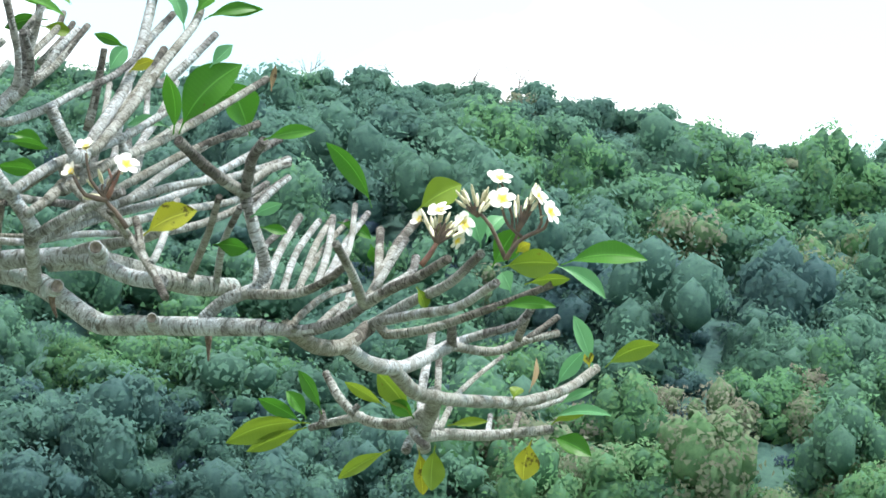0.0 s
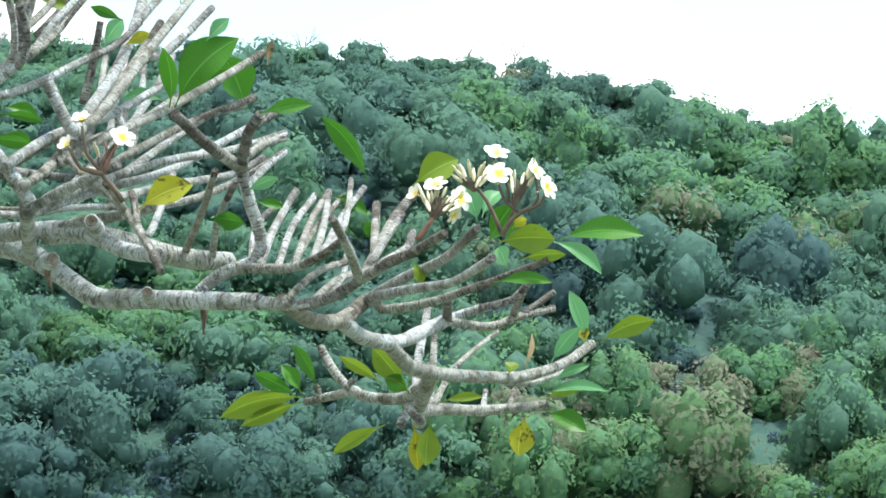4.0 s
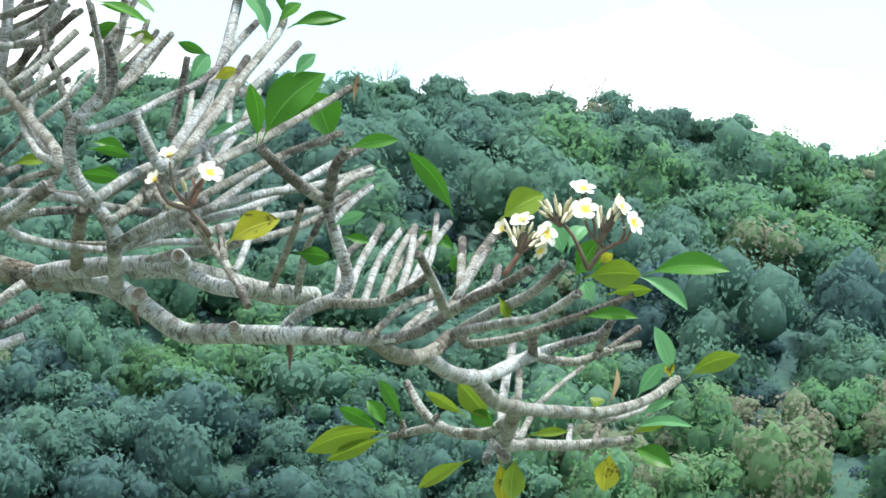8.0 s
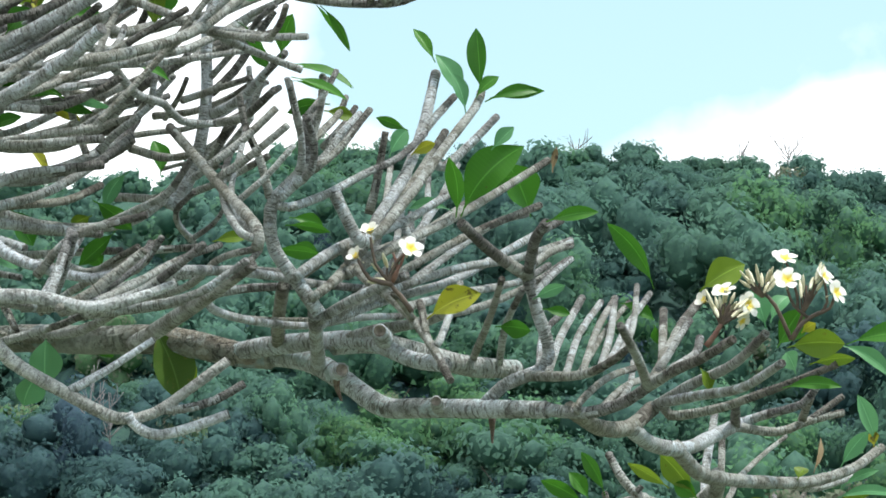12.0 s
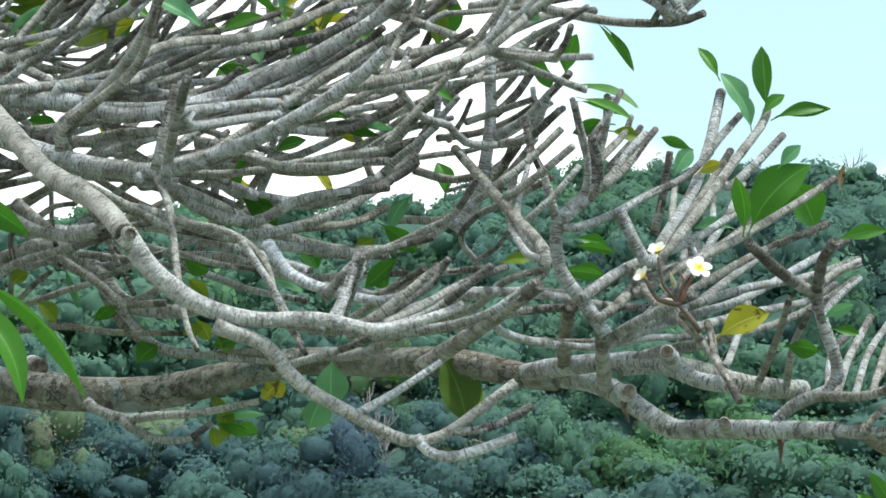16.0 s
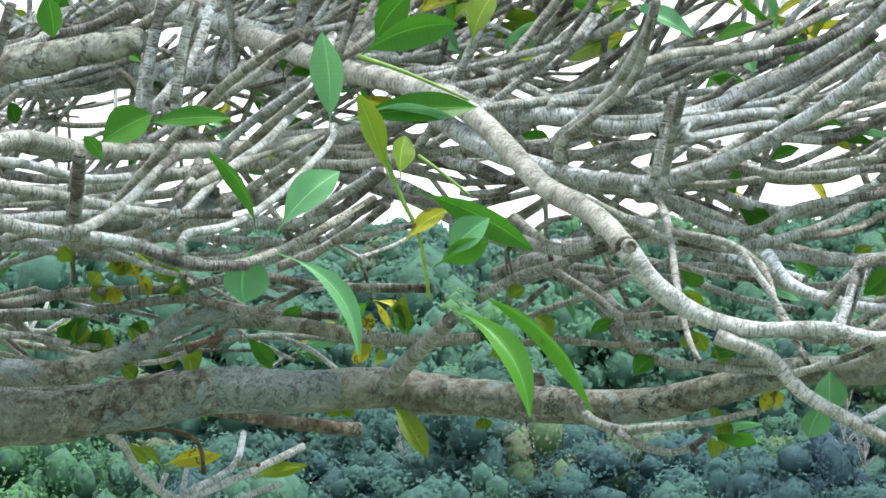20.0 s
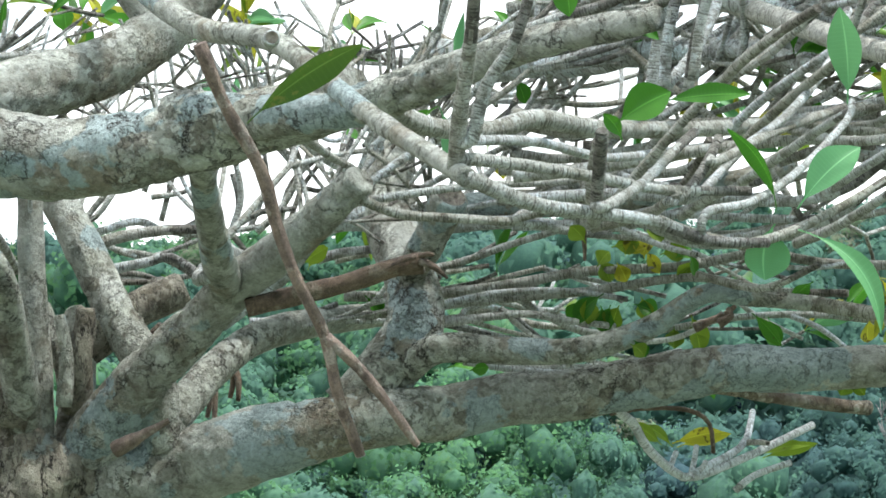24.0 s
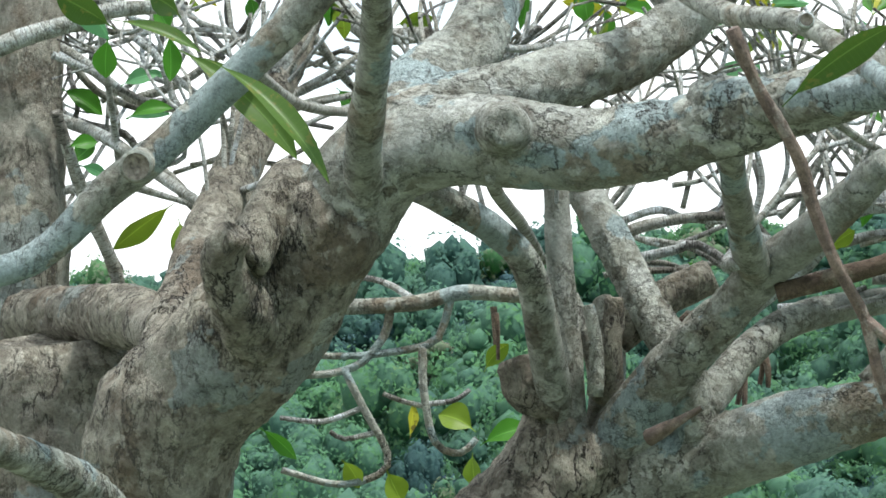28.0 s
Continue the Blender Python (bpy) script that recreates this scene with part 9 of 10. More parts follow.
leaf((-3.51, 8.83, 2.73), (-3.51, 8.84, 2.78), 6.7, LEAF_YELLOW, 0.94, 0.16, -1)
leaf((-3.46, 9.05, 2.60), (-3.45, 9.11, 2.51), 7.3, LEAF_OLIVE, 0.95, 0.15, -1)
leaf((-3.49, 9.03, 2.56), (-3.51, 9.03, 2.52), 6.8, LEAF_OLIVE, 0.92, 0.09, -1)
leaf((-3.54, 8.83, 2.61), (-3.48, 8.85, 2.58), 6.7, LEAF, 0.91, 0.05, -1)
leaf((-3.47, 8.84, 2.74), (-3.40, 8.86, 2.75), 6.6, LEAF_OLIVE, 0.98, 0.11, 1)
leaf((-3.63, 8.80, 2.71), (-3.60, 8.81, 2.75), 5.9, LEAF_OLIVE, 0.91, 0.17, -1)
leaf((-3.33, 8.28, 2.46), (-3.31, 8.31, 2.42), 5.1, LEAF, 0.96, 0.18, 1)
leaf((-3.37, 8.86, 2.72), (-3.43, 8.86, 2.68), 6.0, LEAF_OLIVE, 0.88, 0.06, -1)
leaf((-2.90, 6.72, 3.07), (-2.89, 6.75, 2.97), 7.2, LEAF, 0.88, 0.08, 1)
leaf((-2.66, 6.40, 2.89), (-2.58, 6.44, 2.85), 4.7, LEAF, 0.91, 0.07, -1)
leaf((-2.42, 8.59, 3.03), (-2.33, 8.63, 2.99), 7.1, LEAF, 0.90, 0.11, -1)
leaf((-2.26, 7.88, 3.00), (-2.21, 7.88, 3.06), 4.4, LEAF_DRY, 0.95, 0.05, 1)
leaf((-2.31, 8.28, 3.13), (-2.29, 8.30, 3.07), 3.7, LEAF_DRY, 0.89, 0.12, -1)
leaf((-2.19, 8.42, 2.50), (-2.13, 8.42, 2.54), 4.6, LEAF, 0.89, 0.16, 1)
leaf((-3.07, 8.90, 2.66), (-3.13, 8.91, 2.62), 5.4, LEAF, 0.90, 0.07, -1)
leaf((-2.81, 8.97, 2.69), (-2.84, 8.98, 2.60), 6.0, LEAF_OLIVE, 0.94, 0.13, -1)
leaf((-2.86, 8.97, 2.65), (-2.81, 8.98, 2.58), 6.7, LEAF, 0.93, 0.17, -1)
leaf((-2.29, 8.05, 2.55), (-2.25, 8.06, 2.58), 4.8, LEAF_OLIVE, 0.88, 0.19, -1)
leaf((-1.94, 8.37, 2.50), (-1.93, 8.38, 2.46), 5.9, LEAF_OLIVE, 0.98, 0.10, -1)
leaf((-1.91, 8.46, 2.44), (-1.83, 8.46, 2.46), 5.3, LEAF, 0.91, 0.08, -1)
leaf((-1.66, 7.65, 2.69), (-1.59, 7.66, 2.64), 6.5, LEAF, 0.97, 0.19, 1)
leaf((-1.73, 8.59, 2.74), (-1.68, 8.64, 2.65), 7.6, LEAF, 0.92, 0.08, -1)
leaf((-1.91, 8.15, 2.62), (-1.85, 8.17, 2.59), 6.0, LEAF, 0.92, 0.10, 1)
leaf((-1.80, 8.49, 3.27), (-1.67, 8.49, 3.21), 4.4, LEAF_OLIVE, 0.92, 0.18, -1)
leaf((-2.53, 8.73, 2.34), (-2.55, 8.74, 2.31), 4.1, LEAF_OLIVE, 0.98, 0.10, -1)
leaf((-2.92, 8.72, 2.39), (-2.89, 8.76, 2.35), 4.6, LEAF_OLIVE, 0.97, 0.19, -1)
leaf((-1.74, 8.51, 2.37), (-1.79, 8.52, 2.32), 5.0, LEAF_YELLOW, 0.92, 0.11, 1)
leaf((-3.51, 8.83, 2.75), (-3.47, 8.84, 2.69), 5.1, LEAF_YELLOW, 0.88, 0.12, 1)
leaf((-3.21, 5.94, 2.65), (-3.01, 6.02, 2.80), 7.9, LEAF_DARK, 0.85, 0.15, 1)
leaf((-5.65, 8.86, 2.30), (-5.75, 8.82, 2.35), 11.2, LEAF_OLIVE, 0.92, 0.06, 1)
leaf((-5.64, 8.87, 2.26), (-5.52, 8.96, 2.31), 8.7, LEAF, 0.89, 0.15, -1)
leaf((-5.66, 8.86, 2.24), (-5.65, 8.86, 2.14), 6.9, LEAF_OLIVE, 0.89, 0.15, 1)
leaf((-5.81, 8.76, 2.28), (-5.81, 8.78, 2.38), 4.2, LEAF_YELLOW, 0.88, 0.07, 1)
leaf((-5.62, 8.86, 2.47), (-5.55, 8.88, 2.55), 6.8, LEAF_OLIVE, 0.96, 0.15, 1)
leaf((-5.03, 7.51, 3.21), (-4.98, 7.56, 3.24), 5.3, LEAF_OLIVE, 0.97, 0.19, 1)
leaf((-4.80, 8.01, 3.36), (-4.79, 8.01, 3.28), 7.3, LEAF, 0.90, 0.10, 1)
leaf((-4.23, 8.64, 2.64), (-4.20, 8.68, 2.59), 5.6, LEAF, 0.87, 0.11, -1)
leaf((-4.54, 8.93, 2.75), (-4.49, 8.93, 2.82), 5.4, LEAF_OLIVE, 0.90, 0.11, 1)
leaf((-4.24, 8.80, 2.70), (-4.15, 8.85, 2.70), 3.6, LEAF, 0.90, 0.10, 1)
leaf((-4.76, 8.49, 2.70), (-4.74, 8.53, 2.67), 4.9, LEAF, 0.90, 0.17, 1)
leaf((-4.40, 9.58, 2.53), (-4.32, 9.65, 2.53), 6.0, LEAF, 0.87, 0.19, -1)
leaf((-3.67, 8.33, 3.14), (-3.66, 8.37, 3.08), 5.2, LEAF, 0.94, 0.06, -1)
leaf((-4.09, 8.73, 3.14), (-4.08, 8.77, 3.14), 5.1, LEAF, 0.97, 0.16, 1)
leaf((-3.40, 8.23, 3.25), (-3.32, 8.31, 3.21), 7.6, LEAF, 0.91, 0.17, -1)
leaf((-3.56, 8.82, 2.74), (-3.53, 8.82, 2.78), 6.7, LEAF_YELLOW, 0.97, 0.07, 1)
leaf((-3.62, 8.80, 2.73), (-3.60, 8.82, 2.67), 7.0, LEAF_OLIVE, 0.94, 0.14, -1)
leaf((-3.66, 8.81, 2.62), (-3.72, 8.82, 2.57), 6.9, LEAF, 0.98, 0.09, -1)
leaf((-3.63, 8.82, 2.61), (-3.63, 8.85, 2.54), 6.7, LEAF, 0.97, 0.12, 1)
leaf((-3.58, 8.81, 2.72), (-3.56, 8.83, 2.67), 5.9, LEAF_YELLOW, 0.95, 0.06, 1)
leaf((-4.47, 5.57, 2.86), (-4.54, 5.47, 2.92), 7.5, LEAF_DARK, 0.92, 0.07, -1)
leaf((-4.588, 5.923, 2.888), (-4.358, 6.039, 2.651), 10.0, LEAF_DARK, 0.9, 0.12, -1)
leaf((-4.42, 5.798, 2.831), (-4.168, 5.872, 2.568), 6.4, LEAF_DARK, 0.8, 0.2, -1)
leaf((-4.676, 5.622, 2.96), (-4.579, 5.695, 2.868), 7.0, LEAF_PALE, 0.8, 0.2, 1)
leaf((-4.604, 5.732, 2.916), (-4.453, 5.834, 2.851), 4.6, LEAF_DARK, 0.7, 0.15, -1)
leaf((-4.42, 5.72, 2.90), (-4.49, 5.71, 2.95), 6.3, LEAF_DARK, 0.92, 0.15, -1)
leaf((-4.60, 5.72, 2.88), (-4.62, 5.74, 2.80), 6.2, LEAF, 0.98, 0.11, 1)
leaf((-4.56, 5.87, 2.91), (-4.57, 5.89, 2.81), 5.2, LEAF, 0.94, 0.15, -1)
leaf((-6.11, 7.50, 3.15), (-6.02, 7.57, 3.08), 7.6, LEAF, 0.91, 0.14, -1)
leaf((-5.77, 7.34, 3.02), (-5.68, 7.42, 3.05), 5.2, LEAF, 0.86, 0.16, -1)
leaf((-5.62, 6.90, 2.88), (-5.58, 6.97, 2.90), 4.9, LEAF, 0.93, 0.15, -1)
leaf((-5.65, 7.39, 2.80), (-5.83, 7.37, 2.69), 8.0, LEAF_OLIVE, 0.86, 0.06, -1)
leaf((-5.64, 7.39, 2.76), (-5.61, 7.37, 2.63), 8.7, LEAF_OLIVE, 0.98, 0.12, -1)
leaf((-5.06, 7.51, 3.22), (-5.01, 7.58, 3.24), 6.3, LEAF_OLIVE, 0.92, 0.09, 1)
leaf((-5.45, 7.83, 3.14), (-5.41, 7.86, 3.06), 7.6, LEAF, 0.92, 0.06, -1)
leaf((-5.61, 6.94, 2.84), (-5.58, 7.01, 2.82), 3.8, LEAF_PALE, 0.98, 0.06, -1)
leaf((-6.17, 8.52, 2.31), (-6.08, 8.58, 2.22), 5.9, LEAF, 0.91, 0.19, 1)
leaf((-5.98, 8.66, 2.22), (-5.95, 8.71, 2.14), 7.9, LEAF_OLIVE, 0.90, 0.11, 1)
leaf((-5.87, 8.73, 2.19), (-5.85, 8.78, 2.10), 9.1, LEAF_OLIVE, 0.97, 0.18, -1)
leaf((-5.96, 7.64, 3.17), (-5.92, 7.71, 3.20), 4.4, LEAF_PALE, 0.89, 0.18, -1)
leaf((-5.55, 7.57, 3.36), (-5.54, 7.58, 3.29), 5.1, LEAF, 0.91, 0.13, 1)
leaf((-6.13, 7.82, 3.11), (-6.01, 7.86, 3.12), 4.7, LEAF_PALE, 0.95, 0.08, -1)
leaf((-3.32, 7.93, 2.66), (-3.35, 7.91, 2.70), 6.1, LEAF_OLIVE, 0.90, 0.20, -1)
leaf((-3.59, 8.80, 2.76), (-3.52, 8.82, 2.77), 6.9, LEAF_OLIVE, 0.90, 0.12, 1)
leaf((-3.55, 8.82, 2.74), (-3.51, 8.86, 2.78), 6.8, LEAF_YELLOW, 0.88, 0.11, -1)
leaf((-3.22, 8.16, 2.67), (-3.25, 8.19, 2.72), 6.5, LEAF_OLIVE, 0.90, 0.18, 1)
leaf((-3.43, 8.85, 2.73), (-3.40, 8.88, 2.76), 6.6, LEAF, 0.97, 0.10, -1)
leaf((-3.62, 8.82, 2.64), (-3.70, 8.81, 2.56), 6.5, LEAF, 0.96, 0.12, 1)
leaf((-3.60, 8.82, 2.61), (-3.63, 8.85, 2.54), 6.5, LEAF, 0.88, 0.18, 1)
leaf((-3.52, 8.83, 2.63), (-3.51, 8.85, 2.57), 6.2, LEAF_OLIVE, 0.94, 0.15, 1)
leaf((-3.50, 9.03, 2.57), (-3.50, 9.03, 2.51), 6.8, LEAF_OLIVE, 0.89, 0.12, -1)
leaf((-3.39, 8.90, 2.54), (-3.39, 8.93, 2.49), 5.8, LEAF_OLIVE, 0.93, 0.12, -1)
leaf((-3.34, 8.28, 2.45), (-3.31, 8.30, 2.42), 5.2, LEAF_OLIVE, 0.97, 0.20, -1)
leaf((-3.04, 9.30, 2.60), (-3.06, 9.34, 2.54), 6.5, LEAF_YELLOW, 0.87, 0.12, -1)
leaf((-2.85, 8.97, 2.67), (-2.81, 8.97, 2.59), 7.0, LEAF_OLIVE, 0.94, 0.11, 1)
leaf((-2.56, 8.85, 2.50), (-2.49, 8.85, 2.52), 6.9, LEAF_OLIVE, 0.94, 0.10, -1)
leaf((-2.27, 8.18, 2.53), (-2.22, 8.20, 2.48), 5.6, LEAF_OLIVE, 0.89, 0.15, -1)
leaf((-3.28, 9.16, 2.60), (-3.27, 9.20, 2.52), 6.7, LEAF, 0.91, 0.15, -1)
leaf((-2.98, 9.35, 2.55), (-3.02, 9.36, 2.56), 5.8, LEAF_OLIVE, 0.98, 0.19, 1)
leaf((-2.58, 8.84, 2.35), (-2.57, 8.87, 2.32), 5.8, LEAF_OLIVE, 0.91, 0.15, 1)
leaf((-2.90, 8.72, 2.39), (-2.95, 8.75, 2.35), 5.7, LEAF_OLIVE, 0.91, 0.18, -1)
leaf((-3.41, 8.69, 2.23), (-3.49, 8.70, 2.29), 4.7, LEAF_OLIVE, 0.94, 0.16, -1)
leaf((-3.52, 9.07, 2.26), (-3.39, 9.11, 2.29), 5.6, LEAF_YELLOW, 0.97, 0.07, 1)
leaf((-3.30, 9.09, 2.22), (-3.15, 9.11, 2.25), 4.2, LEAF_OLIVE, 0.85, 0.13, -1)
leaf((-3.64, 8.53, 3.34), (-3.59, 8.54, 3.45), 7.1, LEAF, 0.89, 0.18, 1)
leaf((-3.41, 8.23, 3.25), (-3.30, 8.25, 3.20), 6.0, LEAF, 0.95, 0.08, 1)
leaf((-3.76, 8.50, 3.39), (-3.70, 8.55, 3.37), 5.5, LEAF_OLIVE, 0.88, 0.13, -1)
leaf((-3.74, 8.21, 2.39), (-3.70, 8.24, 2.40), 4.5, LEAF, 0.88, 0.13, 1)
leaf((-4.23, 8.64, 2.64), (-4.19, 8.68, 2.61), 5.6, LEAF, 0.90, 0.11, 1)
leaf((-4.38, 8.56, 2.72), (-4.33, 8.62, 2.77), 5.9, LEAF_OLIVE, 0.91, 0.12, 1)
leaf((-5.96, 7.35, 2.91), (-5.93, 7.42, 2.98), 6.1, LEAF, 0.90, 0.05, -1)
leaf((-5.58, 7.54, 3.34), (-5.53, 7.55, 3.41), 5.4, LEAF, 0.90, 0.14, 1)
leaf((-5.46, 7.03, 3.25), (-5.44, 7.07, 3.18), 6.2, LEAF, 0.96, 0.17, -1)
leaf((-5.84, 7.41, 3.12), (-5.76, 7.46, 3.15), 5.4, LEAF_PALE, 0.94, 0.11, -1)
leaf((-0.95, 7.69, 2.93), (-0.80, 7.68, 2.87), 4.8, LEAF, 0.39, 0.11, -1)
leaf((-0.93, 7.57, 2.87), (-0.81, 7.61, 2.84), 3.7, LEAF, 0.46, 0.19, 1)
leaf((-0.96, 8.22, 3.17), (-0.87, 8.29, 3.06), 4.1, LEAF, 0.38, 0.06, 1)
leaf((-1.09, 7.95, 3.07), (-1.02, 7.94, 2.96), 3.5, LEAF, 0.45, 0.16, 1)
leaf((-1.26, 7.99, 3.18), (-1.29, 8.01, 3.08), 5.6, LEAF_OLIVE, 0.93, 0.13, -1)
leaf((-1.56, 7.53, 2.84), (-1.41, 7.54, 2.84), 4.3, LEAF, 0.87, 0.17, -1)
leaf((-1.91, 7.62, 3.07), (-2.04, 7.62, 3.03), 8.2, LEAF_OLIVE, 0.88, 0.06, 1)
leaf((-1.72, 7.60, 2.97), (-1.63, 7.61, 2.95), 4.8, LEAF, 0.92, 0.14, 1)
leaf((-1.64, 7.94, 2.94), (-1.57, 7.98, 2.97), 3.8, LEAF_OLIVE, 0.92, 0.09, -1)
leaf((-1.34, 8.00, 2.74), (-1.40, 8.02, 2.66), 4.4, LEAF_PALE, 0.97, 0.19, -1)
leaf((-1.35, 7.88, 2.59), (-1.44, 7.93, 2.52), 5.4, LEAF, 0.89, 0.15, 1)
leaf((-1.41, 7.92, 2.63), (-1.46, 7.93, 2.61), 4.6, LEAF_OLIVE, 0.93, 0.07, -1)

# blossoms: place, facing, width in centimetres
flower((0.115, 7.351, 2.452), (0.19, -0.59, 0.79), 5.7, open_=0.90)
flower((0.119, 7.306, 2.404), (-0.00, -0.83, 0.56), 5.9, open_=0.90)
flower((0.194, 7.354, 2.415), (0.71, -0.49, 0.51), 5.4, open_=0.90)
flower((0.217, 7.337, 2.381), (0.75, -0.61, 0.26), 5.4, open_=0.90)
flower((0.039, 7.362, 2.360), (0.65, -0.74, 0.19), 5.7, open_=0.90)
flower((-0.008, 7.379, 2.389), (-0.19, -0.59, 0.79), 5.4, open_=0.90)
flower((-0.046, 7.411, 2.375), (-0.73, -0.55, 0.41), 4.5, open_=0.55)
flower((0.027, 7.415, 2.334), (0.63, -0.52, -0.58), 4.1, open_=0.90)
flower((-0.690, 6.914, 2.461), (-0.19, -0.59, 0.79), 4.6, open_=0.55)
flower((-0.614, 6.925, 2.430), (0.37, -0.74, 0.56), 5.4, open_=0.90)
flower((-0.721, 6.966, 2.421), (-0.59, -0.60, 0.54), 4.3, open_=0.55)
flower((-1.464, 8.109, 2.990), (0.28, -0.93, 0.22), 3.8, open_=0.90)
bough("flower_stalk", [(-0.046, 7.370, 2.277), (-0.028, 7.368, 2.300), (-0.015, 7.366, 2.321)], 1.3, 1.0, STALK, tip=False)
bough("flower_stalk", [(-0.015, 7.366, 2.321), (-0.005, 7.364, 2.347), (0.006, 7.361, 2.370)], 0.8, 0.5, STALK_BROWN, tip=False)
bough("flower_stalk", [(-0.015, 7.366, 2.321), (-0.023, 7.363, 2.352), (-0.034, 7.362, 2.364)], 0.7, 0.5, STALK_BROWN, tip=False)
bough("flower_stalk", [(-0.015, 7.366, 2.321), (0.012, 7.365, 2.335), (0.035, 7.363, 2.356)], 0.7, 0.5, STALK_BROWN, tip=False)
bough("flower_stalk", [(0.128, 7.368, 2.289), (0.151, 7.364, 2.323), (0.180, 7.362, 2.341), (0.206, 7.360, 2.352), (0.217, 7.357, 2.379)], 1.2, 0.6, STALK_BROWN, tip=False)
bough("flower_stalk", [(0.163, 7.363, 2.333), (0.134, 7.361, 2.358), (0.122, 7.358, 2.387), (0.119, 7.356, 2.406)], 0.8, 0.5, STALK_BROWN, tip=False)
bough("flower_stalk", [(0.140, 7.362, 2.352), (0.140, 7.359, 2.381), (0.122, 7.353, 2.439), (0.115, 7.352, 2.448)], 0.7, 0.5, STALK_BROWN, tip=False)
bough("flower_stalk", [(0.186, 7.362, 2.342), (0.201, 7.359, 2.364), (0.195, 7.354, 2.410)], 0.7, 0.5, STALK_BROWN, tip=False)
bough("flower_stalk", [(0.129, 7.418, 2.293), (0.097, 7.411, 2.363), (0.071, 7.409, 2.392)], 1.0, 0.7, STALK_BROWN, tip=False)
bough("flower_stalk", [(0.141, 7.415, 2.317), (0.158, 7.410, 2.363), (0.160, 7.406, 2.404)], 0.8, 0.5, STALK_BROWN, tip=False)
bough("flower_stalk", [(-0.613, 6.958, 2.311), (-0.635, 6.953, 2.343), (-0.656, 6.948, 2.368), (-0.645, 6.945, 2.403), (-0.624, 6.945, 2.427)], 1.1, 0.6, STALK_BROWN, tip=False)
bough("flower_stalk", [(-0.651, 6.949, 2.365), (-0.683, 6.942, 2.403), (-0.692, 6.935, 2.455)], 0.8, 0.5, STALK_BROWN, tip=False)
bough("flower_stalk", [(-0.651, 6.949, 2.365), (-0.694, 6.944, 2.375), (-0.716, 6.938, 2.411)], 1.2, 0.6, STALK_BROWN, tip=False)
bough("flower_stalk", [(-0.656, 6.948, 2.370), (-0.634, 6.946, 2.403), (-0.627, 6.944, 2.425)], 0.8, 0.5, STALK, tip=False)
bough("flower_stalk", [(-0.651, 6.949, 2.368), (-0.640, 6.947, 2.392), (-0.649, 6.943, 2.425)], 0.8, 0.5, STALK, tip=False)
bough("stem", [(-1.966, 5.969, 2.647), (-1.943, 5.993, 2.550), (-1.922, 6.008, 2.491), (-1.900, 6.021, 2.442), (-1.891, 6.032, 2.383), (-1.886, 6.041, 2.325)], 1.0, 0.7, GREEN_STEM, tip=False)
bough("stem", [(-2.104, 6.321, 2.815), (-2.020, 6.353, 2.785), (-1.912, 6.393, 2.735)], 1.0, 0.5, GREEN_STEM, tip=False)
bough("stem", [(-1.895, 6.003, 2.574), (-1.858, 6.019, 2.545), (-1.812, 6.038, 2.505)], 0.7, 0.5, GREEN_STEM, tip=False)

bud((0.054, 7.379, 2.409), (0.041, 7.404, 2.439), 0.93)
bough("flower_stalk", [(0.071, 7.410, 2.381), (0.060, 7.408, 2.399), (0.054, 7.407, 2.412)], 0.5, 0.4, STALK_BROWN, tip=False)
bud((0.081, 7.386, 2.390), (0.104, 7.405, 2.420), 1.11)
bough("flower_stalk", [(0.071, 7.410, 2.381), (0.076, 7.409, 2.390), (0.081, 7.409, 2.393)], 0.5, 0.4, STALK_BROWN, tip=False)
bud((0.051, 7.441, 2.417), (0.037, 7.404, 2.436), 1.23)
bough("flower_stalk", [(0.071, 7.410, 2.381), (0.062, 7.408, 2.399), (0.051, 7.407, 2.413)], 0.5, 0.4, STALK_BROWN, tip=False)
bud((0.078, 7.417, 2.410), (0.086, 7.404, 2.437), 1.19)
bough("flower_stalk", [(0.071, 7.410, 2.381), (0.079, 7.408, 2.398), (0.078, 7.407, 2.409)], 0.5, 0.4, STALK_BROWN, tip=False)
bud((0.082, 7.420, 2.413), (0.093, 7.403, 2.443), 1.10)
bough("flower_stalk", [(0.071, 7.410, 2.381), (0.074, 7.408, 2.400), (0.082, 7.407, 2.412)], 0.5, 0.4, STALK_BROWN, tip=False)
bud((0.065, 7.436, 2.413), (0.058, 7.403, 2.448), 1.12)
bough("flower_stalk", [(0.071, 7.410, 2.381), (0.065, 7.408, 2.400), (0.065, 7.407, 2.410)], 0.5, 0.4, STALK_BROWN, tip=False)
bud((0.081, 7.436, 2.401), (0.101, 7.404, 2.430), 1.10)
bough("flower_stalk", [(0.071, 7.410, 2.381), (0.077, 7.409, 2.393), (0.081, 7.408, 2.398)], 0.5, 0.4, STALK_BROWN, tip=False)
bud((0.070, 7.392, 2.401), (0.069, 7.405, 2.430), 1.23)
bough("flower_stalk", [(0.071, 7.410, 2.381), (0.066, 7.408, 2.395), (0.070, 7.408, 2.403)], 0.5, 0.4, STALK_BROWN, tip=False)
bud((0.047, 7.411, 2.400), (0.024, 7.406, 2.417), 1.09)
bough("flower_stalk", [(0.071, 7.410, 2.381), (0.055, 7.409, 2.392), (0.047, 7.408, 2.400)], 0.5, 0.4, STALK_BROWN, tip=False)
bud((0.087, 7.383, 2.407), (0.102, 7.404, 2.436), 1.15)
bough("flower_stalk", [(0.071, 7.410, 2.381), (0.078, 7.408, 2.398), (0.087, 7.407, 2.410)], 0.5, 0.4, STALK_BROWN, tip=False)
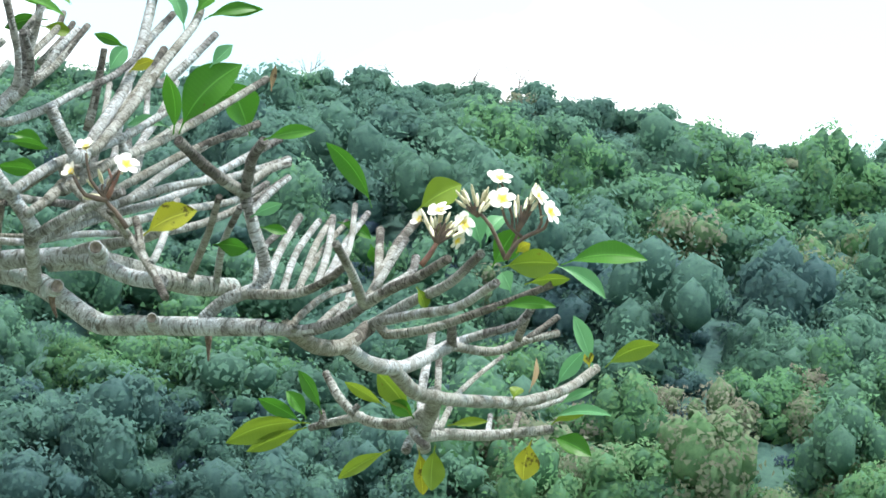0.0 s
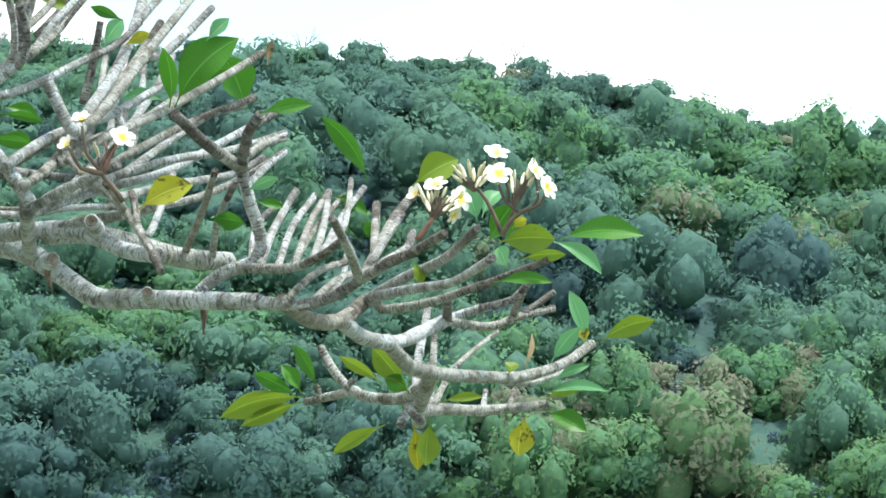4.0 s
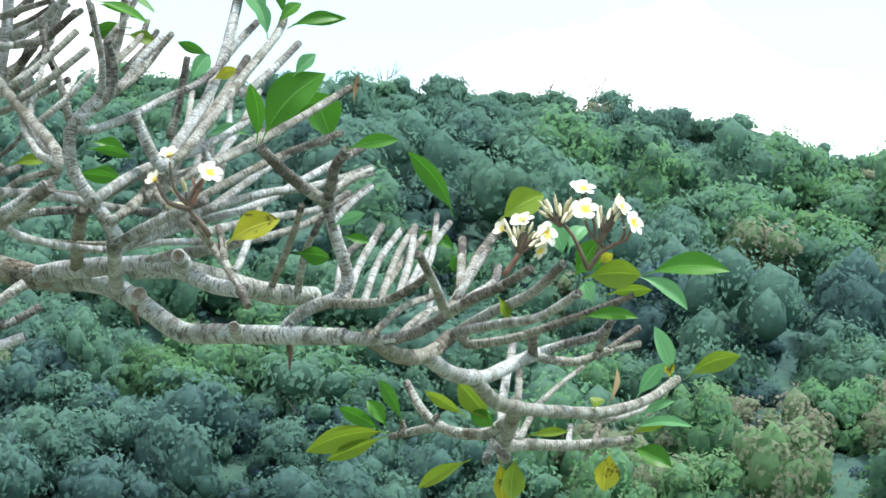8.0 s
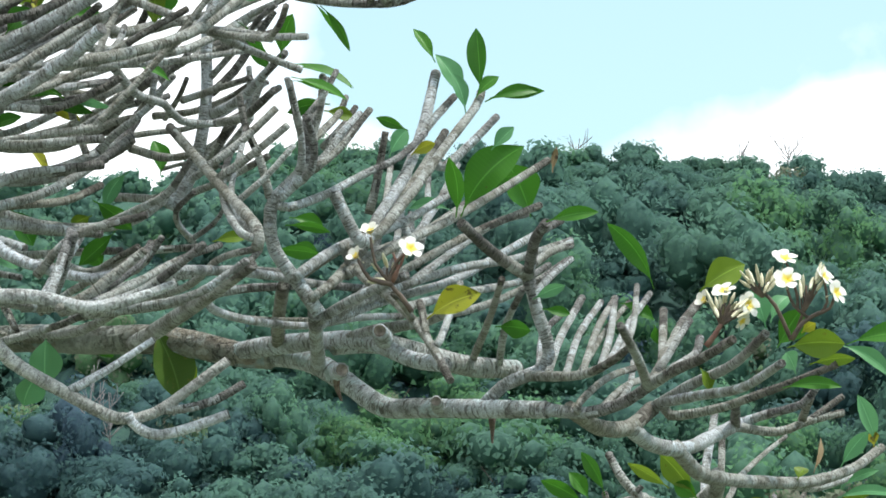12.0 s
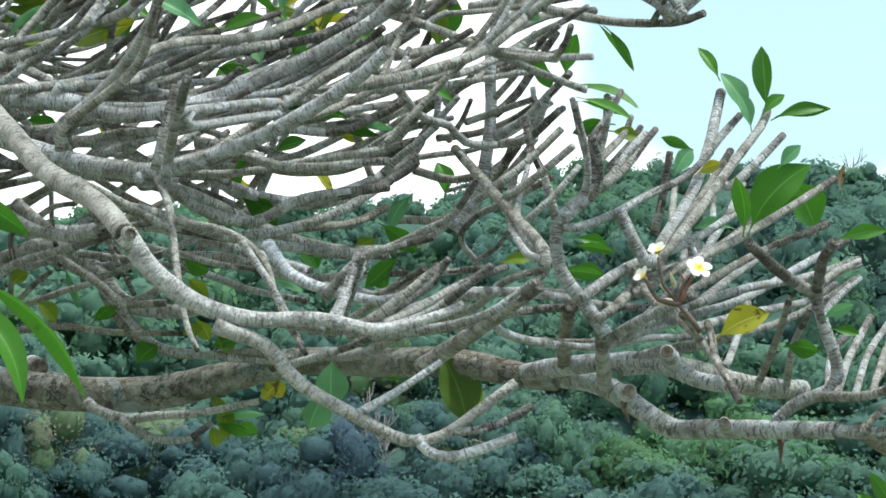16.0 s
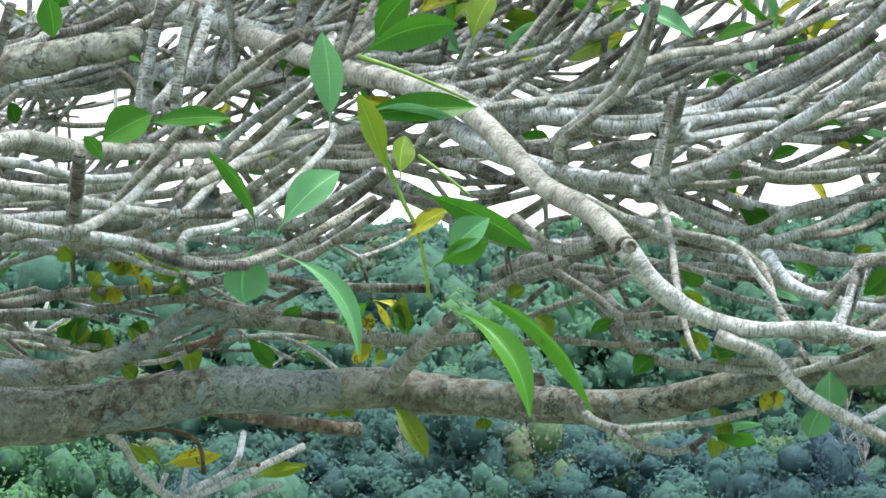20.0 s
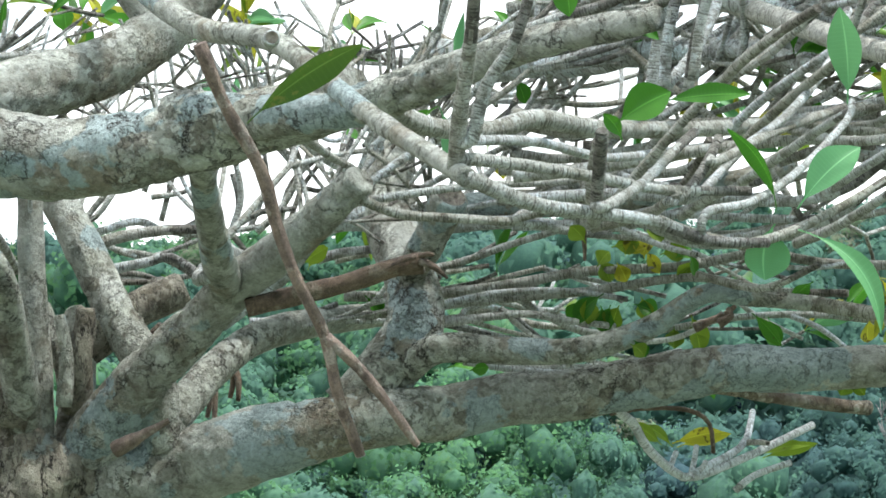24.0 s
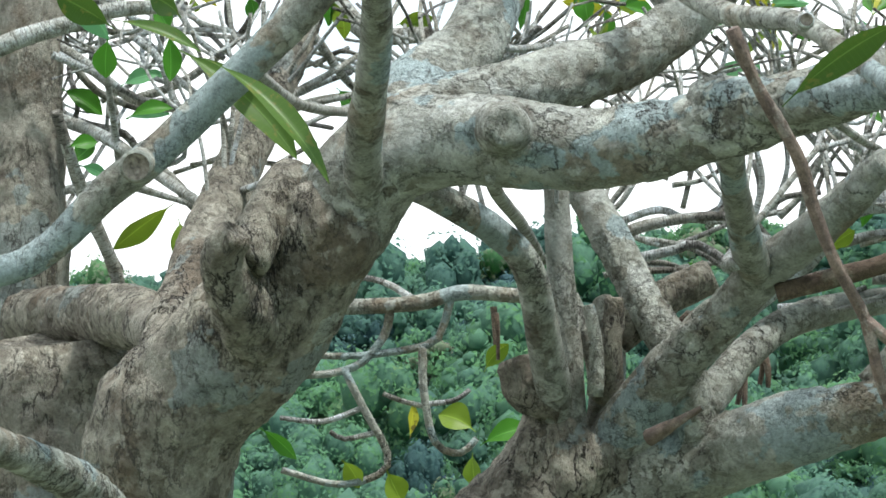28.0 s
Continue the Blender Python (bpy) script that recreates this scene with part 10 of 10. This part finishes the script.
bud((0.061, 7.413, 2.395), (0.045, 7.406, 2.419), 1.26)
bough("flower_stalk", [(0.071, 7.410, 2.381), (0.060, 7.409, 2.391), (0.061, 7.409, 2.395)], 0.5, 0.4, STALK_BROWN, tip=False)
bud((0.048, 7.416, 2.409), (0.025, 7.404, 2.436), 0.99)
bough("flower_stalk", [(0.071, 7.410, 2.381), (0.055, 7.408, 2.398), (0.047, 7.407, 2.408)], 0.5, 0.4, STALK_BROWN, tip=False)
bud((0.052, 7.423, 2.406), (0.036, 7.406, 2.423), 1.26)
bough("flower_stalk", [(0.071, 7.410, 2.381), (0.064, 7.409, 2.395), (0.052, 7.408, 2.404)], 0.5, 0.4, STALK_BROWN, tip=False)
bud((0.074, 7.392, 2.388), (0.084, 7.406, 2.412), 1.29)
bough("flower_stalk", [(0.071, 7.410, 2.381), (0.076, 7.409, 2.388), (0.074, 7.409, 2.389)], 0.5, 0.4, STALK_BROWN, tip=False)
bud((-0.013, 7.390, 2.334), (-0.006, 7.362, 2.365), 1.02)
bough("flower_stalk", [(-0.015, 7.366, 2.321), (-0.016, 7.365, 2.330), (-0.012, 7.365, 2.332)], 0.5, 0.4, STALK_BROWN, tip=False)
bud((-0.010, 7.399, 2.366), (-0.006, 7.359, 2.392), 1.03)
bough("flower_stalk", [(-0.015, 7.366, 2.321), (-0.016, 7.364, 2.345), (-0.010, 7.362, 2.362)], 0.5, 0.4, STALK_BROWN, tip=False)
bud((-0.031, 7.351, 2.359), (-0.046, 7.359, 2.393), 1.02)
bough("flower_stalk", [(-0.015, 7.366, 2.321), (-0.028, 7.364, 2.345), (-0.032, 7.362, 2.360)], 0.5, 0.4, STALK_BROWN, tip=False)
bud((0.021, 7.328, 2.351), (0.041, 7.361, 2.373), 0.92)
bough("flower_stalk", [(-0.015, 7.366, 2.321), (0.003, 7.364, 2.340), (0.021, 7.363, 2.354)], 0.5, 0.4, STALK_BROWN, tip=False)
bud((0.004, 7.361, 2.363), (0.014, 7.359, 2.386), 1.00)
bough("flower_stalk", [(-0.015, 7.366, 2.321), (0.000, 7.364, 2.345), (0.004, 7.362, 2.364)], 0.5, 0.4, STALK_BROWN, tip=False)
bud((-0.026, 7.356, 2.346), (-0.041, 7.360, 2.380), 1.30)
bough("flower_stalk", [(-0.015, 7.366, 2.321), (-0.022, 7.364, 2.338), (-0.026, 7.363, 2.347)], 0.5, 0.4, STALK_BROWN, tip=False)
bud((-0.021, 7.357, 2.353), (-0.026, 7.360, 2.378), 1.00)
bough("flower_stalk", [(-0.015, 7.366, 2.321), (-0.015, 7.364, 2.340), (-0.021, 7.363, 2.354)], 0.5, 0.4, STALK_BROWN, tip=False)
bud((0.012, 7.343, 2.350), (0.029, 7.361, 2.370), 1.00)
bough("flower_stalk", [(-0.015, 7.366, 2.321), (-0.002, 7.364, 2.339), (0.012, 7.363, 2.352)], 0.5, 0.4, STALK_BROWN, tip=False)
bud((-0.020, 7.329, 2.333), (-0.030, 7.362, 2.361), 1.27)
bough("flower_stalk", [(-0.015, 7.366, 2.321), (-0.018, 7.365, 2.332), (-0.020, 7.365, 2.337)], 0.5, 0.4, STALK_BROWN, tip=False)
bud((0.020, 7.375, 2.355), (0.048, 7.360, 2.379), 1.22)
bough("flower_stalk", [(-0.015, 7.366, 2.321), (0.008, 7.364, 2.340), (0.020, 7.363, 2.353)], 0.5, 0.4, STALK_BROWN, tip=False)
bud((-0.007, 7.391, 2.368), (-0.002, 7.359, 2.391), 1.26)
bough("flower_stalk", [(-0.015, 7.366, 2.321), (-0.006, 7.364, 2.346), (-0.007, 7.362, 2.365)], 0.5, 0.4, STALK_BROWN, tip=False)
bud((-0.015, 7.375, 2.343), (-0.017, 7.360, 2.378), 1.23)
bough("flower_stalk", [(-0.015, 7.366, 2.321), (-0.015, 7.365, 2.336), (-0.015, 7.364, 2.342)], 0.5, 0.4, STALK_BROWN, tip=False)
bud((0.001, 7.398, 2.347), (0.017, 7.361, 2.367), 1.28)
bough("flower_stalk", [(-0.015, 7.366, 2.321), (-0.009, 7.365, 2.335), (0.001, 7.364, 2.344)], 0.5, 0.4, STALK_BROWN, tip=False)
bud((0.018, 7.328, 2.332), (0.049, 7.363, 2.349), 1.26)
bough("flower_stalk", [(-0.015, 7.366, 2.321), (0.002, 7.365, 2.330), (0.018, 7.365, 2.336)], 0.5, 0.4, STALK_BROWN, tip=False)
bud((0.020, 7.337, 2.344), (0.041, 7.362, 2.361), 1.15)
bough("flower_stalk", [(-0.015, 7.366, 2.321), (0.006, 7.365, 2.335), (0.020, 7.364, 2.346)], 0.5, 0.4, STALK_BROWN, tip=False)
bud((0.006, 7.325, 2.332), (0.028, 7.363, 2.353), 1.27)
bough("flower_stalk", [(-0.015, 7.366, 2.321), (-0.006, 7.365, 2.331), (0.006, 7.365, 2.336)], 0.5, 0.4, STALK_BROWN, tip=False)
bud((0.181, 7.377, 2.411), (0.195, 7.351, 2.441), 1.25)
bough("flower_stalk", [(0.151, 7.363, 2.341), (0.168, 7.358, 2.378), (0.181, 7.355, 2.408)], 0.5, 0.4, STALK_BROWN, tip=False)
bud((0.181, 7.342, 2.403), (0.195, 7.351, 2.436), 1.26)
bough("flower_stalk", [(0.151, 7.363, 2.341), (0.170, 7.359, 2.376), (0.181, 7.355, 2.405)], 0.5, 0.4, STALK_BROWN, tip=False)
bud((0.165, 7.320, 2.388), (0.173, 7.354, 2.415), 1.14)
bough("flower_stalk", [(0.151, 7.363, 2.341), (0.159, 7.360, 2.369), (0.166, 7.357, 2.392)], 0.5, 0.4, STALK_BROWN, tip=False)
bud((0.180, 7.346, 2.387), (0.194, 7.354, 2.410), 1.21)
bough("flower_stalk", [(0.151, 7.363, 2.341), (0.168, 7.360, 2.367), (0.181, 7.357, 2.388)], 0.5, 0.4, STALK_BROWN, tip=False)
bud((0.148, 7.326, 2.371), (0.146, 7.355, 2.411), 1.12)
bough("flower_stalk", [(0.151, 7.363, 2.341), (0.149, 7.361, 2.362), (0.149, 7.359, 2.374)], 0.5, 0.4, STALK_BROWN, tip=False)
bud((0.178, 7.355, 2.401), (0.189, 7.353, 2.426), 1.29)
bough("flower_stalk", [(0.151, 7.363, 2.341), (0.162, 7.359, 2.374), (0.178, 7.356, 2.401)], 0.5, 0.4, STALK_BROWN, tip=False)
bud((0.152, 7.359, 2.384), (0.153, 7.354, 2.421), 1.07)
bough("flower_stalk", [(0.151, 7.363, 2.341), (0.155, 7.360, 2.367), (0.152, 7.358, 2.384)], 0.5, 0.4, STALK_BROWN, tip=False)
bud((0.176, 7.331, 2.407), (0.190, 7.350, 2.445), 1.02)
bough("flower_stalk", [(0.151, 7.363, 2.341), (0.169, 7.358, 2.379), (0.177, 7.355, 2.410)], 0.5, 0.4, STALK_BROWN, tip=False)
bud((-0.664, 6.977, 2.374), (-0.685, 6.944, 2.377), 0.97)
bough("flower_stalk", [(-0.651, 6.949, 2.368), (-0.662, 6.948, 2.370), (-0.661, 6.948, 2.371)], 0.5, 0.4, STALK_BROWN, tip=False)
bud((-0.663, 6.977, 2.400), (-0.669, 6.941, 2.425), 1.18)
bough("flower_stalk", [(-0.651, 6.949, 2.368), (-0.661, 6.946, 2.385), (-0.660, 6.945, 2.396)], 0.5, 0.4, STALK_BROWN, tip=False)
bud((-0.670, 6.962, 2.386), (-0.691, 6.941, 2.404), 1.09)
bough("flower_stalk", [(-0.651, 6.949, 2.368), (-0.666, 6.946, 2.379), (-0.669, 6.945, 2.384)], 0.5, 0.4, STALK_BROWN, tip=False)
bud((-0.674, 6.968, 2.371), (-0.699, 6.944, 2.370), 1.29)
bough("flower_stalk", [(-0.651, 6.949, 2.368), (-0.663, 6.948, 2.369), (-0.672, 6.947, 2.369)], 0.5, 0.4, STALK_BROWN, tip=False)
bud((-0.653, 6.980, 2.382), (-0.649, 6.945, 2.406), 1.09)
bough("flower_stalk", [(-0.651, 6.949, 2.368), (-0.647, 6.948, 2.377), (-0.650, 6.948, 2.379)], 0.5, 0.4, STALK_BROWN, tip=False)


# ---- the thicket: forking, upturned plumeria branches on the limbs ----
def bearing(p):
    return math.degrees(math.atan2(-p.x, p.y)), math.degrees(math.atan2(p.z - 1.6, math.hypot(p.x, p.y)))


def seen_zone_front(p):
    """The part of the camera's view that the dense crown fills, above the long low limb."""
    az, el = bearing(p)
    if az < 9.5:
        return el > 9.2 + (9.5 - az) * 0.05 and az > 5.5
    if az < 13:
        return el > 7.2
    return el > 5.6 if az < 24 else el > 6.2


def seen_zone_back(p):
    az, el = bearing(p)
    if 29.5 < az < 33.6 and el < 7.6:
        return False
    return el > 6.2


def grow(start, heading, length, d, forks, rnd, zone, lift, leafy_=0.25, slack=3):
    """A branch that bends upwards and forks again and again, ending in blunt tips with a few leaves."""
    h = Vector(heading).normalized()
    pts = [start]
    p = start.copy()
    for k in range(3):
        h = (h + Vector((rnd.gauss(0, 0.1), rnd.gauss(0, 0.1), lift + rnd.gauss(0, 0.07)))).normalized()
        p = p + h * (length / 3) * rnd.uniform(0.85, 1.15)
        if not zone(p):
            break
        pts.append(p)
    if len(pts) < 3:
        return 0
    p = pts[-1]
    if forks or bearing(p)[0] > 6.9:
        bough("branch", [tuple(q) for q in pts], d, d * (0.86 if forks else 0.92), tip=forks == 0)
    n = 1
    if forks:
        for k in range(rnd.choice((2, 2, 3))):
            side = Vector((rnd.gauss(0, 1), rnd.gauss(0, 0.9), rnd.gauss(0, 0.8)))
            side -= h * side.dot(h)
            hh = h + side.normalized() * rnd.uniform(0.35, 0.75)
            n += grow(p - h * 0.01, hh, length * rnd.uniform(0.7, 1.0), d * 0.84, forks - 1, rnd, zone, lift, leafy_)
    elif rnd.random() < leafy_:
        for k in range(rnd.randint(1, 4)):
            out = (h + Vector((rnd.gauss(0, 0.7), rnd.gauss(0, 0.5), rnd.gauss(-0.1, 0.6)))).normalized()
            ln = rnd.uniform(0.09, 0.19)
            blade = (tuple(p), tuple(p + out * ln), ln * 100 * rnd.uniform(0.3, 0.42), rnd.choice((LEAF, LEAF, LEAF_PALE, LEAF_OLIVE, LEAF_YELLOW)), rnd.uniform(0.4, 0.95), rnd.uniform(0.05, 0.2), rnd.choice((-1, 1)))
            if bearing(p)[0] > 10.5:
                leaf(*blade)
    return n


def thicket(seed, limit, starts, heading, spread, length, d, forks, zone, lift, leafy_, x0=-9.0, x1=9.0):
    """Branches grown from the limbs inside a zone fitted to the camera's view, none of them before the thick limbs near
    the trunk.
    """
    rnd = random.Random(seed)
    made, tries = 0, 0

    def free(p):
        az, el = bearing(p)
        return zone(p) and (az < 23 or p.length > 8.9) and (az < 16 or el > 6.5 or p.length > 9.9)

    while made < limit and tries < 4000:
        tries += 1
        line = rnd.choice(starts)
        p = line[rnd.randint(len(line) // 5, len(line) - 2)]
        if not x0 < p.x < x1 or not free(p):
            continue
        h = Vector(heading) + Vector([rnd.gauss(0, s) for s in spread])
        made += grow(p.copy(), h, length * rnd.uniform(0.6, 1.35), d * rnd.uniform(0.8, 1.15), rnd.choice(forks), rnd, free, lift * rnd.uniform(0.2, 1.6), leafy_)


stout = [l for l, r in LIMB_LINES if r > 0.012]
front = [l for l in stout if l[len(l) // 2].x > -4.6]
behind = [l for l, r in LIMB_LINES if r > 0.02 and l[len(l) // 2].x < -2.6 and l[len(l) // 2].length > 8.3]
thicket(11, 330, front, (1.0, 0.1, 0.08), (0.3, 0.5, 0.3), 0.4, 2.3, (1, 2, 2), seen_zone_front, 0.12, 0.45)
thicket(23, 320, behind, (0.25, 0.9, 0.25), (0.6, 0.3, 0.3), 0.4, 2.0, (2, 2, 3), seen_zone_back, 0.12, 0.2)
thicket(31, 150, front, (0.9, 0.25, 0.3), (0.3, 0.3, 0.3), 0.36, 2.2, (1, 2), lambda p: seen_zone_front(p) and bearing(p)[1] > 7.4, 0.08, 0.35, -3.2, -2.1)
thicket(47, 300, behind, (0.1, 0.3, 0.8), (0.6, 0.5, 0.3), 0.3, 1.7, (2, 3), seen_zone_back, 0.02, 0.15)
thicket(53, 110, [l for l, r in LIMB_LINES if r > 0.02 and l[len(l) // 2].x < -3.6], (0.2, 0.6, 0.4), (0.7, 0.4, 0.4), 0.34, 1.8, (2, 3), lambda p: bearing(p)[1] > 8.0 and p.length > 8.4, 0.04, 0.3)
# upper crown largely above the view, added to shade the limbs below
tops = [l[-6:] for l, r in LIMB_LINES if bearing(l[-1])[1] > 9.6]
thicket(61, 150, tops, (0.35, 0.1, 0.8), (0.6, 0.5, 0.3), 0.5, 3.0, (2, 3), lambda p: bearing(p)[1] > 9.4 and bearing(p)[0] < 21, 0.05, 0.6)
thicket(71, 400, behind, (0.05, 0.2, 1.0), (0.5, 0.4, 0.25), 0.3, 1.25, (2, 3), lambda p: bearing(p)[0] > 22 and 6.9 < bearing(p)[1] < 10.6, 0.02, 0.12)
far_left = [l for l, r in LIMB_LINES if l[len(l) // 2].x < -4.4]
thicket(83, 150, far_left, (0.0, 0.5, 0.7), (0.6, 0.4, 0.4), 0.32, 1.6, (2, 3), lambda p: bearing(p)[0] > 33 and bearing(p)[1] > 7.8 and p.length > 8.3, 0.04, 0.3)
thicket(97, 120, front, (1.0, 0.2, 0.25), (0.4, 0.4, 0.3), 0.4, 2.0, (1, 2), lambda p: 14.5 < bearing(p)[0] < 24 and bearing(p)[1] > 8.7, 0.06, 0.6)
low_back = [l for l, r in LIMB_LINES if l[len(l) // 2].length > 8.4]
thicket(113, 34, low_back, (0.9, 0.5, 0.02), (0.4, 0.4, 0.2), 0.36, 1.7, (1, 2), lambda p: 17.5 < bearing(p)[0] < 27.5 and 4.7 < bearing(p)[1] < 6.7 and p.length > 9.3, 0.06, 0.35)
edge = [l for l, r in LIMB_LINES if any(6.5 < bearing(q)[0] < 11 and bearing(q)[1] > 7 for q in l)]
thicket(127, 20, edge, (0.7, 0.1, 0.45), (0.35, 0.4, 0.3), 0.26, 1.8, (1, 2), lambda p: 6.6 < bearing(p)[0] < 10.8 and 7.4 < bearing(p)[1] < 9.7, 0.1, 0.2)
